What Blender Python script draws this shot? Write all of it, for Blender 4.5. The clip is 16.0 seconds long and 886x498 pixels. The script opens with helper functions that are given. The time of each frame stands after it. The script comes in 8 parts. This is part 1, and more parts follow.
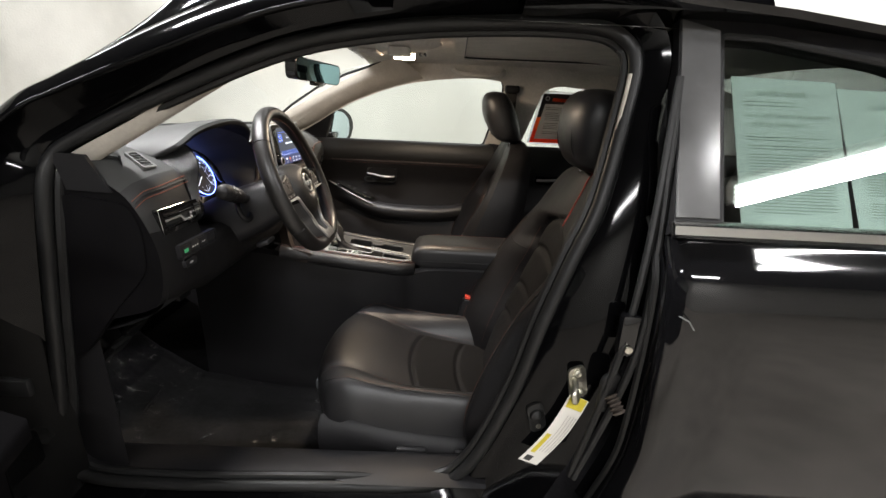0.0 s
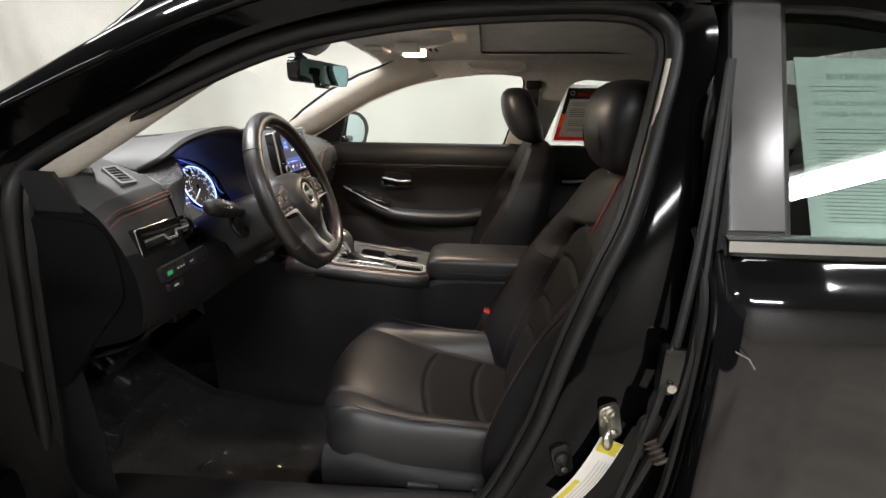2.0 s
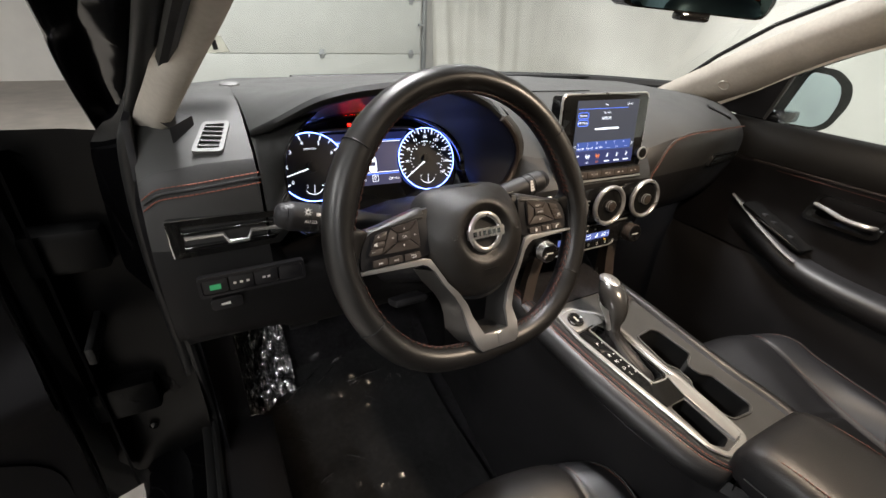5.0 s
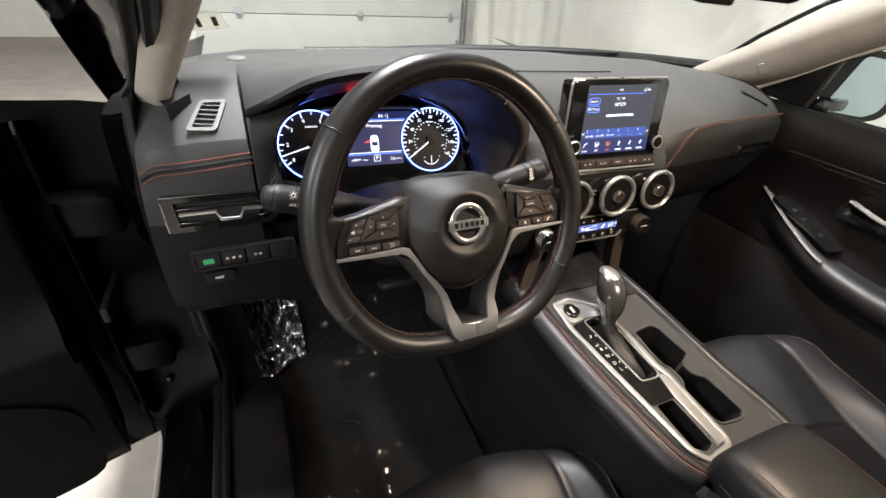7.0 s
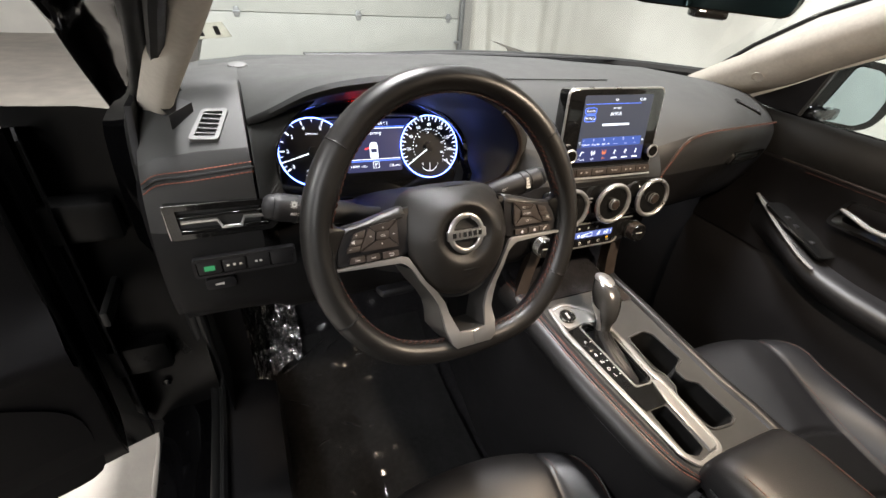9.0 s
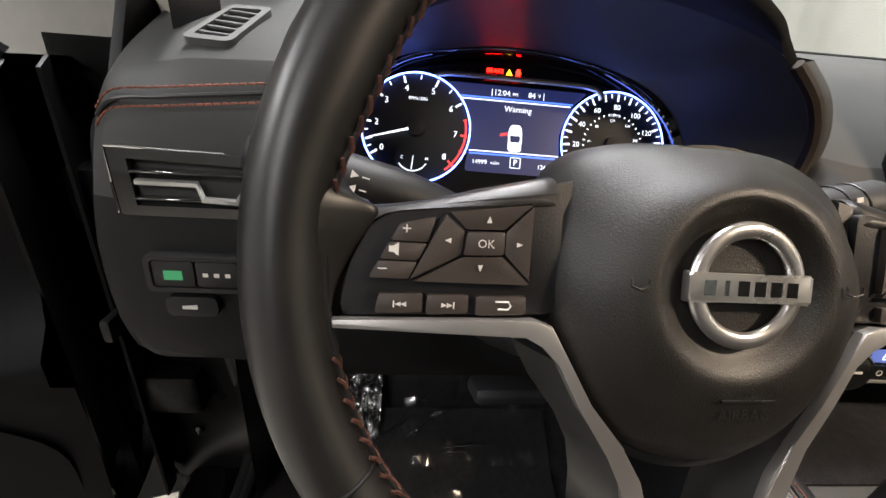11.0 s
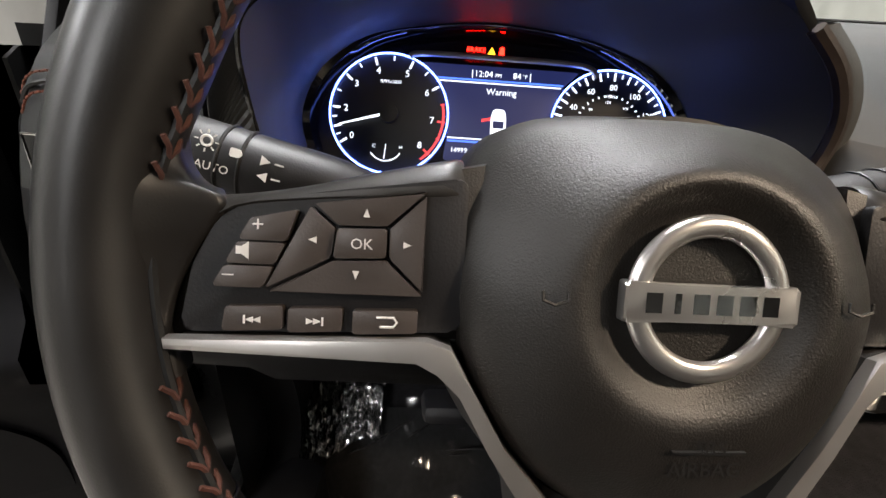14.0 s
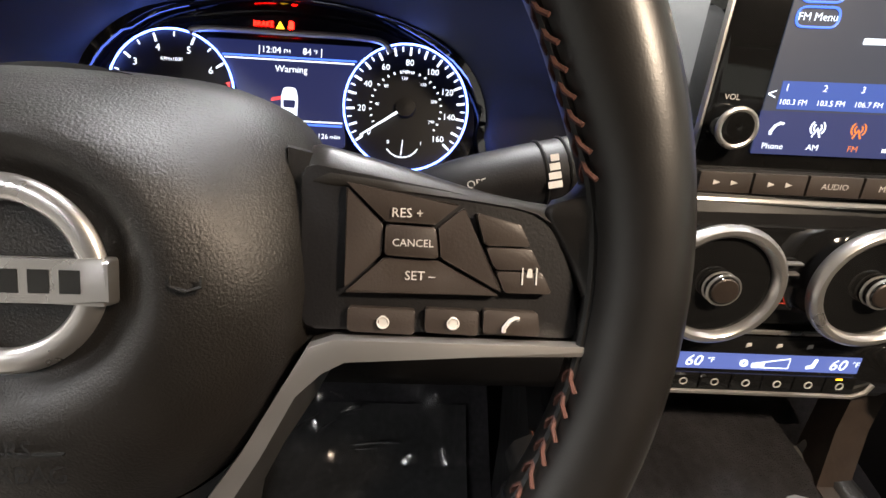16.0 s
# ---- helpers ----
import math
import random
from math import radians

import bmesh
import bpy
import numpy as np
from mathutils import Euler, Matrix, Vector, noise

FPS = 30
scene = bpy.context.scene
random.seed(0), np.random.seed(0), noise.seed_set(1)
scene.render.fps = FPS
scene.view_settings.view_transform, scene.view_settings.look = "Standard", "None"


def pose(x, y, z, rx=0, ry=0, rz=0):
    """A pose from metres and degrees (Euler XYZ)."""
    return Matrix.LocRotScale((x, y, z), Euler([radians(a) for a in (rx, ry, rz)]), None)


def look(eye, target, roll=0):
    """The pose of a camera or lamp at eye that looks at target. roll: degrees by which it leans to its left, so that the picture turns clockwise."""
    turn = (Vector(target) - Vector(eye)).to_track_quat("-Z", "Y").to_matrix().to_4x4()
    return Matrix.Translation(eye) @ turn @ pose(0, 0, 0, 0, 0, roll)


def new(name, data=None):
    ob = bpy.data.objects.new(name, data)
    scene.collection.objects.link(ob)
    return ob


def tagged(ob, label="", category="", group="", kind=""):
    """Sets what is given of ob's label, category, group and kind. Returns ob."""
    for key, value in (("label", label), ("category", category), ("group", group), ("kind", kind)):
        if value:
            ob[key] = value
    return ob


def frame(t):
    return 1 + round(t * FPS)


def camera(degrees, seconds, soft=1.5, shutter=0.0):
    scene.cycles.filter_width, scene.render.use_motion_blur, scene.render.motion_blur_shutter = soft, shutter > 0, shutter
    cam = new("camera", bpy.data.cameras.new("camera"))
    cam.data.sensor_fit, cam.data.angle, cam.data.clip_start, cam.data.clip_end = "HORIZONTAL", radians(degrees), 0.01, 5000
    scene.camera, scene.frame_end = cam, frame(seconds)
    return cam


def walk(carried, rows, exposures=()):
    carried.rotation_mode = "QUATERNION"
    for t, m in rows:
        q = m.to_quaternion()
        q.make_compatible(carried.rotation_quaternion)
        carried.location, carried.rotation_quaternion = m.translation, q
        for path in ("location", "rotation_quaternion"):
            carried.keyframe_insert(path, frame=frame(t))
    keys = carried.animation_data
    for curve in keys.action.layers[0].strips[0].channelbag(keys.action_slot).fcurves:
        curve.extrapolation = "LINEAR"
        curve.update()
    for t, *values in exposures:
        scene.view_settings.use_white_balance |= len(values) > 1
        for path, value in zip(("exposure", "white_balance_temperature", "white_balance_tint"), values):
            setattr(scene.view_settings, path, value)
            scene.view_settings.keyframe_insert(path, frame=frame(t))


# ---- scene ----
cam = camera(90.4, 16.0)
PATH = [
    (0, (0.047, -0.003, 1.235), (0.011, 1.89, 0.592), 2.5),
    (0.5, (0.051, 0.0, 1.232), (0.032, 1.895, 0.594), 2.5),
    (1, (0.054, 0.002, 1.236), (0.025, 1.898, 0.602), 2.1),
    (1.5, (0.053, 0.009, 1.234), (0.021, 1.903, 0.594), 1.8),
    (2, (0.075, 0.103, 1.233), (-0.084, 1.989, 0.586), 0.5),
    (2.5, (0.118, 0.218, 1.226), (-0.158, 2.086, 0.566), -0.5),
    (3, (0.113, 0.37, 1.22), (-0.314, 2.205, 0.549), -0.8),
    (3.5, (0.093, 0.506, 1.218), (-0.604, 2.253, 0.538), -2.9),
    (4, (0.096, 0.63, 1.217), (-1.085, 2.1, 0.552), -3.2),
    (4.5, (0.076, 0.709, 1.235), (-1.349, 1.872, 0.45), 1.4),
    (5, (0.069, 0.767, 1.255), (-1.461, 1.633, 0.301), 3.1),
    (5.2, (0.083, 0.787, 1.249), (-1.487, 1.527, 0.254), 2.9),
    (7.5, (0.084, 0.824, 1.285), (-1.435, 1.538, 0.199), 4.2),
    (8, (0.083, 0.824, 1.286), (-1.437, 1.546, 0.205), 4.3),
    (8.5, (0.086, 0.823, 1.283), (-1.437, 1.542, 0.203), 4.3),
    (9, (0.084, 0.82, 1.293), (-1.435, 1.543, 0.211), 4.6),
    (9.5, (0.023, 0.805, 1.254), (-1.478, 1.524, 0.145), 6.1),
    (10, (-0.058, 0.824, 1.181), (-1.701, 1.349, 0.17), 3.8),
    (10.2, (-0.087, 0.845, 1.149), (-1.805, 1.265, 0.214), 4.2),
    (12.3, (-0.203, 0.946, 1.096), (-2.006, 0.956, 0.231), 2.9),
    (12.5, (-0.201, 0.948, 1.096), (-2.003, 0.961, 0.228), 2.9),
    (13, (-0.2, 0.947, 1.096), (-2.001, 0.964, 0.227), 2.7),
    (13.5, (-0.201, 0.947, 1.095), (-2.002, 0.961, 0.225), 2.5),
    (14, (-0.198, 0.957, 1.098), (-1.994, 0.975, 0.218), 2.6),
    (14.5, (-0.188, 1.02, 1.102), (-1.984, 1.036, 0.222), 2.7),
    (15, (-0.193, 1.07, 1.095), (-1.981, 1.091, 0.199), 2.2),
    (15.5, (-0.204, 1.114, 1.094), (-1.993, 1.133, 0.2), 2.0),
    (16, (-0.214, 1.135, 1.089), (-1.998, 1.159, 0.184), 1.9),
]
walk(cam, [(t, look(eye, target, roll)) for t, eye, target, roll in PATH], exposures=[(0, 0.03), (2.0, 0.05), (2.5, 0.28), (3.2, 0.21), (4, -0.03), (5.2, -0.14), (7.5, 0.16), (10.2, 0.12), (16, 0.08)])

# ---- world and light ----
world = bpy.data.worlds.new("world")
scene.world = world
world.use_nodes = True
world.node_tree.nodes["Background"].inputs[0].default_value = (0.9, 0.95, 1.0, 1)
world.node_tree.nodes["Background"].inputs[1].default_value = 0.05


def area_lamp(name, place, target, size_x, size_y, watts, colour):
    lamp = bpy.data.lights.new(name, "AREA")
    lamp.shape, lamp.size, lamp.size_y, lamp.energy, lamp.color = "RECTANGLE", size_x, size_y, watts, colour
    ob = new(name, lamp)
    ob.matrix_world = look(place, target)
    return ob


# ---- helpers of this scene ----
V = Vector
YC = 1.365          # the car's middle plane; its nose points to -x


def sock(node, key, value):
    node.inputs[key].default_value = value


def mat(name, col, rough=0.5, metal=0.0, var=0.2, scale=30.0, bump=0.15, bscale=400.0, kind="noise", coat=0.0, spec=0.5, dist=0.0006, wear=0.12, thin=0.0):
    """A surface with colour and roughness varied at two scales and a fine relief."""
    m = bpy.data.materials.new(name)
    m.use_nodes = True
    nt = m.node_tree
    b = nt.nodes["Principled BSDF"]
    L = nt.links.new
    tc = nt.nodes.new("ShaderNodeTexCoord")
    n1, n2 = nt.nodes.new("ShaderNodeTexNoise"), nt.nodes.new("ShaderNodeTexNoise")
    for n, sc, det in ((n1, scale, 6), (n2, scale * 0.13, 3)):
        L(tc.outputs["Object"], n.inputs["Vector"])
        sock(n, "Scale", sc), sock(n, "Detail", det)
    add = nt.nodes.new("ShaderNodeMath")
    add.operation = "ADD"
    L(n1.outputs["Fac"], add.inputs[0]), L(n2.outputs["Fac"], add.inputs[1])
    mr = nt.nodes.new("ShaderNodeMapRange")
    L(add.outputs[0], mr.inputs["Value"])
    for k, v in (("From Min", 0.7), ("From Max", 1.3), ("To Min", 1 - var), ("To Max", 1 + var)):
        sock(mr, k, v)
    mul = nt.nodes.new("ShaderNodeVectorMath")
    mul.operation = "SCALE"
    mul.inputs[0].default_value = col
    L(mr.outputs[0], mul.inputs["Scale"])
    L(mul.outputs[0], b.inputs["Base Color"])
    rr = nt.nodes.new("ShaderNodeMapRange")
    L(add.outputs[0], rr.inputs["Value"])
    for k, v in (("From Min", 0.7), ("From Max", 1.3), ("To Min", max(0.02, rough * (1 - wear))), ("To Max", min(1, rough * (1 + wear)))):
        sock(rr, k, v)
    L(rr.outputs[0], b.inputs["Roughness"])
    sock(b, "Metallic", metal), sock(b, "Coat Weight", coat), sock(b, "Specular IOR Level", spec), sock(b, "Coat Roughness", 0.04)
    if bump:
        bp = nt.nodes.new("ShaderNodeBump")
        sock(bp, "Strength", bump), sock(bp, "Distance", dist)
        if kind == "leather":
            t = nt.nodes.new("ShaderNodeTexVoronoi")
            t.feature = "DISTANCE_TO_EDGE"
            L(t.outputs["Distance"], bp.inputs["Height"])
        elif kind == "ribs":
            t = nt.nodes.new("ShaderNodeTexWave")
            t.bands_direction = "DIAGONAL"
            L(t.outputs["Fac"], bp.inputs["Height"])
        else:
            t = nt.nodes.new("ShaderNodeTexNoise")
            sock(t, "Detail", 3)
            L(t.outputs["Fac"], bp.inputs["Height"])
        sock(t, "Scale", bscale)
        L(tc.outputs["Object"], t.inputs["Vector"])
        L(bp.outputs[0], b.inputs["Normal"])
    if thin:
        tl, mx = nt.nodes.new("ShaderNodeBsdfTranslucent"), nt.nodes.new("ShaderNodeMixShader")
        L(mul.outputs[0], tl.inputs["Color"])
        sock(mx, 0, thin)
        L(b.outputs[0], mx.inputs[1]), L(tl.outputs[0], mx.inputs[2]), L(mx.outputs[0], nt.nodes["Material Output"].inputs[0])
    return m


def glow(name, col, power):
    m = bpy.data.materials.new(name)
    m.use_nodes = True
    b = m.node_tree.nodes["Principled BSDF"]
    sock(b, "Base Color", (0.02, 0.02, 0.02, 1)), sock(b, "Roughness", 0.4)
    sock(b, "Emission Color", (*col, 1)), sock(b, "Emission Strength", power)
    return m


def glass(name, tint, rough=0.0, clear=0.85, base=0.04):
    """Thin glass: mostly clear, with a mirror-like sheen that grows at grazing angles."""
    m = bpy.data.materials.new(name)
    m.use_nodes = True
    nt = m.node_tree
    nt.nodes.clear()
    out, mix = nt.nodes.new("ShaderNodeOutputMaterial"), nt.nodes.new("ShaderNodeMixShader")
    tr, gl, lw = nt.nodes.new("ShaderNodeBsdfTransparent"), nt.nodes.new("ShaderNodeBsdfGlossy"), nt.nodes.new("ShaderNodeLayerWeight")
    pw, ma = nt.nodes.new("ShaderNodeMath"), nt.nodes.new("ShaderNodeMath")
    pw.operation, ma.operation = "POWER", "MULTIPLY_ADD"
    pw.inputs[1].default_value = 4.0
    ma.inputs[1].default_value, ma.inputs[2].default_value = 0.8, base
    sock(tr, 0, (*[c * clear for c in tint], 1)), sock(gl, "Roughness", rough)
    L = nt.links.new
    L(lw.outputs["Facing"], pw.inputs[0]), L(pw.outputs[0], ma.inputs[0]), L(ma.outputs[0], mix.inputs[0])
    L(tr.outputs[0], mix.inputs[1]), L(gl.outputs[0], mix.inputs[2]), L(mix.outputs[0], out.inputs[0])
    return m


# ---- materials ----
LEATHER = mat("black_leather", (0.0125, 0.0123, 0.0132), 0.43, var=0.2, scale=25, bump=0.35, bscale=420, kind="leather", dist=0.0005)
SUEDE = mat("black_perforated_leather", (0.0085, 0.0082, 0.0082), 0.66, spec=0.15, var=0.25, scale=60, bump=0.5, bscale=500, kind="leather", dist=0.0006)
WHEEL_LEATHER = mat("wheel_leather", (0.0120, 0.0110, 0.0102), 0.37, var=0.2, scale=40, bump=0.12, bscale=900, kind="leather", dist=0.0003)
SPOKE_SILVER = mat("satin_spoke_silver", (0.55, 0.53, 0.51), 0.30, metal=0.85, var=0.04, scale=60, bump=0.0)
# the spoke silver again, darkened to stand in for shade on the flanks
FLANK = mat("shaded_spoke_silver", (0.16, 0.155, 0.15), 0.36, metal=0.8, var=0.06, scale=60, bump=0.0)
AIRBAG = mat("airbag_plastic", (0.0100, 0.0085, 0.0071), 0.46, var=0.15, scale=60, bump=0.55, bscale=1500, dist=0.0004)
SHOULDER = mat("dark_grey_spoke_plastic", (0.022, 0.0205, 0.019), 0.4, var=0.12, scale=40, bump=0.2, bscale=1500, dist=0.0003)
DASH_DARK = mat("dark_soft_plastic", (0.022, 0.0218, 0.0212), 0.5, var=0.12, scale=30, bump=0.35, bscale=1300, dist=0.0004, spec=0.35)
DASH = mat("dash_soft_plastic", (0.042, 0.0425, 0.0410), 0.58, spec=0.36, var=0.12, scale=30, bump=0.35, bscale=1300, dist=0.0004)
PLASTIC = mat("black_grained_plastic", (0.0122, 0.0118, 0.0128), 0.5, spec=0.32, var=0.2, scale=30, bump=0.3, bscale=1100, dist=0.0004)
RIBBED = mat("ribbed_dark_trim", (0.022, 0.022, 0.021), 0.5, var=0.2, scale=30, bump=0.3, bscale=420, kind="ribs", dist=0.0003)
BRONZE = mat("dark_bronze_trim", (0.045, 0.034, 0.028), 0.42, metal=0.35, var=0.3, scale=60, bump=0.3, bscale=300)
PIANO = mat("piano_black", (0.008, 0.008, 0.008), 0.07, var=0.3, scale=20, bump=0.0, coat=0.6)
SATIN = mat("satin_silver", (0.50, 0.49, 0.475), 0.3, metal=0.82, var=0.06, scale=60, bump=0.05, bscale=900)
BADGE = mat("dull_chrome_badge", (0.58, 0.56, 0.54), 0.3, metal=0.9, var=0.05, scale=60, bump=0.0)
CHROME = mat("chrome", (0.75, 0.74, 0.72), 0.12, metal=1.0, var=0.05, scale=30, bump=0.0)
# black trim deepened and dulled, standing in for shade at door and dash end
DOOR_TRIM = mat("black_trim_shade_toned", (0.0040, 0.0037, 0.0042), 0.6, var=0.2, scale=30, bump=0.3, bscale=1100, dist=0.0004, spec=0.12)
KNEE = mat("dull_black_knee_plastic", (0.0080, 0.0076, 0.0078), 0.58, var=0.2, scale=30, bump=0.3, bscale=1100, dist=0.0004, spec=0.16)
DOOR_UPPER = mat("soft_black_door_plastic", (0.0155, 0.0152, 0.0148), 0.5, var=0.15, scale=30, bump=0.35, bscale=1300, dist=0.0004, spec=0.4)
# black paint with shade put into its colour and low sheen
SHADED_BLACK = mat("black_paint_shade_toned", (0.003, 0.003, 0.003), 0.3, spec=0.14, var=0.25, scale=12, bump=0.1, bscale=200)
PAINT = mat("black_car_paint", (0.004, 0.004, 0.0045), 0.06, var=0.1, scale=5, bump=0.0, spec=0.55)
JAMB = mat("black_jamb_paint", (0.002, 0.002, 0.0023), 0.08, var=0.15, scale=8, bump=0.02, bscale=150, spec=0.18)
CEILING = mat("dark_ceiling_boards", (0.06, 0.058, 0.055), 0.9, var=0.2, scale=3, bump=0.2, bscale=40)
WALL_GREY = mat("grey_wall_paint", (0.5, 0.49, 0.46), 0.8, var=0.1, scale=3, bump=0.2, bscale=80)
RUBBER = mat("black_rubber", (0.010, 0.010, 0.010), 0.48, spec=0.33, var=0.25, scale=30, bump=0.3, bscale=300)
CARPET = mat("black_carpet", (0.024, 0.0232, 0.0255), 0.95, var=0.4, scale=120, bump=1.0, bscale=700, dist=0.003, spec=0.1)
LINER = mat("grey_headliner_cloth", (0.60, 0.57, 0.52), 0.95, var=0.12, scale=120, bump=0.5, bscale=900, dist=0.0008, spec=0.1)
PILLAR = mat("beige_grey_pillar_cloth", (0.42, 0.39, 0.34), 0.9, var=0.08, scale=150, bump=0.5, bscale=900, dist=0.0006, spec=0.1)
SHADE = mat("dark_grey_shade_cloth", (0.05, 0.048, 0.045), 0.95, var=0.15, scale=100, bump=0.4, bscale=900, spec=0.1)
THREAD = mat("rust_red_thread", (0.21, 0.062, 0.036), 0.8, var=0.35, scale=400, bump=0.5, bscale=1500)
WHEEL_THREAD = mat("dark_rust_thread", (0.075, 0.027, 0.018), 0.8, var=0.35, scale=400, bump=0.5, bscale=1500)
DIM_THREAD = mat("dark_brown_thread", (0.115, 0.042, 0.029), 0.8, var=0.35, scale=400, bump=0.5, bscale=1500)
SEAT_BACK = mat("matt_black_leather", (0.0078, 0.0073, 0.0077), 0.48, var=0.25, scale=40, bump=0.4, bscale=480, kind="leather", dist=0.0006, spec=0.2)
DECK_GREY = mat("satin_grey_console_paint", (0.052, 0.051, 0.049), 0.33, var=0.1, scale=40, bump=0.15, bscale=1100, dist=0.0003)
BRIGHT = mat("bright_satin_trim", (0.56, 0.55, 0.53), 0.24, metal=0.7, var=0.05, scale=60, bump=0.04, bscale=700)
RED_CLOTH = mat("dark_red_piping", (0.3, 0.02, 0.012), 0.7, var=0.3, scale=200, bump=0.4, bscale=1200)
RED_PLASTIC = mat("red_plastic", (0.75, 0.07, 0.04), 0.35, var=0.1, scale=60, bump=0.0)
MARK = mat("light_grey_print", (0.62, 0.6, 0.57), 0.6, var=0.08, scale=200, bump=0.0)
DARK_MARK = mat("dark_print", (0.03, 0.03, 0.03), 0.5, var=0.2, scale=200, bump=0.0)
PALE_MARK = mat("pale_green_print", (0.3, 0.37, 0.33), 0.7, var=0.1, scale=200, bump=0.0)
RUST_BTN = mat("brown_black_button", (0.042, 0.033, 0.028), 0.42, var=0.15, scale=60, bump=0.15, bscale=1200)
ZINC = mat("zinc_plated_steel", (0.6, 0.58, 0.5), 0.32, metal=0.95, var=0.2, scale=80, bump=0.1, bscale=500)
PAPER = mat("pale_green_paper", (0.68, 0.80, 0.73), 0.85, var=0.04, scale=30, bump=0.1, bscale=300)
WHITE_PAPER = mat("white_paper", (0.84, 0.84, 0.82), 0.8, var=0.04, scale=30, bump=0.05, bscale=300, thin=0.72)
GREY_PAPER = mat("grey_paper", (0.5, 0.47, 0.44), 0.8, var=0.06, scale=30, bump=0.0, thin=0.75)
STICKER = mat("grey_sticker_back", (0.55, 0.55, 0.5), 0.7, var=0.1, scale=60, bump=0.0, thin=0.7)
SIGN_BLACK = mat("black_print", (0.03, 0.022, 0.022), 0.6, var=0.2, scale=30, bump=0.0)
SIGN_RED = mat("red_orange_print", (0.75, 0.09, 0.03), 0.6, var=0.12, scale=20, bump=0.0, thin=0.75)
SIGN_ORANGE = mat("orange_print", (0.85, 0.24, 0.05), 0.6, var=0.1, scale=20, bump=0.0, thin=0.75)
YELLOW = mat("yellow_print", (0.6, 0.5, 0.04), 0.6, var=0.1, scale=100, bump=0.0)
CLOTH = mat("off_white_backdrop_cloth", (0.64, 0.63, 0.585), 0.9, var=0.09, scale=3, bump=0.3, bscale=60, dist=0.01, spec=0.15)
DOOR_WHITE = mat("white_garage_door_paint", (0.62, 0.635, 0.6), 0.5, var=0.06, scale=6, bump=0.2, bscale=90, dist=0.002)
WALL_WHITE = mat("white_wall_paint", (0.74, 0.72, 0.67), 0.8, var=0.06, scale=4, bump=0.2, bscale=80, dist=0.002)
CONCRETE = mat("worn_concrete", (0.35, 0.318, 0.278), 0.5, var=0.25, scale=5, bump=0.4, bscale=60, dist=0.002)
STEEL = mat("galvanised_steel", (0.4, 0.42, 0.43), 0.4, metal=0.8, var=0.2, scale=40, bump=0.1, bscale=300)
GLASS = glass("clear_glass", (0.97, 1.0, 0.98), clear=0.93)
TINTED = glass("tinted_glass", (0.8, 0.86, 0.84), clear=0.8, base=0.10)
FILM = glass("clear_plastic_film", (0.9, 0.9, 0.9), rough=0.14, clear=0.95, base=0.06)
CRUMPLED = glass("crumpled_plastic_film", (0.9, 0.9, 0.9), rough=0.22, clear=0.8, base=0.75)
FROSTED = mat("frosted_lens", (0.55, 0.52, 0.47), 0.3, var=0.05, scale=60, bump=0.2, bscale=300)
BLUE_MIRROR = mat("bluish_mirror_glass", (0.68, 0.82, 0.88), 0.02, metal=1.0, var=0.01, scale=3, bump=0.0, wear=0.0)
TEAL_MIRROR = mat("teal_dimming_mirror_glass", (0.30, 0.50, 0.55), 0.01, metal=1.0, var=0.01, scale=3, bump=0.0, wear=0.0)
RING = glow("blue_white_ring_light", (0.13, 0.22, 1.0), 13.0)
TICK = glow("white_dial_light", (0.85, 0.9, 1.0), 2.2)
RED_GLOW = glow("red_warning_light", (1.0, 0.004, 0.002), 42.0)
RED_TICK = glow("red_dial_light", (1.0, 0.06, 0.06), 1.6)
AMBER = glow("amber_warning_light", (1.0, 0.5, 0.02), 4.0)
BLUE_LINE = glow("blue_display_line", (0.08, 0.2, 1.0), 2.0)
DISPLAY = glow("dark_blue_display", (0.018, 0.024, 0.1), 1.0)
SCREEN = glow("grey_blue_screen", (0.045, 0.055, 0.085), 1.0)
SCREEN_BLUE = glow("blue_screen_bar", (0.04, 0.1, 0.42), 1.2)
SCREEN_NAVY = glow("navy_screen_bar", (0.02, 0.035, 0.16), 1.0)
ORANGE_GLOW = glow("orange_screen_mark", (1.0, 0.25, 0.03), 1.3)
CLIMATE = glow("blue_climate_display", (0.12, 0.17, 0.5), 1.1)
GREEN_GLOW = glow("green_light", (0.04, 0.42, 0.15), 0.6)
DOME = glow("warm_dome_light", (1.0, 0.74, 0.52), 22.0)
TUBE = glow("fluorescent_tube", (0.95, 1.0, 0.97), 9.0)


# ---- mesh tools ----
def link_mesh(name, me, material, parent=None, label="", sharp=38):
    me.materials.append(material)
    for p in me.polygons:
        p.use_smooth = True
    me.set_sharp_from_angle(angle=radians(sharp))
    ob = new(name, me)
    if parent:
        ob.parent = parent
    if label:
        ob["label"] = label
    return ob


def part(name, bm, material, parent=None, label="", sharp=38):
    """Links a bmesh as one mesh object under a thing or a part."""
    bmesh.ops.recalc_face_normals(bm, faces=bm.faces)
    me = bpy.data.meshes.new(name)
    bm.to_mesh(me)
    bm.free()
    return link_mesh(name, me, material, parent, label, sharp)


def thing(name, label, category, group="", kind=""):
    return tagged(new(name), label, category, group, kind)


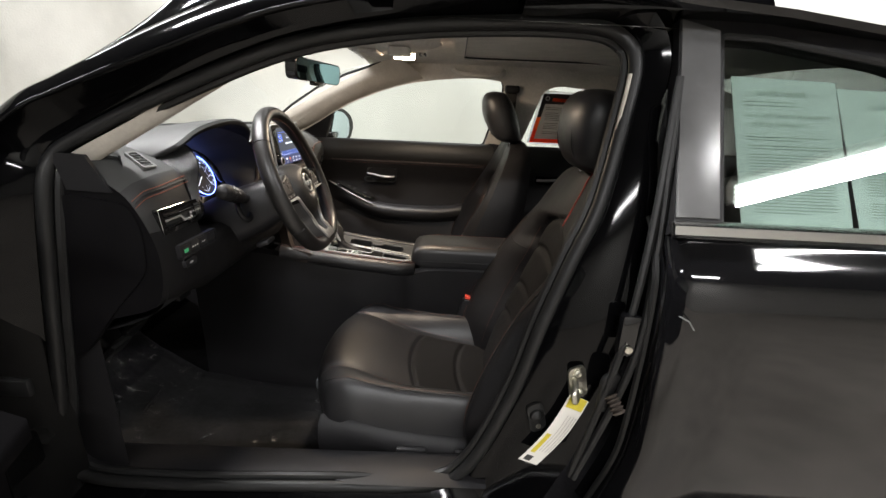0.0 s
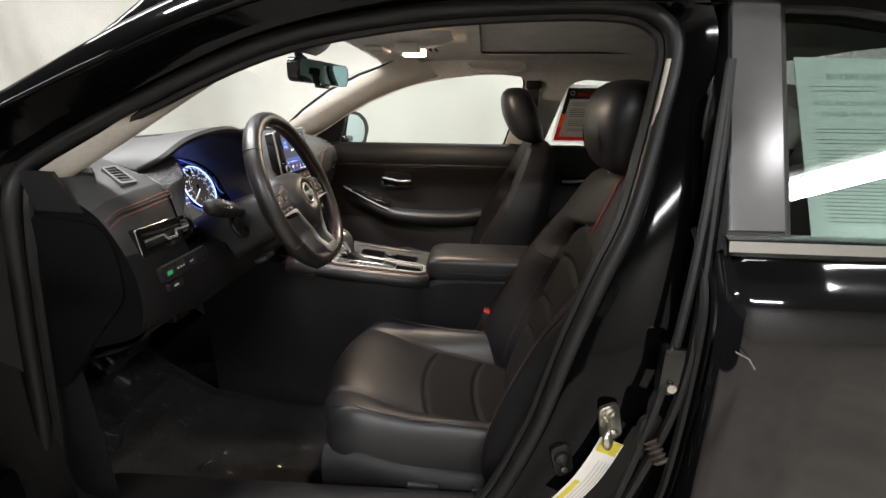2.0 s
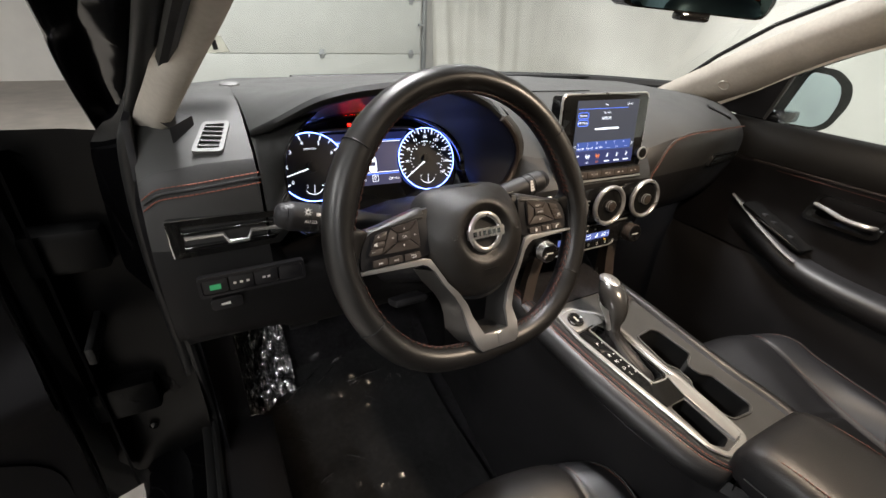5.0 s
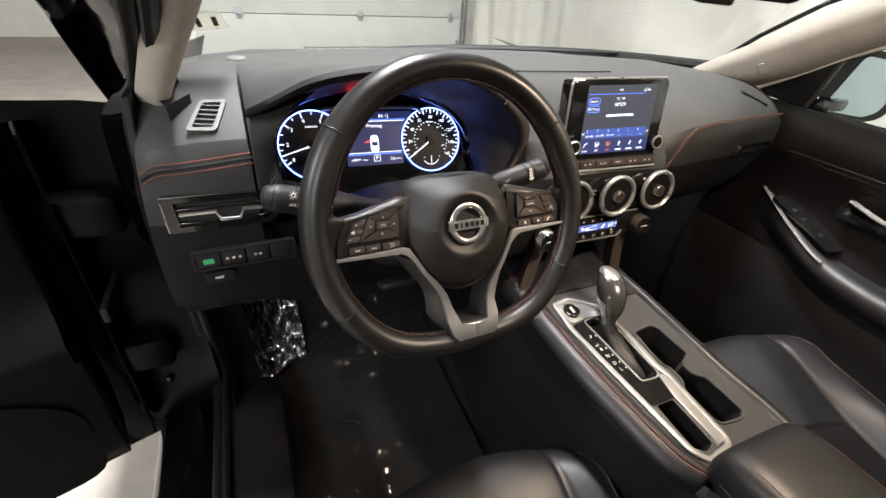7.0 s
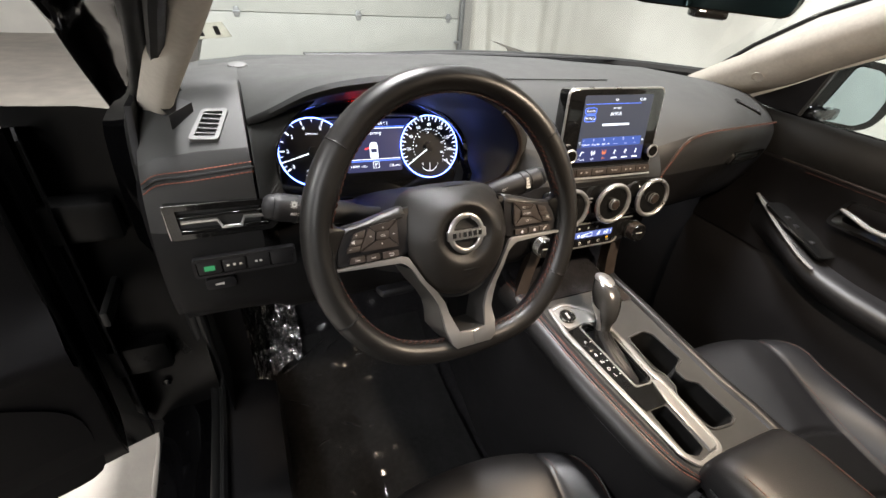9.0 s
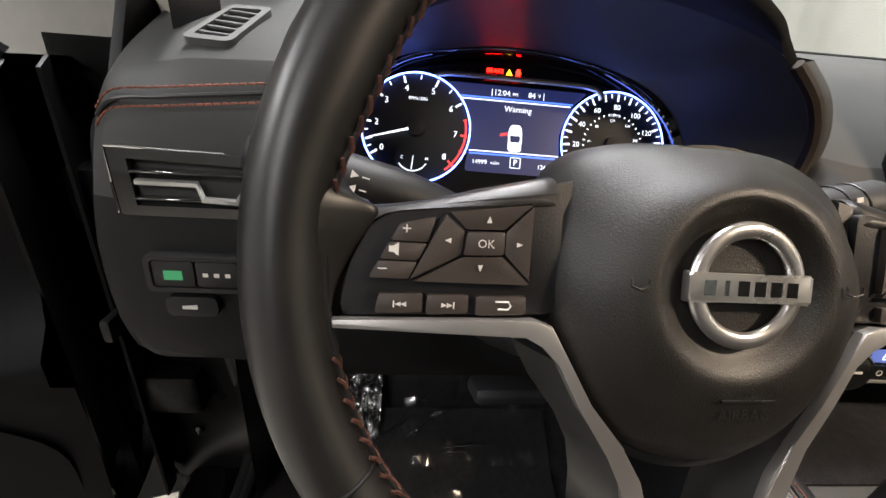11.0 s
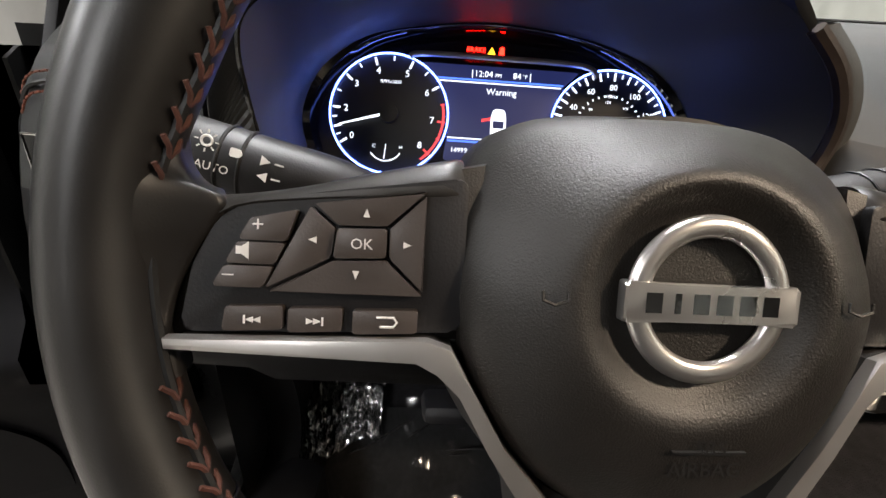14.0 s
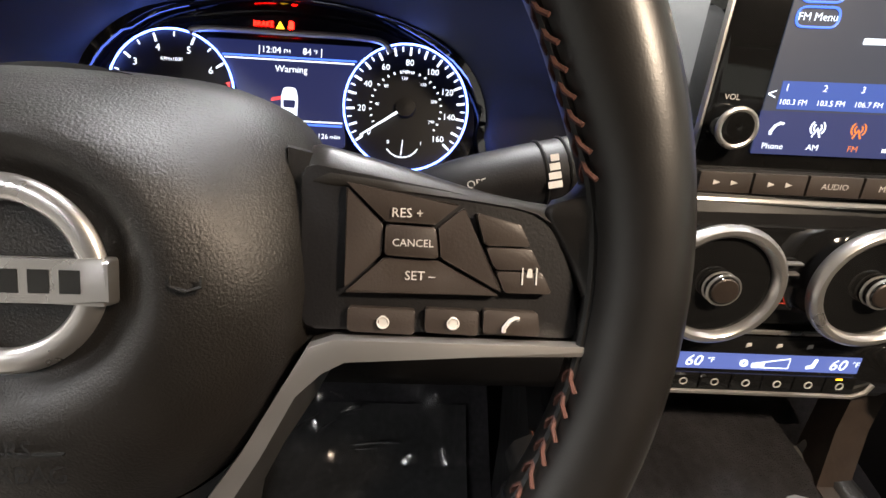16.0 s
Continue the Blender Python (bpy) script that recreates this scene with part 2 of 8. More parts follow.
def spl(pts, n=6, closed=False):
    """A smooth line through the points."""
    pts = [V(p) for p in pts]
    k, out = len(pts), []
    for i in range(k if closed else k - 1):
        g = (lambda j: pts[j % k]) if closed else (lambda j: pts[min(max(j, 0), k - 1)])
        a, b, c, d = g(i - 1), g(i), g(i + 1), g(i + 2)
        for s in range(n):
            t = s / n
            out.append(0.5 * (2 * b + (c - a) * t + (2 * a - 5 * b + 4 * c - d) * t * t + (3 * b - a - 3 * c + d) * t ** 3))
    return out if closed else out + [pts[-1]]


def loft(rows, ring=False, loop=False, caps=False, bm=None):
    """A skin over rows of points. ring: each row closes; loop: the last row joins the first."""
    bm = bm or bmesh.new()
    vs = [[bm.verts.new(p) for p in r] for r in rows]
    m = len(rows[0])
    for i in range(len(rows) if loop else len(rows) - 1):
        a, b = vs[i], vs[(i + 1) % len(rows)]
        for j in range(m if ring else m - 1):
            bm.faces.new((a[j], a[(j + 1) % m], b[(j + 1) % m], b[j]))
    if caps:
        bm.faces.new(vs[0][::-1]), bm.faces.new(vs[-1])
    return bm


def sweep(path, radius, up=(0, 0, 1), seg=10, closed=False, flat=1.0, caps=True, bm=None):
    """A tube along a path; radius is a number or a function of 0..1; flat squeezes it along up."""
    k, rows = len(path), []
    for i, p in enumerate(path):
        a, b = (path[(i - 1) % k], path[(i + 1) % k]) if closed else (path[max(i - 1, 0)], path[min(i + 1, k - 1)])
        t = (V(b) - V(a)).normalized()
        s = t.cross(V(up)).normalized()
        w = s.cross(t)
        r = radius(i / max(k - 1, 1)) if callable(radius) else radius
        rows.append([V(p) + s * r * math.cos(q) + w * r * flat * math.sin(q) for q in (2 * math.pi * j / seg for j in range(seg))])
    return loft(rows, True, closed, caps and not closed, bm)


def box(cx, cy, cz, sx, sy, sz, bevel=0.004, seg=2, m=None, bm=None):
    own = bmesh.new()
    bmesh.ops.create_cube(own, size=1.0, matrix=Matrix.Diagonal((sx, sy, sz, 1)))
    if bevel:
        bmesh.ops.bevel(own, geom=own.edges[:], offset=min(bevel, 0.45 * min(sx, sy, sz)), segments=seg, profile=0.5, affect="EDGES")
    bmesh.ops.transform(own, matrix=(m or Matrix()) @ Matrix.Translation((cx, cy, cz)), verts=own.verts)
    return merge(bm, own) if bm else own


def merge(bm, other):
    tmp = bpy.data.meshes.new("tmp")
    other.to_mesh(tmp)
    other.free()
    bm.from_mesh(tmp)
    bpy.data.meshes.remove(tmp)
    return bm


def rounded(poly, r, seg=4):
    """The polygon with its corners rounded."""
    out, k = [], len(poly)
    for i in range(k):
        a, b, c = V(poly[i - 1]).to_2d(), V(poly[i]).to_2d(), V(poly[(i + 1) % k]).to_2d()
        d = min(r, 0.45 * (a - b).length, 0.45 * (c - b).length)
        p, q = b + (a - b).normalized() * d, b + (c - b).normalized() * d
        for s in range(seg + 1):
            t = s / seg
            out.append((1 - t) ** 2 * p + 2 * t * (1 - t) * b + t * t * q)
    return out


def plate(m, poly, lo, hi, bevel=0.0, r=0.0, bm=None, seg=2):
    """A polygon in the plane of the frame m, thick from lo to hi along its normal."""
    own = bmesh.new()
    pts = rounded(poly, r) if r else [V(p).to_2d() for p in poly]
    area = sum(pts[i - 1].x * pts[i].y - pts[i].x * pts[i - 1].y for i in range(len(pts)))
    if area < 0:
        pts = pts[::-1]
    bot = [own.verts.new((p.x, p.y, lo)) for p in pts]
    top = [own.verts.new((p.x, p.y, hi)) for p in pts]
    own.faces.new(bot[::-1])
    face = own.faces.new(top)
    for i in range(len(pts)):
        own.faces.new((bot[i - 1], bot[i], top[i], top[i - 1]))
    if bevel:
        bmesh.ops.bevel(own, geom=face.edges[:], offset=bevel, segments=seg, profile=0.6, affect="EDGES")
    bmesh.ops.transform(own, matrix=m, verts=own.verts)
    return merge(bm, own) if bm else own


def holed(m, outer, holes, lo, hi, deep=None, deep_lo=None):
    """A plate with holes through it; with deep, the holes become wells with a floor."""
    own = bmesh.new()
    loops = []
    for poly in (outer, *holes):
        vs = [own.verts.new((p[0], p[1], hi)) for p in poly]
        loops.append(vs)
        for i in range(len(vs)):
            own.edges.new((vs[i - 1], vs[i]))
    bmesh.ops.triangle_fill(own, use_beauty=True, use_dissolve=False, edges=own.edges[:])
    for k, vs in enumerate(loops):
        z = lo if (k == 0 or deep is None) else hi - deep
        low = [own.verts.new((v.co.x, v.co.y, z)) for v in vs]
        for i in range(len(vs)):
            own.faces.new((vs[i - 1], vs[i], low[i], low[i - 1]))
        if k and deep is not None:
            own.faces.new(low)
    bmesh.ops.transform(own, matrix=m, verts=own.verts)
    return own


def frame_of(o, u, v):
    """A frame at o with first axis u and second axis as near v as may be."""
    u = V(u).normalized()
    n = u.cross(V(v)).normalized()
    w = n.cross(u)
    m = Matrix((u, w, n)).transposed().to_4x4()
    m.translation = V(o)
    return m


def ring_of(m, r, tube, seg=48, sub=8, lift=0.0, flat=1.0):
    path = [m @ V((r * math.cos(a), r * math.sin(a), lift)) for a in (2 * math.pi * i / seg for i in range(seg))]
    return sweep(path, tube, m.to_3x3() @ V((0, 0, 1)), sub, True, flat)


def lathe(m, prof, seg=36, bm=None):
    """A turned body about the frame's normal from (radius, height) pairs."""
    rows = [[m @ V((r * math.cos(a), r * math.sin(a), h)) for a in (2 * math.pi * j / seg for j in range(seg))] for r, h in prof]
    return loft(rows, True, False, True, bm)


LETTERS = []


def text(s, size, m, x, y, lift, material, parent, name="lettering", align="CENTER", shear=0.0):
    """Writing in the plane of m, turned into a mesh later on."""
    cu = bpy.data.curves.new(name, "FONT")
    cu.body, cu.size, cu.align_x, cu.align_y, cu.shear, cu.resolution_u = s, size, align, "CENTER", shear, 2
    ob = bpy.data.objects.new(name, cu)
    LETTERS.append((ob, m @ Matrix.Translation((x, y, lift)), material, parent, name))


def set_letters():
    hold = bpy.data.collections.new("hold")
    scene.collection.children.link(hold)
    for ob, *_ in LETTERS:
        hold.objects.link(ob)
    deps = bpy.context.evaluated_depsgraph_get()
    deps.update()
    for ob, m, material, parent, name in LETTERS:
        me = bpy.data.meshes.new_from_object(ob.evaluated_get(deps))
        me.transform(m)
        me.materials.clear()
        me.materials.append(material)
        done = new(name, me)
        done.parent = parent
    for ob, *_ in LETTERS:
        cu = ob.data
        bpy.data.objects.remove(ob)
        bpy.data.curves.remove(cu)
    bpy.data.collections.remove(hold)


def bars(m, rows, x0, x1, y0, y1, lift, material, parent, name="print_line", seed=1, gap=0.55):
    """Rows of plain bars in place of small print."""
    rnd = random.Random(seed)
    bm, step = bmesh.new(), (y1 - y0) / rows
    for i in range(rows):
        if rnd.random() < 0.12:
            continue
        end = x1 - (x1 - x0) * rnd.choice((0, 0.02, 0.05, 0.1, 0.35))
        y = y0 + (i + 0.5) * step
        h = abs(step) * (1 - gap) / 2
        bm.faces.new([bm.verts.new(m @ V(p)) for p in ((x0, y - h, lift), (end, y - h, lift), (end, y + h, lift), (x0, y + h, lift))])
    return part(name, bm, material, parent)


def stitches(path, normal, material, parent, step=0.006, length=0.004, r=0.0006, side=None, slant=0.0, name="stitching"):
    """A row of thread stitches along a line; side and slant make slanted ones."""
    bm, acc = bmesh.new(), 0.0
    pts = [V(p) for p in path]
    for a, b in zip(pts, pts[1:]):
        d = b - a
        if d.length < 1e-6:
            continue
        t = d.normalized()
        while acc < d.length:
            c = a + t * acc
            w = (side(c) if callable(side) else t.cross(V(normal))) * slant
            own = sweep([c - t * length / 2 - w, c + V(normal) * r * 0.6, c + t * length / 2 + w], r, V(normal).cross(t), 5)
            merge(bm, own)
            acc += step
        acc -= d.length
    return tagged(part(name, bm, material, parent), kind="stuff")


# ---- the garage ----
def room():
    X0, X1, Y0, Y1, H = -9.2, 6.5, -4.2, 5.2, 3.7
    tagged(part("floor", box((X0 + X1) / 2, (Y0 + Y1) / 2, -0.1, X1 - X0 + 0.4, Y1 - Y0 + 0.4, 0.2, 0), CONCRETE), "worn brown-grey concrete garage floor", "floor", kind="structure")
    tagged(part("ceiling", box((X0 + X1) / 2, (Y0 + Y1) / 2, H + 0.1, X1 - X0 + 0.4, Y1 - Y0 + 0.4, 0.2, 0), CEILING), "plain dark garage ceiling", "ceiling", kind="structure")
    for name, b in (("wall_north", (X0 - 0.1, (Y0 + Y1) / 2, H / 2, 0.2, Y1 - Y0 + 0.4, H)), ("wall_south", (X1 + 0.1, (Y0 + Y1) / 2, H / 2, 0.2, Y1 - Y0 + 0.4, H)),
                    ("wall_west", ((X0 + X1) / 2, Y0 - 0.1, H / 2, X1 - X0, 0.2, H)), ("wall_east", ((X0 + X1) / 2, Y1 + 0.1, H / 2, X1 - X0, 0.2, H)),
                    ("wall_bay", (-6.25, 2.7, H / 2, 0.2, 4.9, H))):
        tagged(part(name, box(*b, 0), WALL_GREY if name in ("wall_west", "wall_south") else WALL_WHITE), "grey painted garage wall" if name in ("wall_west", "wall_south") else "white painted garage wall", "wall", kind="structure")
    # sectional door with its hinges and the track at its edge
    door = thing("garage_door", "white sectional garage door with steel hinges", "garage door", kind="structure")
    for k in range(5):
        part("panel", box(-6.1, 1.95, 0.36 + 0.66 * k, 0.05, 3.5, 0.652, 0.008), DOOR_WHITE, door)
    for k in range(5):
        for y in (0.9, 2.31, 3.55):
            h = box(-6.068, y, 0.69 + 0.66 * k, 0.012, 0.06, 0.11, 0.01)
            merge(h, box(-6.062, y, 0.69 + 0.66 * k, 0.02, 0.09, 0.03, 0.006))
            part("hinge", h, STEEL, door)
    part("track", box(-6.05, 3.74, 1.75, 0.06, 0.05, 3.4, 0.004), STEEL, door, "grey steel door track")
    for k in range(4):
        part("track_bracket", box(-6.03, 3.68, 0.4 + 0.66 * k, 0.05, 0.07, 0.03, 0.004), STEEL, door)
    # long pleated cloth from the door's edge round to the far side
    rnd = random.Random(4)
    path = spl([(-5.95, 3.80, 0), (-5.9, 4.2, 0), (-5.55, 4.62, 0), (-4.4, 4.75, 0), (-2.0, 4.7, 0), (1.0, 4.72, 0), (4.0, 4.7, 0), (6.3, 4.72, 0)], 60)
    rows, s = [], 0.0
    ph = [rnd.uniform(0, 6.28) for _ in range(6)]
    zs = [0.02 + 3.5 * k / 14 for k in range(15)]
    for i, p in enumerate(path):
        q = path[min(i + 1, len(path) - 1)]
        d = (q - p) if i + 1 < len(path) else (p - path[i - 1])
        s += d.length
        n = V((d.y, -d.x, 0)).normalized()
        near = math.exp(-(s / 1.1) ** 2)
        row = []
        for z in zs:
            w = 0.006 * math.sin(9 * s + ph[0] + 0.5 * z) + 0.06 * math.sin(2.6 * s + ph[1] + 1.7 * z) + 0.03 * math.sin(4.3 * s + ph[4] + 2.3 * z) + near * 0.05 * math.sin(21 * s + ph[2] + 0.6 * z) + 0.02 * math.sin(1.3 * s + 1.1 * z + ph[3])
            row.append(V((p.x, p.y, z)) + n * w)
        rows.append(row)
    tagged(part("backdrop_curtain", loft(rows), CLOTH, sharp=80), "off-white pleated cloth backdrop hung along the bay", "curtain")
    # ceiling lights
    for x, y, turn, k in ((-1.5, 1.25, 0, 3.2), (3.3, -0.75, 24, 1.4), (-3.7, 3.3, 0, 0.32), (0.3, 3.3, 0, 0.42), (3.3, 3.3, 0, 1.4), (-4.2, -1.8, 0, 0.6), (0.2, -2.9, 0, 1.9)):
        lamp = thing("ceiling_light", "white fluorescent ceiling fitting with four tubes, lit", "ceiling light", "ceiling lights")
        at = Matrix.Translation((x, y, H)) @ Matrix.Rotation(radians(turn), 4, "Z")
        part("tray", box(0, 0, -0.03, 2.0, 0.28, 0.06, 0.01, 2, at), DOOR_WHITE, lamp)
        for o in (-0.09, -0.03, 0.03, 0.09):
            part("tube", sweep([at @ V((u, o, -0.085)) for u in (-0.95, 0, 0.95)], 0.013, seg=10), TUBE, lamp)
        ob = area_lamp("fluorescent_light", (x, y, H - 0.13), (x, y, 0), 1.9, 0.22, LAMP_WATTS * k, (1.0, 0.985, 0.99))
        ob.matrix_world = at @ Matrix.Translation((0, 0, -0.13))


LAMP_WATTS = 92.0
room()


# ---- the car's shell ----
SEAL = spl([(-0.671, 0.67, 0.678), (-0.695, 0.67, 0.545), (-0.66, 0.67, 0.488), (-0.50, 0.67, 0.48), (-0.20, 0.67, 0.498), (0.02, 0.67, 0.515), (0.102, 0.67, 0.573), (0.169, 0.67, 0.734), (0.208, 0.67, 0.885), (0.243, 0.672, 1.0),
            (0.277, 0.687, 1.09), (0.314, 0.744, 1.227), (0.328, 0.775, 1.301), (0.312, 0.791, 1.338), (0.26, 0.799, 1.357), (0.123, 0.80, 1.358), (-0.062, 0.794, 1.344), (-0.245, 0.777, 1.306), (-0.425, 0.745, 1.228), (-0.557, 0.715, 1.157),
            (-0.602, 0.70, 1.122), (-0.612, 0.681, 1.07), (-0.633, 0.67, 0.911)], 6, True)


def out_dir(i):
    a, b = SEAL[i - 1], SEAL[(i + 1) % len(SEAL)]
    d = V((b.x - a.x, 0, b.z - a.z)).normalized()
    return V((d.z, 0, -d.x))


def smooth01(a, b, x):
    t = min(1, max(0, (x - a) / (b - a)))
    return t * t * (3 - 2 * t)


CANT_RAIL = [(-0.792, 0.647, 1.037), (-0.676, 0.647, 1.143), (-0.597, 0.653, 1.205), (-0.541, 0.665, 1.234), (-0.462, 0.682, 1.273), (-0.383, 0.699, 1.31), (-0.302, 0.714, 1.344), (-0.208, 0.739, 1.377), (-0.061, 0.783, 1.409), (0.117, 0.81, 1.426), (0.3, 0.828, 1.428), (0.55, 0.845, 1.415)]


def car_shell():
    car = thing("car_body", "glossy black sedan body with its front door opening", "car body")
    n = len(SEAL)
    N = [out_dir(i) for i in range(n)]
    # rubber seal round the opening, with a lip
    path = [p + V((0, -0.004, 0)) for p in SEAL]
    part("door_seal", sweep(path, 0.0115, (0, 1, 0), 10, True), RUBBER, car, "black rubber door seal")
    part("seal_lip", sweep([p - N[i] * 0.012 + V((0, 0.014, 0)) for i, p in enumerate(path)], 0.008, (0, 1, 0), 8, True), RUBBER, car)
    # painted jamb: how far it spreads and steps out differs round the opening
    rows = [[], [], [], [], []]
    for i, p in enumerate(SEAL):
        o = N[i]
        top = smooth01(1.15, 1.33, p.z) * smooth01(-0.6, -0.3, p.x)
        apil = smooth01(1.06, 1.16, p.z) * (1 - smooth01(-0.35, 0.0, p.x))
        rear = smooth01(0.3, 0.8, o.x)
        sill = smooth01(0.4, 0.9, -o.z)
        a, b = 0.022, 0.05 + 0.042 * apil + 0.02 * top + 0.03 * sill + 0.10 * rear * (1 - smooth01(0.9, 1.25, p.z)) 
        rows[0].append(p + o * 0.004 + V((0, 0.006, 0)))
        rows[1].append(p + o * a + V((0, -0.012, 0)))
        rows[2].append(p + o * (a + 0.6 * (b - a)) + V((0, -0.035 * (1 - 0.6 * apil) * (1 - 0.5 * rear) - 0.02 * sill, 0)))
        rows[3].append(p + o * b + V((0, -0.05 * (1 - apil) * (1 - top) * (1 - 0.6 * rear) - 0.03 * sill + 0.01 * top, 0)))
        rows[4].append(p + o * (b + 0.012 + 0.05 * top) + V((0, 0.04 - 0.01 * apil + 0.05 * top, 0)))
    part("door_jamb", loft(rows, True), JAMB, car, "glossy black painted door jamb", 50)
    # inner trim that turns from the seal into the cabin
    front = lambda p: smooth01(1.06, 1.16, p.z) * (1 - smooth01(-0.35, 0.0, p.x))
    rows = [[p - N[i] * (d + 0.02 * front(p) * (y > 0.05)) + V((0, y * (1 - 0.55 * front(p)), 0)) for i, p in enumerate(SEAL)] for d, y in ((0.004, 0.006), (0.006, 0.03), (-0.02, 0.075))]
    part("inner_edge_trim", loft(rows, True), PLASTIC, car, "black plastic edge trim")
    # sill plate
    part("sill_plate", loft([[V((x, y, z + 0.05 * (x + 0.65) * 0.6)) for y, z in ((0.675, 0.482), (0.70, 0.486), (0.76, 0.478), (0.785, 0.462), (0.79, 0.36))] for x in (-0.68, -0.4, -0.1, 0.14)]), PLASTIC, car, "black grained plastic sill plate")
    # pale edge of the upper pillar cover beside the seal
    part("pillar_edge", sweep(spl([(0.296, 0.748, 1.055), (0.312, 0.776, 1.13), (0.333, 0.811, 1.226), (0.346, 0.836, 1.29)], 6), 0.0038, (0, 1, 0), 8), PILLAR, car, "pale grey cover edge beside the seal")
    # grey trim of the pillar behind the seat
    part("pillar_trim", loft([[V((x0 + a, y0 + b, z)) for a, b in ((-0.01, 0.0), (0.03, 0.045), (0.09, 0.06), (0.14, 0.05))] for x0, y0, z in ((0.10, 0.69, 0.50), (0.19, 0.69, 0.74), (0.255, 0.695, 1.0), (0.315, 0.75, 1.2), (0.335, 0.79, 1.34))]), PLASTIC, car)
    # rounded outer edge of the windscreen pillar, running back over the doors
    rail = spl(CANT_RAIL, 6)
    part("cant_rail", sweep(rail, lambda t: 0.020 + 0.019 * smooth01(0.2, 0.5, t), (0, -0.58, 0.81), 36, flat=0.32), JAMB, car, "glossy black outer roof edge", 80)
    skin = []
    for p in rail:
        if p.x < -0.06:
            i = min((i for i in range(n) if SEAL[i].z > 1.05 and SEAL[i].x < 0.1), key=lambda i: (SEAL[i].xz - p.xz).length)
            q = SEAL[i] + N[i] * 0.024 + V((0, -0.010, 0))
            skin.append([p + V((0, 0.008, 0)), p.lerp(q, 0.5) + V((0, 0.004, 0)), q])
    part("pillar_skin", loft(skin), JAMB, car, "glossy black outer face of the windscreen pillar", 80)
    # roof skin
    rows = []
    for x, zc, ze, w in ((-0.34, 1.39, 1.375, 0.50), (-0.2, 1.425, 1.395, 0.535), (0.0, 1.447, 1.41, 0.545), (0.35, 1.452, 1.41, 0.545), (0.7, 1.43, 1.375, 0.535), (0.98, 1.385, 1.335, 0.525)):
        rows.append([V((x, YC + w * s, zc - (zc - ze) * abs(s) ** 2.4)) for s in (-1.02, -0.9, -0.7, -0.4, 0, 0.4, 0.7, 0.9, 1.02)])
    part("roof", loft(rows), PAINT, car, sharp=60)
    part("roof_rail", loft([[V((x, 0.800, zr + 0.004)), V((x, 0.803, zr - 0.008)), V((x, 0.85, min(zr, zf) - 0.004)), V((x, 0.90, zf - 0.02))] for x, zr, zf in ((0.15, 1.410, 1.385), (0.36, 1.409, 1.395), (0.58, 1.39, 1.392), (0.80, 1.362, 1.36), (0.98, 1.335, 1.315), (1.12, 1.30, 1.265))]), PAINT, car, "black roof rail over the rear door", 60)
    # bonnet, cowl, floor pan and tail, which close the body
    part("bonnet", loft([[V((x, YC + w * s, z - 0.09 * abs(s) ** 3)) for s in (-1, -0.8, -0.5, 0, 0.5, 0.8, 1)] for x, w, z in ((-1.0, 0.66, 1.0), (-1.3, 0.74, 0.97), (-1.7, 0.76, 0.91), (-2.0, 0.72, 0.82), (-2.12, 0.66, 0.68), (-2.14, 0.62, 0.3))]), PAINT, car)
    part("front_wing", loft([[V((x, y, z)) for y, z in ((0.71, 0.99), (0.60, 0.95), (0.52, 0.86), (0.50, 0.62), (0.53, 0.35))] for x in (-2.1, -1.5, -0.98, -0.72)]), PAINT, car)
    part("front_wing", loft([[V((x, 2 * YC - y, z)) for y, z in ((0.71, 0.99), (0.60, 0.95), (0.52, 0.86), (0.50, 0.62), (0.53, 0.35))] for x in (-2.1, -1.5, -0.98, -0.72)]), PAINT, car)
    part("tail", loft([[V((x, YC + w * s, z)) for s in (-1, -0.5, 0, 0.5, 1)] for x, w, z in ((1.5, 0.53, 1.2), (1.95, 0.6, 1.1), (2.35, 0.62, 1.08), (2.4, 0.6, 0.4))]), PAINT, car)
    part("outer_skin", loft([[V((x, 2 * YC - y, z)) for y, z in ((0.64, 1.03), (0.56, 0.98), (0.52, 0.86), (0.52, 0.7), (0.55, 0.45), (0.62, 0.34))] for x in (-0.75, 0.0, 0.7, 1.5)]), PAINT, car)
    part("kick_panel", box(-0.9, 2.03, 0.61, 0.62, 0.03, 0.70, 0.008), PLASTIC, car)
    # hinge pillar: the open door's shade is painted in as a deeper black
    part("hinge_pillar", loft([[V((x, y, z)) for x, y in ((-0.715, 0.50), (-0.705, 0.56), (-0.70, 0.60), (-0.672, 0.655), (-0.66, 0.675))] for z in (0.40, 0.7, 0.95, 1.03, 1.09)]), SHADED_BLACK, car, "black hinge pillar, toned down for shade")
    for z in (0.52, 0.60, 0.93):
        part("pillar_bolt", lathe(frame_of((-0.700, 0.578, z), (0, 1, 0), (0, 0, 1)), [(0.008, 0), (0.008, 0.004), (0.004, 0.006), (0, 0.006)], 10), PAINT, car)
    part("floor_pan", box(0.5, YC, 0.26, 3.6, 1.5, 0.06, 0.01), CARPET, car, "black carpeted floor")
    part("cowl", box(-1.02, YC, 1.02, 0.16, 1.3, 0.05, 0.02), PLASTIC, car)
    part("bulkhead", box(-1.16, YC, 0.66, 0.05, 1.36, 0.70, 0.01), CARPET, car)
    part("rocker", sweep([V((-0.75, 0.60, 0.36)), V((0.2, 0.60, 0.38)), V((1.3, 0.62, 0.40))], 0.075, (0, 0, 1), 14), PAINT, car)
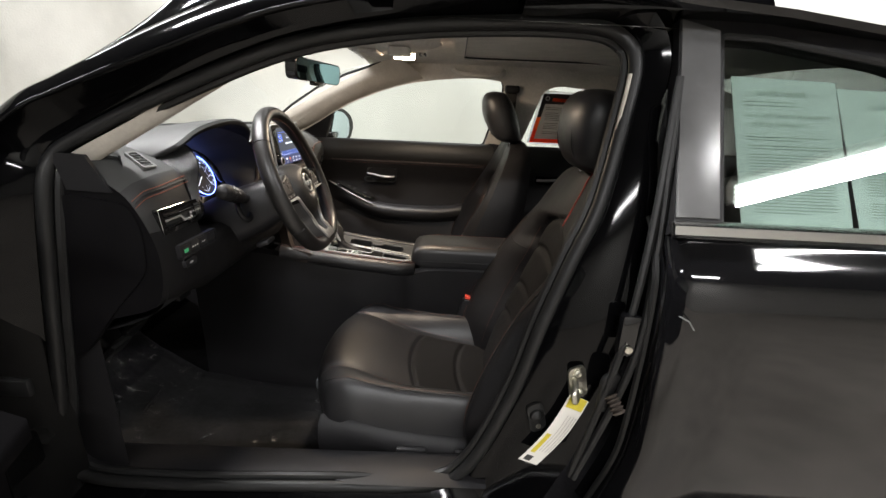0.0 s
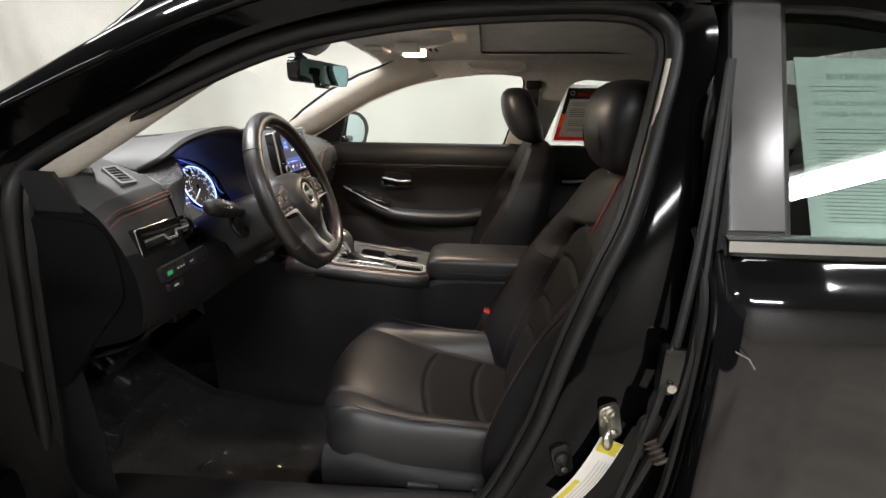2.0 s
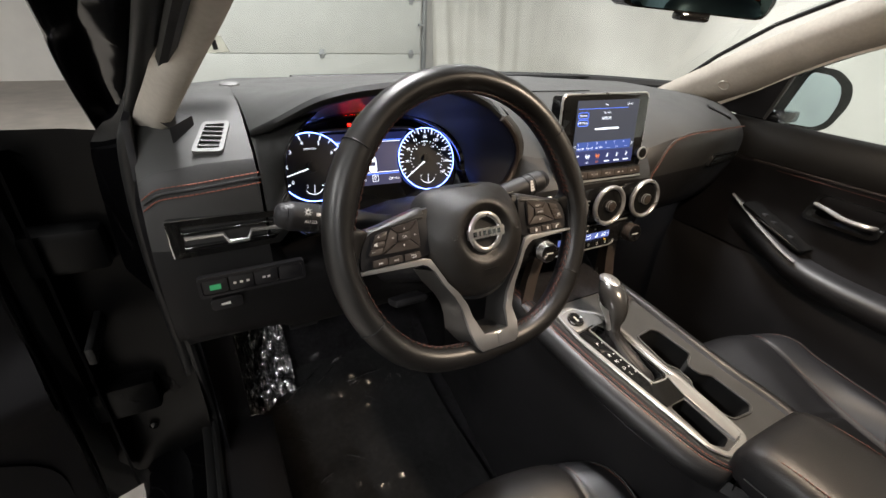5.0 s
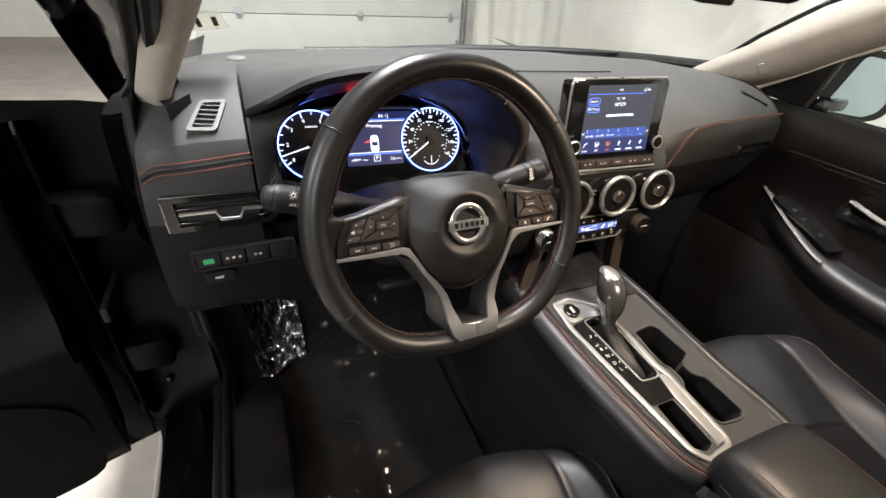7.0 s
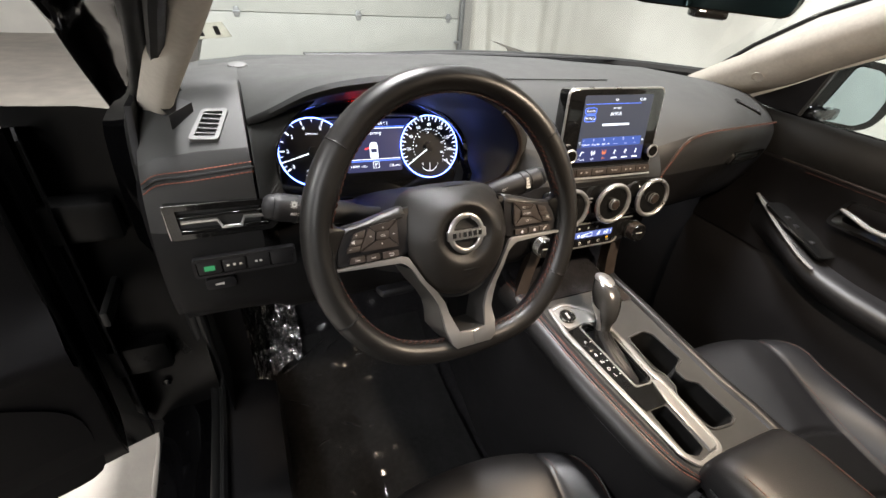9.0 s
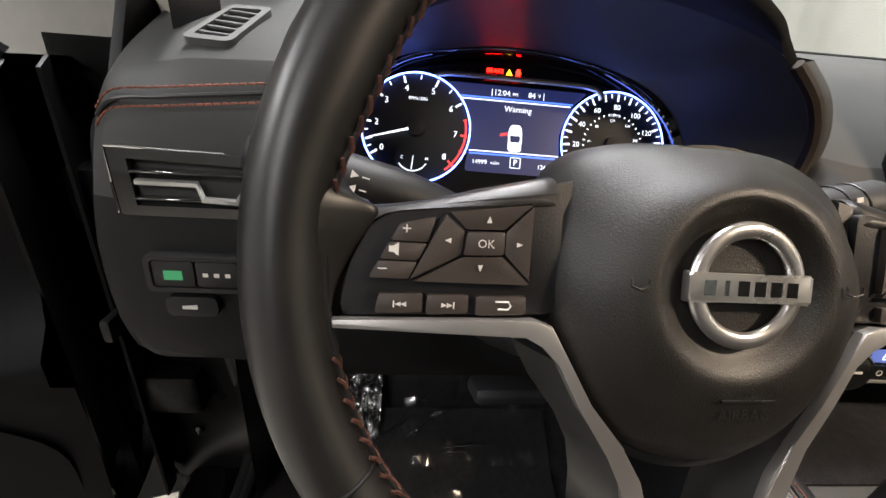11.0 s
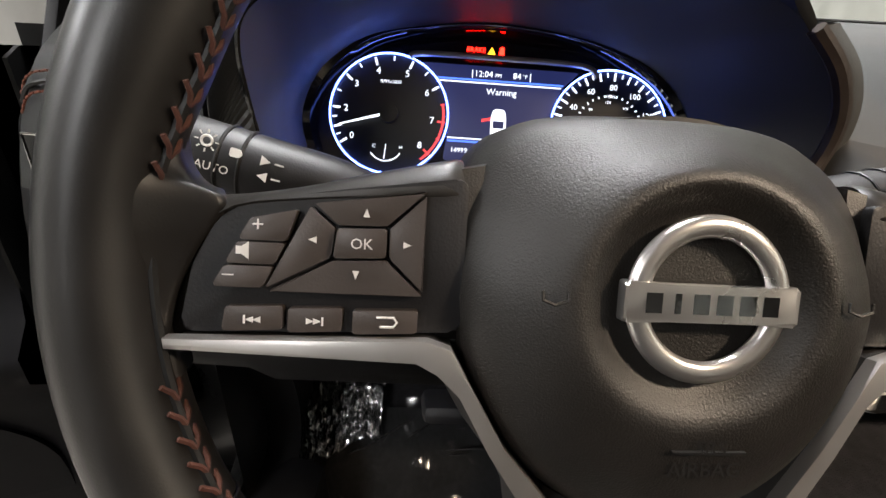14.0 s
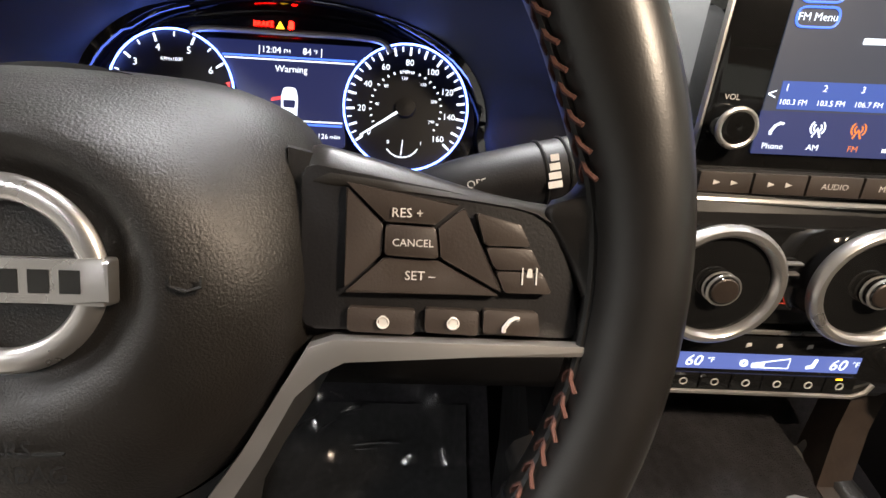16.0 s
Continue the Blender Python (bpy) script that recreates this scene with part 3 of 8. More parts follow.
    for w in (0.02, 0.045):
        path = [V((0.27 + 0.2 * w, 0.612 - 0.2 * w, 0.62)), V((0.3 + w, 0.612, 0.85)), V((0.33 + 0.5 * w, 0.625, 1.05)), V((0.37, 0.70, 1.28))]
        part("pillar_seal", sweep(spl(path, 8), 0.006, (0, 1, 0), 8), RUBBER, car)
    # glass
    rw = part("rear_window", loft([[V((x, YC + w * t, z - 0.03 * abs(t) ** 2.5)) for t in (-1, -0.7, -0.35, 0, 0.35, 0.7, 1)] for x, w, z in ((0.985, 0.50, 1.378), (1.16, 0.505, 1.32), (1.34, 0.51, 1.245), (1.52, 0.52, 1.15))]), TINTED, car, "tinted rear window")
    rw.visible_shadow = False
    for t in (-1, 1):
        part("rear_pillar", loft([[V((x, YC + t * w, z)) for w, z in ((w0, z0 - 0.03), (w0 + 0.06, z0 - 0.07), (0.70, 1.06))] for x, w0, z0 in ((0.97, 0.49, 1.378), (1.16, 0.50, 1.32), (1.34, 0.51, 1.245), (1.54, 0.52, 1.15))]), LINER if t > 0 else PAINT, car, "rear roof pillar")
    lo = spl([(-0.80, 0.755, 1.105), (-0.95, 1.0, 1.1), (-1.02, YC, 1.1), (-0.93, 1.73, 1.1), (-0.765, 1.94, 1.1)], 5)
    hi = spl([(-0.25, 0.835, 1.362), (-0.30, 1.1, 1.385), (-0.32, YC, 1.392), (-0.30, 1.63, 1.385), (-0.265, 1.86, 1.362)], 5)
    rows = [[a.lerp(b, t) + V((-0.02, 0, 0.03)) * math.sin(math.pi * t) for a, b in zip(lo, hi)] for t in (0, 0.2, 0.4, 0.6, 0.8, 1)]
    ws = part("windscreen", loft(rows), GLASS, car, "clear windscreen")
    ws.visible_shadow = False
    part("windscreen_band", sweep(lo, 0.014, (0, 0, 1), 8), RUBBER, car, "black band along the windscreen's foot")
    part("windscreen_seal", sweep([a.lerp(b, t) + V((-0.02, 0.004, 0.03)) * math.sin(math.pi * t) for t in (0, 0.25, 0.5, 0.75, 1) for a, b in [(lo[-1], hi[-1])]], 0.005), RUBBER, car)
    # sticker seen from behind in the glass corner
    m = frame_of((-0.615, 0.782, 1.201), (0.1, 1, 0.1), (0.75, 0, 0.66))
    st = part("sticker", plate(m, [(-0.035, -0.016), (0.035, -0.016), (0.03, 0.016), (-0.03, 0.016)], 0, 0.001), STICKER, ws, "small grey inspection sticker")
    for x in (-0.016, 0.0, 0.02):
        part("print_bar", plate(m, [(x - 0.003, -0.009), (x + 0.003, -0.009), (x + 0.003, 0.009), (x - 0.003, 0.009)], 0.0012, 0.0016), DARK_MARK, st)
    return car


def side_frame(car, sign):
    """The grey-lined window frames of the far side, with a pane in each opening."""
    yb, lean = 2.0, -0.36
    m = frame_of((0, yb, 1.045), (1, 0, 0), (0, lean, 1))
    k = math.hypot(1, lean)
    h = lambda z: (z - 1.045) * k
    front = rounded([(-0.70, h(1.02)), (-0.665, h(1.060)), (-0.56, h(1.118)), (-0.485, h(1.164)), (-0.39, h(1.212)), (-0.262, h(1.262)), (-0.164, h(1.290)), (-0.061, h(1.307)), (0.05, h(1.318)), (0.12, h(1.322)), (0.225, h(1.312)), (0.235, h(1.27)), (0.165, h(1.02))], 0.03)
    rear = rounded([(0.315, h(1.02)), (0.36, h(1.17)), (0.395, h(1.285)), (0.45, h(1.305)), (0.70, h(1.285)), (0.98, h(1.22)), (1.05, h(1.02))], 0.03)
    outer = [(-0.74, h(0.98)), (-0.72, h(1.062)), (-0.57, h(1.15)), (-0.40, h(1.25)), (-0.28, h(1.33)), (-0.1, h(1.375)), (0.6, h(1.375)), (1.1, h(1.3)), (1.4, h(1.1)), (1.4, h(0.98))]
    part("window_frame", holed(m, outer, [front, rear], -0.03, 0.0), LINER, car, "grey cloth-lined window surround")
    part("window_frame_outer", holed(m @ Matrix.Translation((0, 0, -0.045)), outer, [front, rear], -0.02, 0.0), PAINT, car)
    for hole in (front, rear):
        p = part("window_pane", plate(m, hole, -0.038, -0.036), GLASS, car, "clear side window")
        p.visible_shadow = False
        part("window_seal", sweep([m @ V((q[0], q[1], -0.032)) for q in hole], 0.007, m.to_3x3() @ V((0, 0, 1)), 8, True), RUBBER, car)
    return m


def pillars(car):
    """Cloth-covered windscreen pillars, headliner with its sunroof well, lamp console."""
    for side in (1, -1):
        f = (lambda y: y) if side == 1 else (lambda y: 2 * YC - y)
        near = side == -1
        a = spl([(-0.79, f(1.905), 1.09), (-0.66, f(1.90), 1.165), (-0.50, f(1.885), 1.25), (-0.38, f(1.87), 1.31), (-0.27, f(1.85), 1.36), (-0.2, f(1.82), 1.385)], 5)
        b = spl([(-0.665, f(1.985), 1.07), (-0.56, f(1.968), 1.121), (-0.48, f(1.953), 1.170), (-0.385, f(1.935), 1.219), (-0.262, f(1.917), 1.266), (-0.1, f(1.9), 1.312)], 5)
        if near:
            a = spl([(-0.64, 0.725, 1.075), (-0.562, 0.737, 1.124), (-0.46, 0.774, 1.195), (-0.372, 0.808, 1.256), (-0.29, 0.835, 1.315), (-0.2, 0.86, 1.37)], 5)
            b = spl([(-0.60, 0.688, 1.07), (-0.586, 0.694, 1.118), (-0.48, 0.728, 1.185), (-0.384, 0.76, 1.248), (-0.28, 0.788, 1.30), (-0.15, 0.805, 1.345)], 5)
        rows = [[p.lerp(q, t) + V((0.02 if not near else 0.012, -side * (0.028 if not near else 0.006), -0.006 if not near else -0.015)) * math.sin(math.pi * t) ** 0.7 for p, q in zip(a, b)] for t in (0, 0.12, 0.3, 0.5, 0.7, 0.88, 1)]
        p = part("pillar_cover", loft(rows), PILLAR, car, "beige-grey windscreen pillar cover", 70)
        if side == 1:
            m = frame_of((-0.605, 1.9075, 1.1263), (0.9, 0.31, 0.0), (0.186, -0.54, 0.73))
            part("airbag_mark", ring_of(m, 0.0128, 0.0012, 28, 6), PILLAR, p, "round airbag badge")
    # headliner
    rows = []
    for x, zc, ze in ((-0.32, 1.385, 1.36), (-0.2, 1.392, 1.365), (0.0, 1.4, 1.368), (0.4, 1.4, 1.365), (0.8, 1.38, 1.35), (0.98, 1.352, 1.322)):
        rows.append([V((x, YC + (0.53 if x < 0.7 else 0.475) * s, zc - (zc - ze) * abs(s) ** 3)) for s in (-0.99, -0.95, -0.86, -0.75, -0.5, 0, 0.5, 0.75, 0.86, 0.95, 1.06)])
    bm = loft(rows)
    part("headliner", bm, LINER, car, "grey cloth headliner", 70)
    m = Matrix.Translation((0, 0, 1.386)) @ Matrix.Rotation(math.pi, 4, "X")
    hole = rounded([(0.06, -1.74), (0.62, -1.74), (0.62, -1.0), (0.06, -1.0)], 0.05)
    rim = rounded([(0.03, -1.78), (0.65, -1.78), (0.65, -0.96), (0.03, -0.96)], 0.07)
    part("sunroof_frame", holed(m, rim, [hole], -0.004, 0.012), LINER, car, "grey sunroof surround")
    part("sunroof_shade", plate(m, hole, -0.002, 0.002), LINER, car, "grey closed sunroof shade")
    part("sunroof_gap", sweep([m @ V((p[0], p[1], 0.004)) for p in hole], 0.004, (0, 0, 1), 6, True), RUBBER, car)
    # grab handle over the far window
    part("grab_handle", sweep(spl([(0.02, 1.875, 1.352), (0.035, 1.855, 1.336), (0.12, 1.852, 1.330), (0.205, 1.855, 1.334), (0.22, 1.875, 1.352)], 6), 0.009, (0, 0, 1), 8), LINER, car, "grey grab handle")


def overhead_console():
    c = thing("overhead_console", "grey overhead lamp console, one lamp lit", "ceiling console")
    rows = []
    for x, w, h in ((-0.30, 0.05, 0.012), (-0.27, 0.085, 0.03), (-0.18, 0.095, 0.036), (-0.09, 0.095, 0.034), (-0.03, 0.08, 0.02), (-0.01, 0.06, 0.01)):
        rows.append([V((x, YC + w * s, 1.392 - h * (1 - abs(s) ** 4))) for s in (-1, -0.92, -0.7, -0.3, 0, 0.3, 0.7, 0.92, 1)])
    part("housing", loft(rows), LINER, c)
    for s, lit in ((-1, False), (1, True)):
        y = YC + 0.055 * s
        lens = plate(Matrix.Translation((-0.12, y, 1.352)) @ Matrix.Rotation(math.pi, 4, "X"), [(-0.03, -0.027), (0.03, -0.027), (0.03, 0.027), (-0.03, 0.027)], -0.012, 0.008, 0.004, 0.012)
        part("lamp_lens", lens, DOME if lit else FROSTED, c, "warm lit lamp lens" if lit else "unlit lamp lens")
    area_lamp("dome_lamp_light", (-0.12, YC + 0.055, 1.338), (-0.12, YC + 0.055, 0), 0.05, 0.05, DOME_WATTS, (1.0, 0.80, 0.60))
    for x in (-0.07, -0.055):
        part("switch", box(x, YC + 0.015, 1.355, 0.006, 0.05, 0.006, 0.002), PLASTIC, c)
    part("map_pocket", box(-0.21, YC, 1.354, 0.05, 0.11, 0.01, 0.004), LINER, c)


def inner_mirror():
    m = thing("rear_view_mirror", "black rear-view mirror on the windscreen", "mirror")
    fr = frame_of((-0.375, 1.40, 1.297), (0.26, 1, -0.04), (0.06, 0, 1))
    shape = rounded([(-0.122, -0.030), (0.122, -0.030), (0.126, 0.030), (-0.126, 0.030)], 0.02, 5)
    part("housing", plate(fr, shape, -0.028, 0.004, 0.004), PIANO, m)
    part("glass", plate(fr, [V(p) * 0.93 for p in shape], 0.0045, 0.0055), TEAL_MIRROR, m, "dark teal mirror glass")
    part("button_bar", box(0, -0.034, -0.006, 0.05, 0.012, 0.02, 0.004, 2, fr), PIANO, m)
    part("stem", sweep(spl([fr @ V((0, 0.01, -0.025)), V((-0.43, 1.37, 1.34)), V((-0.42, 1.365, 1.375))], 5), 0.012, (0, 1, 0), 10), PLASTIC, m)
    part("sensor_cover", plate(frame_of((-0.40, YC, 1.375), (0, 1, 0), (0.7, 0, 0.5)), rounded([(-0.13, -0.03), (0.13, -0.03), (0.09, 0.07), (-0.09, 0.07)], 0.03), -0.02, 0.012, 0.008), PLASTIC, m, "black sensor cover")


def outer_mirror():
    m = thing("side_mirror", "black door mirror outside the far front window", "side mirror")
    fr = frame_of((-0.50, 2.16, 1.10), (0.33, 0.94, -0.02), (-0.06, 0.0, 1))
    shell = rounded([(-0.155, -0.066), (0.0, -0.080), (0.052, -0.068), (0.088, -0.005), (0.075, 0.038), (0.02, 0.072), (-0.085, 0.080)], 0.03, 6)
    pane = rounded([(-0.114, -0.054), (0.0, -0.066), (0.034, -0.052), (0.049, -0.005), (0.040, 0.032), (0.0, 0.058), (-0.064, 0.065)], 0.016, 5)
    part("housing", plate(fr, shell, -0.09, 0.006, 0.014), PAINT, m)
    part("glass", plate(fr, pane, 0.0065, 0.0085), BLUE_MIRROR, m, "bluish mirror glass")
    part("foot", box(-0.54, 2.06, 1.06, 0.07, 0.10, 0.03, 0.01), PAINT, m)
    k = math.hypot(1, 0.36)
    part("sail", plate(FAR_SIDE, [(-0.668, 0.010 * k), (-0.535, 0.010 * k), (-0.490, 0.116 * k), (-0.56, 0.074 * k)], -0.03, -0.004), PLASTIC, m, "black triangular mirror foot cover")
    part("sail_edge", sweep([FAR_SIDE @ V((-0.533, 0.010 * k, -0.004)), FAR_SIDE @ V((-0.51, 0.064 * k, -0.004)), FAR_SIDE @ V((-0.488, 0.116 * k, -0.004))], 0.004, (1, 0, 0), 6), DECK_GREY, m)


DOME_WATTS = 5.0
CAR = car_shell()
FAR_SIDE = side_frame(CAR, 1)
pillars(CAR)
overhead_console()
inner_mirror()
outer_mirror()


# ---- doors ----
def far_door():
    d = thing("passenger_door", "black front passenger door lined in leather and plastic", "car door")
    xs = (-0.66, -0.6, -0.5, -0.38, -0.25, -0.1, 0.05, 0.2, 0.27)
    prof = lambda x: ((2.005, 1.052), (1.985, 1.056), (1.968, 1.045), (1.962, 1.0), (1.966, 0.972), (1.985, 0.95))
    part("upper_panel", loft([[V((x, y + 0.03 * max(0, -x - 0.5), z)) for y, z in prof(x)] for x in xs]), DOOR_UPPER, d, "grained black upper panel", 60)
    part("middle_panel", loft([[V((x, y, z)) for y, z in ((1.97, 0.968), (1.96, 0.962), (1.962, 0.945), (1.985, 0.90), (1.985, 0.86), (1.975, 0.80), (1.965, 0.74))] for x in xs]), SEAT_BACK, d, "black leather door insert", 60)
    part("lower_panel", loft([[V((x, y, z)) for y, z in ((1.975, 0.745), (1.955, 0.70), (1.95, 0.60), (1.955, 0.45), (1.975, 0.33))] for x in xs]), PLASTIC, d, "", 60)
    # armrest that rises forward, with a bright strip on its front run
    top = spl([(-0.52, 1.975, 0.862), (-0.47, 1.955, 0.842), (-0.40, 1.935, 0.812), (-0.315, 1.925, 0.778), (-0.2, 1.92, 0.766), (-0.02, 1.92, 0.768), (0.12, 1.93, 0.79), (0.22, 1.955, 0.82)], 5)
    rows = [[p + V((0, a * smooth01(-0.54, -0.36, p.x) * (1 - smooth01(0.12, 0.26, p.x)), c)) for a, c in ((0.075, 0.004), (0.03, 0.006), (0.0, 0.002), (-0.01, -0.015), (0.0, -0.045), (0.06, -0.085))] for p in top]
    part("armrest", loft(rows), LEATHER, d, "black leather armrest", 70)
    part("bright_strip", sweep([p + V((0.0, -0.006, 0.004)) for p in top[:16]], 0.005, (0, 0, 1), 8, flat=0.6), BRIGHT, d, "satin silver strip")
    part("switch_plate", plate(frame_of((-0.395, 1.962, 0.832), (1, 0, -0.4), (0.1, 1, 0.2)), [(-0.09, -0.022), (0.08, -0.022), (0.09, 0.02), (-0.075, 0.02)], -0.004, 0.004, 0.002, 0.01), PIANO, d, "gloss black switch plate")
    for x in (-0.43, -0.405, -0.36):
        part("window_switch", box(x, 1.957, 0.846 - 0.4 * (x + 0.43), 0.018, 0.012, 0.008, 0.003), PLASTIC, d)
    # handle in its bowl
    fr = frame_of((-0.285, 1.968, 0.903), (1, 0, 0), (0, 0.12, 1))
    hole = rounded([(-0.07, -0.026), (0.062, -0.026), (0.07, 0.028), (-0.05, 0.03)], 0.015)
    part("handle_bowl", holed(fr, rounded([(-0.078, -0.033), (0.07, -0.033), (0.078, 0.035), (-0.056, 0.037)], 0.018), [hole], -0.006, 0.004, 0.022), PIANO, d, "gloss black handle bowl")
    part("handle", sweep(spl([fr @ V(p) for p in ((-0.06, 0.006, 0.0), (-0.03, 0.002, 0.012), (0.01, -0.006, 0.016), (0.05, -0.006, 0.012), (0.058, -0.006, 0.0))], 5), 0.0062, (0, 0, 1), 8, flat=0.8), BRIGHT, d, "chrome inner handle")
    stitches([V((x, 1.958, 0.957)) for x in (-0.44, -0.3, -0.1, 0.1, 0.22)], (0, -1, 0.2), DIM_THREAD, d, 0.006, 0.004, 0.0005)
    part("trim_line", sweep([V((x, 1.9595, 0.9665)) for x in (-0.5, -0.2, 0.1, 0.25)], 0.0022, (0, 0, 1), 6), BRONZE, d, "thin trim line")
    # speaker grille and map pocket
    part("map_pocket", loft([[V((x, 1.95 - d2, z)) for d2, z in ((0, 0.56), (0.03, 0.54), (0.035, 0.46), (0.0, 0.38))] for x in (-0.2, -0.15, 0.1, 0.22)]), DOOR_TRIM, d)
    r = thing("rear_passenger_door", "black rear passenger door lining with a chrome handle", "car door")
    part("upper_panel", loft([[V((x, y, z)) for y, z in ((2.005, 1.052), (1.985, 1.056), (1.97, 1.04), (1.965, 0.99), (1.975, 0.94))] for x in (0.29, 0.6, 1.0, 1.3)]), DOOR_UPPER, r, "", 60)
    part("lower_panel", loft([[V((x, y, z)) for y, z in ((1.975, 0.94), (1.985, 0.9), (1.985, 0.85), (1.94, 0.79), (1.935, 0.75), (1.965, 0.7), (1.965, 0.35))] for x in (0.29, 0.6, 1.0, 1.3)]), PLASTIC, r, "", 60)
    fr = frame_of((0.47, 1.978, 0.912), (1, 0, 0), (0, 0.12, 1))
    part("handle_bowl", plate(fr, rounded([(-0.06, -0.022), (0.06, -0.022), (0.06, 0.022), (-0.06, 0.022)], 0.015), -0.004, 0.002), PIANO, r)
    part("handle", sweep(spl([fr @ V(p) for p in ((0.055, 0.0, 0.002), (0.03, 0, 0.012), (-0.02, -0.004, 0.013), (-0.055, -0.004, 0.004))], 5), 0.007, (0, 0, 1), 8), BRIGHT, r, "chrome inner handle")
    b = part("pillar_panel", loft([[V((x, y, z)) for x, y in ((0.19, 1.985), (0.225, 1.955), (0.30, 1.955), (0.345, 1.985))] for z in (0.4, 0.8, 1.06)]), PLASTIC, CAR)
    part("belt_strap", loft([[V((0.262 + dx, 1.95 - 0.22 * max(0, z - 1.05), z)) for dx in (-0.022, 0.022)] for z in (0.5, 0.8, 1.05, 1.28)]), SHADE, CAR, "black seat belt strap")
    part("belt_loop", box(0.262, 1.895, 1.285, 0.06, 0.02, 0.03, 0.008), PLASTIC, CAR)


def near_rear_door():
    d = thing("rear_driver_door", "closed glossy black rear door with papers in its window", "car door")
    lower = ((0.575, 1.088), (0.560, 1.076), (0.5445, 1.056), (0.5295, 1.036), (0.5195, 1.012), (0.515, 0.98), (0.513, 0.92), (0.516, 0.82), (0.526, 0.72), (0.54, 0.62), (0.552, 0.52), (0.575, 0.44), (0.60, 0.40))
    lower = spl([(0, y, z) for y, z in lower], 4)
    xs = (0.337, 0.341, 0.36, 0.45, 0.6, 0.8, 1.0, 1.2, 1.35)
    rows = []
    for x in xs:
        e = 0.03 * (1 - smooth01(0.337, 0.345, x))
        rows.append([V((x - 0.06 * smooth01(0.75, 0.42, p.z) * (1 - smooth01(0.35, 0.8, x)), p.y + e, p.z)) for p in lower])
    part("skin", loft(rows), PAINT, d, "glossy black door skin", 50)
    edge = [V((0.334 - 0.06 * smooth01(0.75, 0.42, p.z), p.y + 0.03, p.z)) for p in lower]
    part("edge", loft([edge, [p + V((-0.004, 0.05, 0)) for p in edge]]), PAINT, d)
    part("edge_seal", sweep([p + V((-0.006, 0.012, 0)) for p in edge], 0.005, (0, 1, 0), 6), RUBBER, d)
    part("belt_strip", loft([[V((x, y, z)) for y, z in ((0.556, 1.076), (0.549, 1.083), (0.552, 1.094), (0.562, 1.098), (0.572, 1.097))] for x in (0.334, 0.336, 0.6, 1.0, 1.3)], caps=True), CHROME, d, "bright chrome strip under the window")
    lean = 0.62
    m = frame_of((0, 0.566, 1.093), (1, 0, 0), (0, lean, 1))
    k = math.hypot(1, lean)
    h = lambda z: (z - 1.093) * k
    hole = rounded([(0.40, h(1.09)), (0.428, h(1.345)), (0.5, h(1.342)), (0.66, h(1.315)), (0.9, h(1.245)), (1.05, h(1.16)), (1.08, h(1.09))], 0.012)
    part("window_frame", holed(m, [(0.338, h(1.085)), (0.368, h(1.368)), (0.5, h(1.372)), (0.68, h(1.345)), (0.95, h(1.265)), (1.13, h(1.16)), (1.16, h(1.085))], [hole], -0.03, 0.0), PLASTIC, d, "satin black window frame")
    part("pillar_cap", plate(m, [(0.341, h(1.1)), (0.397, h(1.1)), (0.424, h(1.345)), (0.37, h(1.36))], 0.0, 0.004, 0.002), mat("satin_grey_cap", (0.10, 0.10, 0.10), 0.24, var=0.1, bump=0.1), d, "satin grey pillar cap")
    p = part("window_pane", plate(m, hole, -0.014, -0.011), TINTED, d, "tinted side window")
    p.visible_shadow = False
    part("window_seal", sweep([m @ V((q[0], q[1], -0.006)) for q in hole], 0.006, m.to_3x3() @ V((0, 0, 1)), 8, True), RUBBER, d)
    # paint chip
    part("paint_chip", sweep([V((0.343, 0.513, 0.985)), V((0.357, 0.512, 0.978)), V((0.366, 0.5125, 0.966))], 0.0008, (0, 1, 0), 6), STEEL, d, "bare scratch in the paint")
    for k2, (x0, x1, t0) in enumerate(((0.441, 0.592, 1.297), (0.601, 0.75, 1.285))):
        s = thing("window_paper", "pale green printed buyers guide taped inside the window" if k2 == 0 else "pale green printed sheet taped inside the window", "paper sheet")
        q = m @ Matrix.Translation((0, 0, -0.022))
        hh = h(t0)
        o = 0.008 * (1 if k2 == 0 else 0)
        part("sheet", plate(q, [(x0, h(1.099)), (x1, h(1.099)), (x1 + 0.008, hh - 0.004), (x0 + o, hh)], -0.001, 0.0), PAPER, s)
        if k2 == 0:
            text("BUYERS GUIDE", 0.011, q, x0 + 0.078, hh - 0.028, 0.0006, PALE_MARK, s)
            text("AS IS - NO DEALER WARRANTY", 0.0085, q, x0 + 0.083, hh - 0.064, 0.0006, PALE_MARK, s)
            text("\u2713 DEALER WARRANTY", 0.0085, q, x0 + 0.065, hh - 0.078, 0.0006, PALE_MARK, s)
            bars(q, 2, x0 + 0.02, x1 - 0.01, hh - 0.038, hh - 0.05, 0.0006, PALE_MARK, s, seed=3, gap=0.8)
        else:
            text("GUIA DEL", 0.011, q, x0 + 0.065, hh - 0.03, 0.0006, PALE_MARK, s)
        bars(q, 26, x0 + 0.02, x1 - 0.012, hh - 0.095, h(1.099) + 0.02, 0.0006, PALE_MARK, s, seed=5 + k2, gap=0.72)


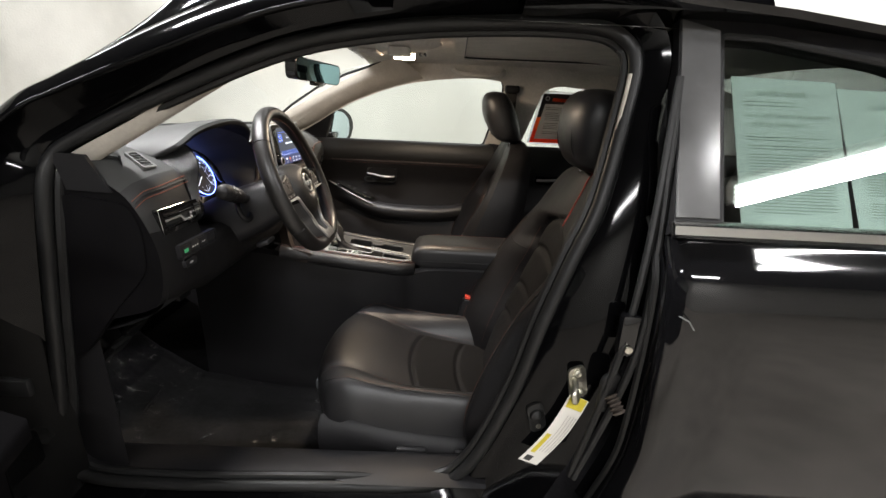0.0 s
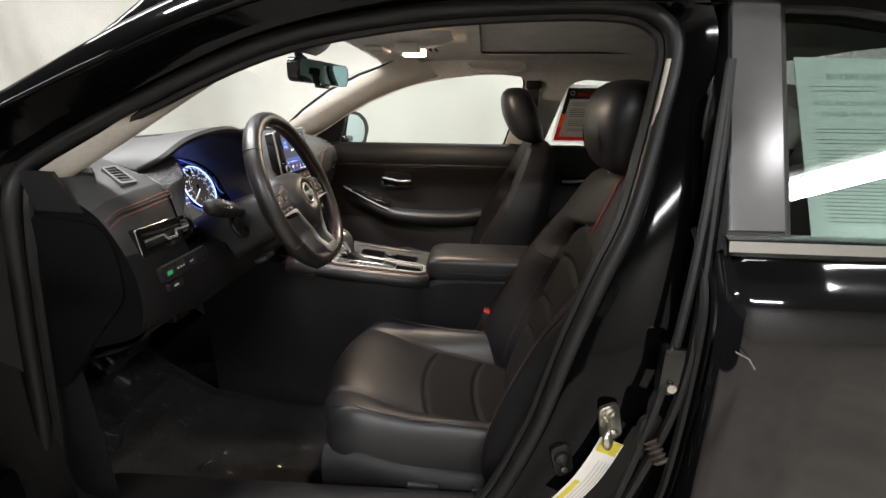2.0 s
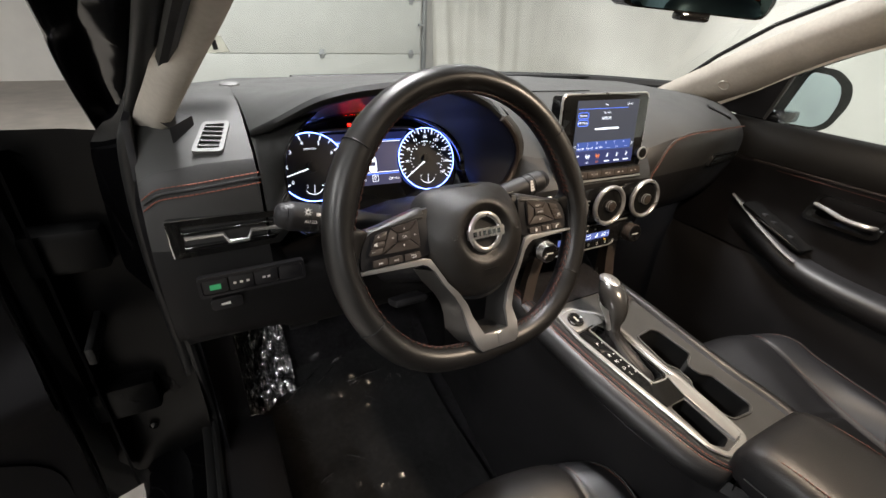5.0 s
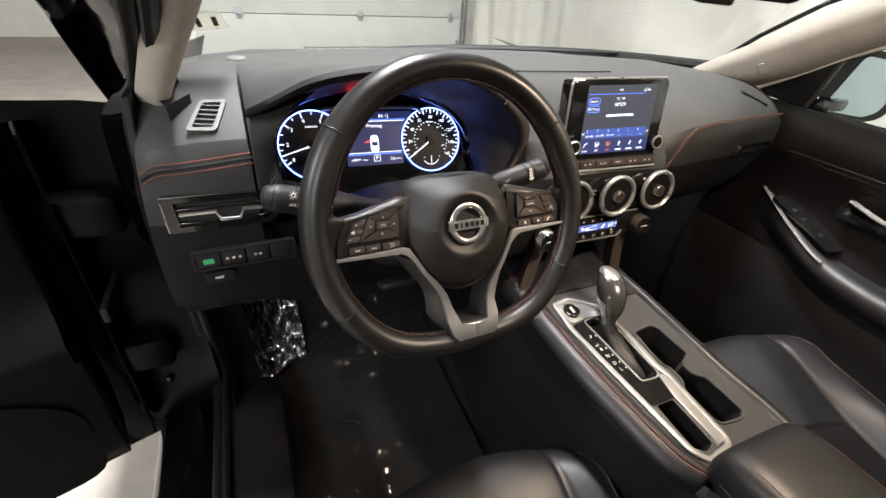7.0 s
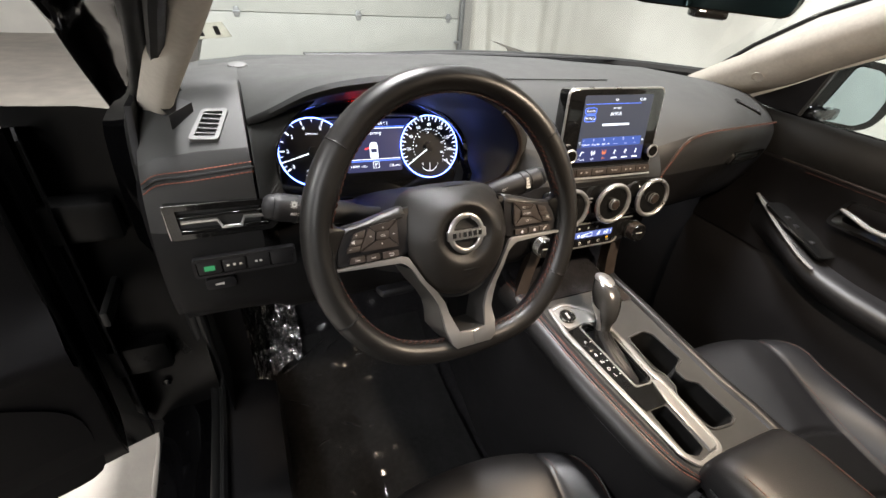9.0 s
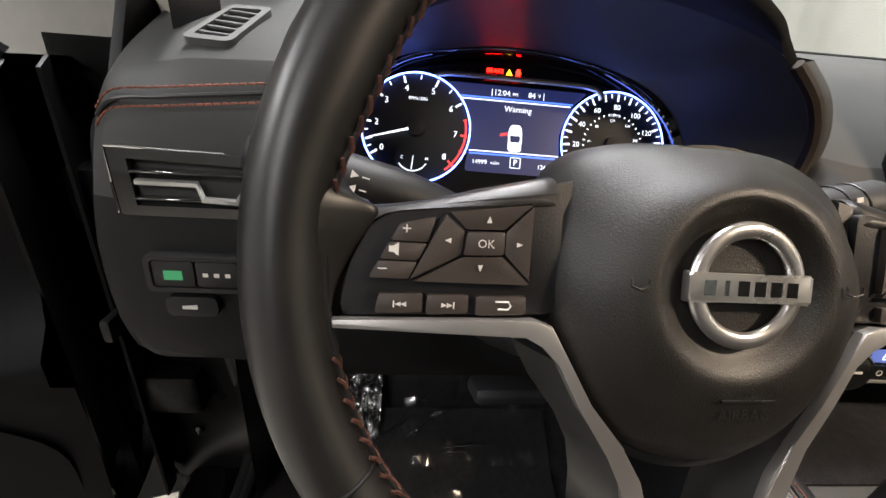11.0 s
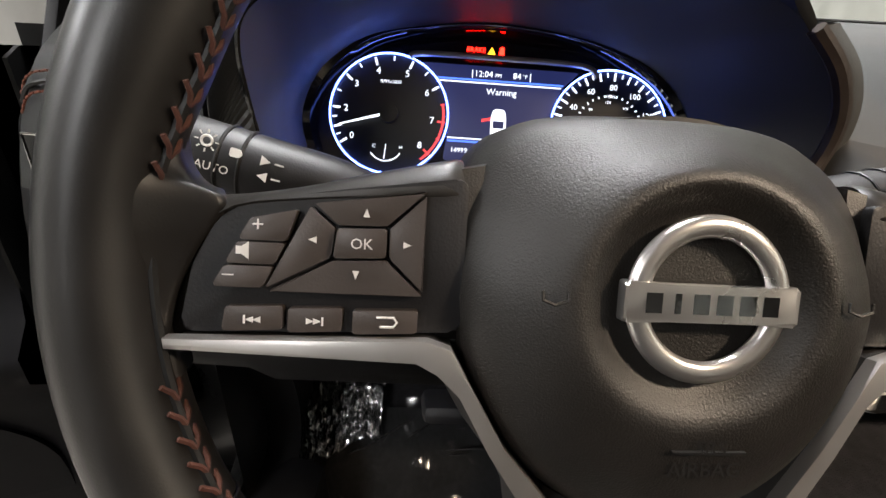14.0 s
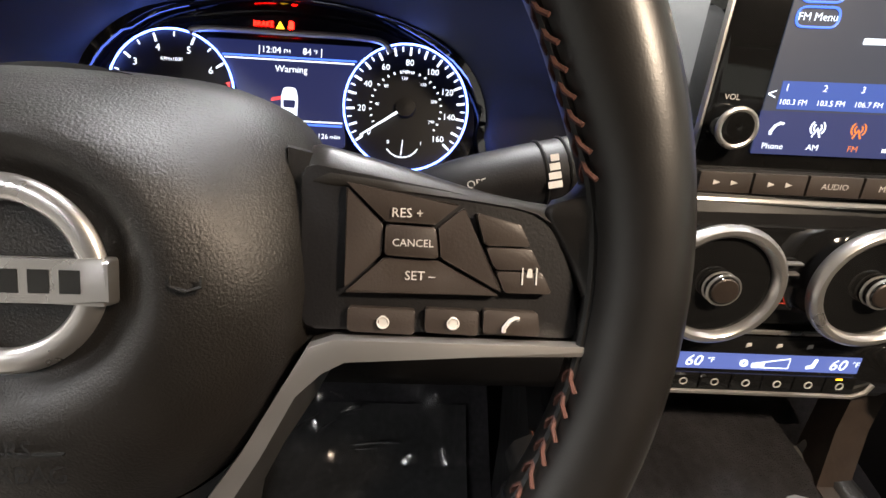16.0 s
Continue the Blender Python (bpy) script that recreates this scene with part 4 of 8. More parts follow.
def near_front_door():
    """The driver's door, swung wide open on its hinges."""
    d = thing("driver_door", "open black driver's door seen from its inner side", "car door")
    hinge, swing = V((-0.715, 0.535, 0)), radians(72)
    fr = Matrix.Translation(hinge) @ Matrix.Rotation(-swing, 4, "Z")
    # frame: x along the door from the hinge, y into the cabin when shut, z up
    def skin(prof, xs):
        return [[fr @ V((x, y, z)) for y, z in prof] for x in xs]
    xs = (0.0, 0.06, 0.2, 0.5, 0.8, 0.98, 1.02)
    part("outer_skin", loft(skin(((0.03, 1.07), (-0.03, 1.05), (-0.06, 0.9), (-0.055, 0.7), (-0.03, 0.5), (0.01, 0.37)), xs)), PAINT, d, "", 60)
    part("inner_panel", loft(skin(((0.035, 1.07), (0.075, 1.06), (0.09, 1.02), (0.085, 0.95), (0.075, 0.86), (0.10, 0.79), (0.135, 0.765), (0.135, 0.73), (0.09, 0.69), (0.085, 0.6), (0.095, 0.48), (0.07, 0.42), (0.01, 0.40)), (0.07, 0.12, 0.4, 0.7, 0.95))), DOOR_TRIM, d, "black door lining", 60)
    # door edges darkened in colour for shade, without the gloss of the skin
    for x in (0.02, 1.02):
        part("edge", plate(fr @ frame_of((x, 0, 0), (0, 1, 0), (0, 0, 1)), [(0.03, 1.07), (-0.03, 1.05), (-0.06, 0.9), (-0.055, 0.7), (-0.03, 0.5), (0.01, 0.40), (0.055, 0.42), (0.06, 1.06)], -0.002, 0.002), SHADED_BLACK, d)
    part("edge_panel", plate(fr @ frame_of((0.07, 0, 0), (0, 1, 0), (0, 0, 1)), [(0.03, 1.07), (0.088, 1.05), (0.085, 0.5), (0.07, 0.42), (0.0, 0.4)], -0.002, 0.002), SHADED_BLACK, d)
    post = spl([fr @ V(p) for p in ((0.06, 0.035, 1.06), (0.22, 0.08, 1.19), (0.4, 0.125, 1.29), (0.62, 0.16, 1.345), (0.9, 0.17, 1.35), (1.05, 0.15, 1.31), (1.0, 0.06, 1.07))], 6)
    part("window_frame", sweep(post, 0.02, (0, 0, 1), 8), PAINT, d, "black window frame of the open door")
    pane = plate(fr @ frame_of((0, 0.05, 1.06), (1, 0, 0), (0, 0.42, 1)), [(0.10, 0.0), (0.99, 0.0), (1.02, 0.24), (0.88, 0.29), (0.62, 0.285), (0.4, 0.225), (0.22, 0.12)], -0.002, 0.002)
    part("window_pane", pane, TINTED, d, "side window").visible_shadow = False
    part("sail", plate(fr @ frame_of((0, 0.055, 1.06), (1, 0, 0), (0, 0.42, 1)), [(0.05, 0.0), (0.19, 0.0), (0.2, 0.10)], -0.01, 0.012), PLASTIC, d)
    part("window_rail", sweep([fr @ V((x, 0.055, 1.072)) for x in (0.07, 0.3, 0.6, 0.95)], 0.016, (0, 0, 1), 8), SHADED_BLACK, d)
    part("pull_cup", sweep(spl([fr @ V(p) for p in ((0.35, 0.138, 0.6), (0.45, 0.14, 0.56), (0.56, 0.138, 0.6), (0.58, 0.13, 0.68))], 5), 0.006, (0, 0, 1), 8), PLASTIC, d)
    for z in (0.62, 0.92):
        part("hinge", box(-0.69, 0.56, z, 0.05, 0.10, 0.07, 0.01), SHADED_BLACK, d)
    for z in (0.83, 0.86, 0.7):
        part("screw", lathe(fr @ frame_of((0.072, 0.05, z), (0, 1, 0), (0, 0, 1)), [(0.005, 0), (0.005, 0.004), (0.002, 0.005)], 10), ZINC, d)
    part("check_link", box(-0.66, 0.56, 0.78, 0.12, 0.012, 0.03, 0.004), RUBBER, d)
    part("lower_shield", plate(fr @ frame_of((0, 0.092, 0), (1, 0, 0), (0, 0, 1)), rounded([(0.1, 0.42), (0.8, 0.42), (0.85, 0.66), (0.6, 0.7), (0.2, 0.68), (0.1, 0.6)], 0.05), 0, 0.01, 0.004), DOOR_TRIM, d)


far_door()
near_rear_door()
near_front_door()


# ---- dashboard ----
MOUTH_LEFT = [V(p) for p in ((-0.536, 0.905, 1.128), (-0.490, 0.879, 1.125), (-0.468, 0.860, 1.115), (-0.456, 0.849, 1.102), (-0.455, 0.845, 1.085), (-0.459, 0.845, 1.060), (-0.462, 0.847, 1.035), (-0.458, 0.852, 1.005), (-0.470, 0.866, 0.985))]
MOUTH_TOP = [V(p) for p in ((-0.541, 0.955, 1.144), (-0.544, 1.02, 1.151), (-0.536, 1.09, 1.147))]
MOUTH_RIGHT = [V(p) for p in ((-0.519, 1.160, 1.127), (-0.506, 1.182, 1.110), (-0.505, 1.206, 1.086), (-0.510, 1.223, 1.056), (-0.511, 1.221, 1.024), (-0.506, 1.200, 0.998))]
MOUTH_FOOT = [V(p) for p in ((-0.512, 1.160, 0.982), (-0.530, 1.09, 0.977), (-0.532, 1.01, 0.975), (-0.510, 0.93, 0.976))]
BROW_LINE = [V(p) for p in ((-0.5175, 0.8185, 1.1075), (-0.487, 0.847, 1.125), (-0.474, 0.895, 1.148), (-0.467, 0.95, 1.159), (-0.465, 1.02, 1.163), (-0.468, 1.085, 1.156), (-0.479, 1.138, 1.136), (-0.494, 1.165, 1.121), (-0.504, 1.183, 1.111))]


def dashboard():
    d = thing("dashboard", "dark grey grained dashboard with rust-red stitching", "dashboard")
    secs = []

    def S(y, *xz):
        secs.append([p for p in spl([(xz[i], y, xz[i + 1]) for i in range(0, len(xz), 2)], 3)])
    S(0.692, -0.90, 1.085, -0.82, 1.105, -0.70, 1.12, -0.61, 1.116, -0.55, 1.098, -0.51, 1.076, -0.485, 1.05, -0.462, 1.0, -0.452, 0.95, -0.46, 0.885, -0.50, 0.85, -0.70, 0.80)
    S(0.71, -0.93, 1.09, -0.84, 1.112, -0.71, 1.128, -0.60, 1.126, -0.545, 1.109, -0.50, 1.087, -0.477, 1.064, -0.456, 1.0, -0.446, 0.95, -0.452, 0.885, -0.50, 0.85, -0.70, 0.80)
    S(0.76, -0.99, 1.095, -0.88, 1.118, -0.72, 1.132, -0.60, 1.133, -0.54, 1.117, -0.494, 1.095, -0.4715, 1.070, -0.455, 1.0, -0.445, 0.95, -0.45, 0.88, -0.50, 0.845, -0.70, 0.80)
    S(0.815, -1.0, 1.097, -0.90, 1.12, -0.74, 1.135, -0.60, 1.135, -0.54, 1.118, -0.492, 1.096, -0.470, 1.073, -0.455, 1.0, -0.445, 0.95, -0.45, 0.88, -0.50, 0.84, -0.70, 0.80)
    S(0.835, -1.02, 1.098, -0.92, 1.12, -0.78, 1.13, -0.70, 1.11, -0.672, 1.05, -0.645, 0.985, -0.60, 0.96, -0.52, 0.955, -0.455, 0.94, -0.45, 0.87, -0.50, 0.83, -0.70, 0.80)
    S(1.195, -1.03, 1.1, -0.92, 1.12, -0.78, 1.13, -0.70, 1.11, -0.672, 1.05, -0.645, 0.985, -0.60, 0.96, -0.52, 0.955, -0.455, 0.94, -0.45, 0.87, -0.50, 0.83, -0.70, 0.80)
    S(1.236, -1.03, 1.1, -0.92, 1.122, -0.77, 1.13, -0.64, 1.122, -0.57, 1.095, -0.53, 1.055, -0.505, 1.02, -0.48, 0.985, -0.456, 0.94, -0.45, 0.87, -0.50, 0.83, -0.70, 0.80)
    S(1.27, -1.03, 1.1, -0.92, 1.12, -0.76, 1.127, -0.64, 1.118, -0.57, 1.09, -0.515, 1.05, -0.483, 1.018, -0.458, 0.995, -0.453, 0.93, -0.457, 0.87, -0.54, 0.85, -0.70, 0.80)
    S(1.385, -1.02, 1.1, -0.90, 1.12, -0.76, 1.127, -0.64, 1.118, -0.57, 1.09, -0.515, 1.05, -0.483, 1.018, -0.458, 0.995, -0.453, 0.93, -0.457, 0.87, -0.54, 0.85, -0.70, 0.80)
    S(1.51, -0.99, 1.1, -0.88, 1.118, -0.74, 1.125, -0.62, 1.118, -0.55, 1.095, -0.49, 1.05, -0.465, 1.018, -0.453, 0.99, -0.455, 0.93, -0.47, 0.87, -0.55, 0.84, -0.70, 0.80)
    S(1.56, -0.96, 1.1, -0.85, 1.117, -0.72, 1.122, -0.60, 1.116, -0.51, 1.10, -0.462, 1.075, -0.447, 1.04, -0.456, 0.99, -0.475, 0.93, -0.505, 0.875, -0.58, 0.83, -0.70, 0.78)
    S(1.75, -0.88, 1.098, -0.80, 1.112, -0.70, 1.114, -0.60, 1.107, -0.535, 1.087, -0.497, 1.06, -0.482, 1.03, -0.49, 0.98, -0.508, 0.93, -0.54, 0.875, -0.60, 0.82, -0.70, 0.77)
    S(1.93, -0.80, 1.085, -0.74, 1.09, -0.68, 1.09, -0.62, 1.083, -0.575, 1.066, -0.545, 1.044, -0.53, 1.02, -0.53, 0.98, -0.545, 0.93, -0.57, 0.875, -0.62, 0.82, -0.70, 0.77)
    S(2.0, -0.76, 1.07, -0.72, 1.072, -0.68, 1.07, -0.64, 1.062, -0.61, 1.05, -0.585, 1.03, -0.575, 1.01, -0.575, 0.97, -0.585, 0.93, -0.60, 0.875, -0.64, 0.82, -0.70, 0.77)
    wing = [k for k, q in enumerate(secs) if q[0].y > 1.5]
    part("dash_body", loft([s[:17] for s in secs]), DASH, d, "", 48)
    part("dash_face", loft([s[16:22] for s in secs[:wing[0] + 1]]), DASH_DARK, d, "", 48)
    part("passenger_face", loft([s[16:22] for s in secs[wing[0]:]]), DASH_DARK, d, "darker grained face below the seam", 48)
    part("lower_panel", loft([s[21:] for s in secs]), KNEE, d, "black lower dash panel", 48)
    # end panel by the door opening; its sideways shade is in the deeper black
    part("end_cap", plate(frame_of((0, 0.6915, 0), (-1, 0, 0), (0, 0, 1)), [(-p.x, p.z) for p in secs[0]], 0.0, 0.003), DOOR_TRIM, d, "black end cap, toned down for shade")
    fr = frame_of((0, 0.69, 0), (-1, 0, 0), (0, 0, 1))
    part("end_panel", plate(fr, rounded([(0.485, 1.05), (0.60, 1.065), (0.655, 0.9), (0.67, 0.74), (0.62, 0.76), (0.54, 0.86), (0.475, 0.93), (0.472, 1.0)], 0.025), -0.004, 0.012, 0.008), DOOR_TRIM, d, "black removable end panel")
    part("end_wedge", plate(fr, [(0.51, 1.068), (0.585, 1.07), (0.60, 1.13), (0.545, 1.128)], -0.002, 0.006, 0.002), PLASTIC, d)
    part("corner_gusset", loft([[V(p) for p in r] for r in (((-0.59, 0.70, 1.135), (-0.615, 0.715, 1.128)), ((-0.52, 0.735, 1.122), (-0.545, 0.76, 1.130)), ((-0.52, 0.735, 1.105), (-0.545, 0.76, 1.11)), ((-0.58, 0.70, 1.075), (-0.6, 0.715, 1.08)))]), PLASTIC, d)
    # knee side lining below the end of the dash
    part("kick_panel", loft([[V((x, 0.70 + 0.015 * (x < -0.7), z)) for x in (-1.1, -0.9, -0.68, -0.6)] for z in (0.3, 0.5, 0.72, 0.86)]), PLASTIC, d)
    part("knee_panel", loft([[V(p) for p in spl([(-0.452, y, 0.90), (-0.462, y, 0.87), (-0.50, y, 0.835), (-0.60, y, 0.80), (-0.75, y, 0.78)], 3)] for y in (0.70, 0.8, 0.95, 1.1, 1.22)]), PLASTIC, d)
    # long stitched seams
    for y0, dz in ((0.0, 0.0), (0.0, -0.011)):
        line = spl([(-0.4845, 0.695, 1.054 + dz), (-0.4765, 0.712, 1.066 + dz), (-0.4705, 0.745, 1.070 + dz), (-0.4685, 0.775, 1.073 + dz), (-0.4675, 0.818, 1.077 + dz)], 8)
        line = [p + V((0.4 * -dz + 0.0015, 0, 0.001)) for p in line]
        stitches(line, (0.7, 0, 0.7), THREAD, d, 0.0055, 0.0042, 0.00075)
    groove = spl([(-0.482, 0.695, 1.0485), (-0.474, 0.712, 1.0605), (-0.468, 0.745, 1.0645), (-0.466, 0.775, 1.0675), (-0.465, 0.818, 1.0715)], 6)
    part("seam_groove", sweep([p + V((0.001, 0, 0.001)) for p in groove], 0.0016, seg=6), RUBBER, d)
    line = spl([(-0.4525, 1.508, 0.975), (-0.4545, 1.515, 0.992), (-0.4555, 1.528, 1.013), (-0.4550, 1.542, 1.040), (-0.4525, 1.560, 1.057), (-0.4635, 1.617, 1.061), (-0.4840, 1.712, 1.056), (-0.5365, 1.919, 1.0395), (-0.551, 1.955, 1.034)], 8)
    stitches([p + V((0.003, 0, 0.003)) for p in line], (0.8, 0, 0.5), THREAD, d, 0.006, 0.0042, 0.0006)
    part("trim_bead", sweep([p + V((0.0, 0.0, 0.004)) for p in line], 0.0016, seg=6), BRONZE, d)
    # ribbed wedge beside the instruments, each rib a low ridge
    pod = spl([(-0.5165, 0.8185, 1.1065), (-0.50, 0.8185, 1.1005), (-0.481, 0.8185, 1.0865), (-0.468, 0.8185, 1.072), (-0.462, 0.8185, 1.045), (-0.457, 0.8185, 1.02), (-0.455, 0.819, 1.0)], 26)
    edge = spl([MOUTH_LEFT[0], *MOUTH_LEFT[1:6], MOUTH_LEFT[7]], 26)
    ridge = lambda i: V((0.0007, 0, 0.0004)) * (i % 3 - 1)
    part("ribbed_wedge", loft([[a.lerp(b, t) + ridge(i) * (0 < t < 1) + V((0.003, 0, 0.002)) * math.sin(math.pi * t) for i, (a, b) in enumerate(zip(pod, edge))] for t in (0, 0.06, 0.35, 0.65, 0.94, 1)]), RIBBED, d, "ribbed dark trim wedge", 25)
    # seams in the dash top
    part("top_seam", sweep(spl([(-0.66, 1.24, 1.124), (-0.648, 1.385, 1.122), (-0.64, 1.5, 1.121)], 8), 0.0012, seg=5), RUBBER, d)
    part("sun_sensor", lathe(frame_of((-0.735, 0.819, 1.134), (0, 1, 0), (-1, 0, 0.1)), [(0.016, 0), (0.014, 0.004), (0.006, 0.006)], 20), VENT_GREY, d, "small round light sensor")
    part("defrost_slot", sweep([V((-0.93, 0.95, 1.119)), V((-0.95, YC, 1.117)), V((-0.9, 1.75, 1.112))], 0.012, (0, 0, 1), 8, flat=0.3), RUBBER, d)
    m = frame_of((-0.5538, 1.839, 1.0775), (0.019, 0.076, -0.0275), (-0.86, 0.06, 0.44))
    slot = part("corner_vent", plate(m, rounded([(-0.040, -0.006), (0.040, -0.006), (0.040, 0.006), (-0.040, 0.006)], 0.004), -0.004, 0.0012), RUBBER, d, "black slotted demister")
    for k in range(7):
        part("slat", box(-0.031 + 0.0103 * k, 0, 0.0015, 0.0032, 0.010, 0.002, 0.0005, 1, m), DASH, slot)
    return d


def corner_grille():
    v = thing("defrost_vent", "grey slanted side-window vent with five slats", "air vent")
    m = frame_of((-0.5175, 0.7755, 1.1080), (0, 1, 0), (-0.0460, 0, 0.0225))
    out = rounded([(-0.0245, -0.0245), (0.0085, -0.0275), (0.0245, 0.0265), (-0.0055, 0.0270)], 0.006)
    hole = rounded([(-0.0175, -0.0195), (0.0050, -0.0215), (0.0180, 0.0215), (-0.0035, 0.0215)], 0.003)
    part("surround", holed(m, out, [hole], -0.008, 0.0040), VENT_GREY, v, "mid-grey vent surround")
    part("back", plate(m, hole, -0.004, 0.0010), SHADED_BLACK, v)
    for k in range(5):
        t = (k + 0.55) / 5
        y = -0.0205 + 0.042 * t
        x0, x1 = -0.0175 + 0.014 * t, 0.0050 + 0.013 * t
        part("slat", box((x0 + x1) / 2, y, 0.0022, x1 - x0 + 0.002, 0.0021, 0.0026, 0.0004, 1, m @ Matrix.Translation((0, y, 0)) @ Matrix.Rotation(radians(-9), 4, "Z") @ Matrix.Translation((0, -y, 0))), VENT_GREY, v)


def long_vent():
    v = thing("side_air_vent", "gloss black wide air vent with a bright bar", "air vent")
    m = frame_of((-0.4555, 0.785, 1.0125), (0.0, 1, 0.0), (-0.08, 0, 1))
    out = rounded([(-0.072, -0.0225), (0.043, -0.0225), (0.064, -0.001), (0.047, 0.019), (-0.075, 0.0235)], 0.005)
    hole = [(-0.060, -0.0155), (0.038, -0.0155), (0.052, -0.001), (0.042, 0.012), (-0.062, 0.0155)]
    part("surround", holed(m, out, [hole], -0.03, 0.002), PIANO, v)
    part("back", plate(m, hole, -0.028, -0.026), RUBBER, v)
    for y in (0.008, -0.010):
        part("slat", box(-0.01, y, -0.004, 0.10, 0.002, 0.02, 0.0006, 1, m), PIANO, v)
    bar = [m @ V(p) for p in ((-0.058, 0.0005, 0.002), (-0.0185, 0.0005, 0.003), (-0.0135, -0.0085, 0.007), (0.0075, -0.0095, 0.007), (0.0125, 0.0, 0.003), (0.046, -0.002, 0.002))]
    part("bright_bar", sweep(bar, 0.0026, m.to_3x3() @ V((0, 0, 1)), 6), BRIGHT, v, "chrome vent bar")
    part("edge_line", sweep([m @ V(p) for p in ((0.0, 0.0215, 0.0022), (-0.074, 0.0232, 0.0022), (-0.0735, 0.0, 0.0022), (-0.072, -0.021, 0.0022))], 0.0008, seg=6), CHROME, v)


def switch_row():
    s = thing("switch_panel", "black switch row with one green-lit switch", "switch panel")
    m = frame_of((-0.4405, 0.7915, 0.9535), (0.0, 1, 0.0), (-0.05, 0, 1)) @ Matrix.Scale(0.93, 4, (1, 0, 0)) @ Matrix.Scale(0.85, 4, (0, 1, 0))
    hole = rounded([(-0.064, -0.012), (0.060, -0.012), (0.060, 0.012), (-0.064, 0.012)], 0.004)
    part("surround", holed(m, rounded([(-0.068, -0.016), (0.064, -0.016), (0.064, 0.016), (-0.068, 0.016)], 0.006), [hole], -0.006, 0.003), PLASTIC, s)
    for k in range(4):
        b = part("button", plate(m, [(-0.063 + 0.031 * k, -0.011), (-0.034 + 0.031 * k, -0.011), (-0.034 + 0.031 * k, 0.011), (-0.063 + 0.031 * k, 0.011)], -0.006, 0.002, 0.001, 0.002), PLASTIC, s)
        if k == 0:
            part("light", plate(m, [(-0.055, -0.005), (-0.042, -0.005), (-0.042, 0.003), (-0.055, 0.003)], 0.0021, 0.0027), GREEN_GLOW, b, "green light")
        elif k < 3:
            for x in ((-0.008, 0.0, 0.008) if k == 1 else (-0.003, 0.003)):
                c = -0.0485 + 0.031 * k + x
                part("mark", plate(m, [(c - 0.0018, -0.0018), (c + 0.0018, -0.0018), (c + 0.0018, 0.0014), (c - 0.0018, 0.0014)], 0.0021, 0.0025), MARK, b)
    m2 = m @ Matrix.Translation((-0.04, -0.03, 0))
    b = part("button", plate(m2, [(-0.018, -0.009), (0.02, -0.009), (0.02, 0.009), (-0.018, 0.009)], -0.006, 0.002, 0.001, 0.006), PLASTIC, s)
    part("mark", plate(m2, [(-0.006, -0.002), (0.005, -0.002), (0.005, 0.002), (-0.006, 0.001)], 0.0021, 0.0025), MARK, b)


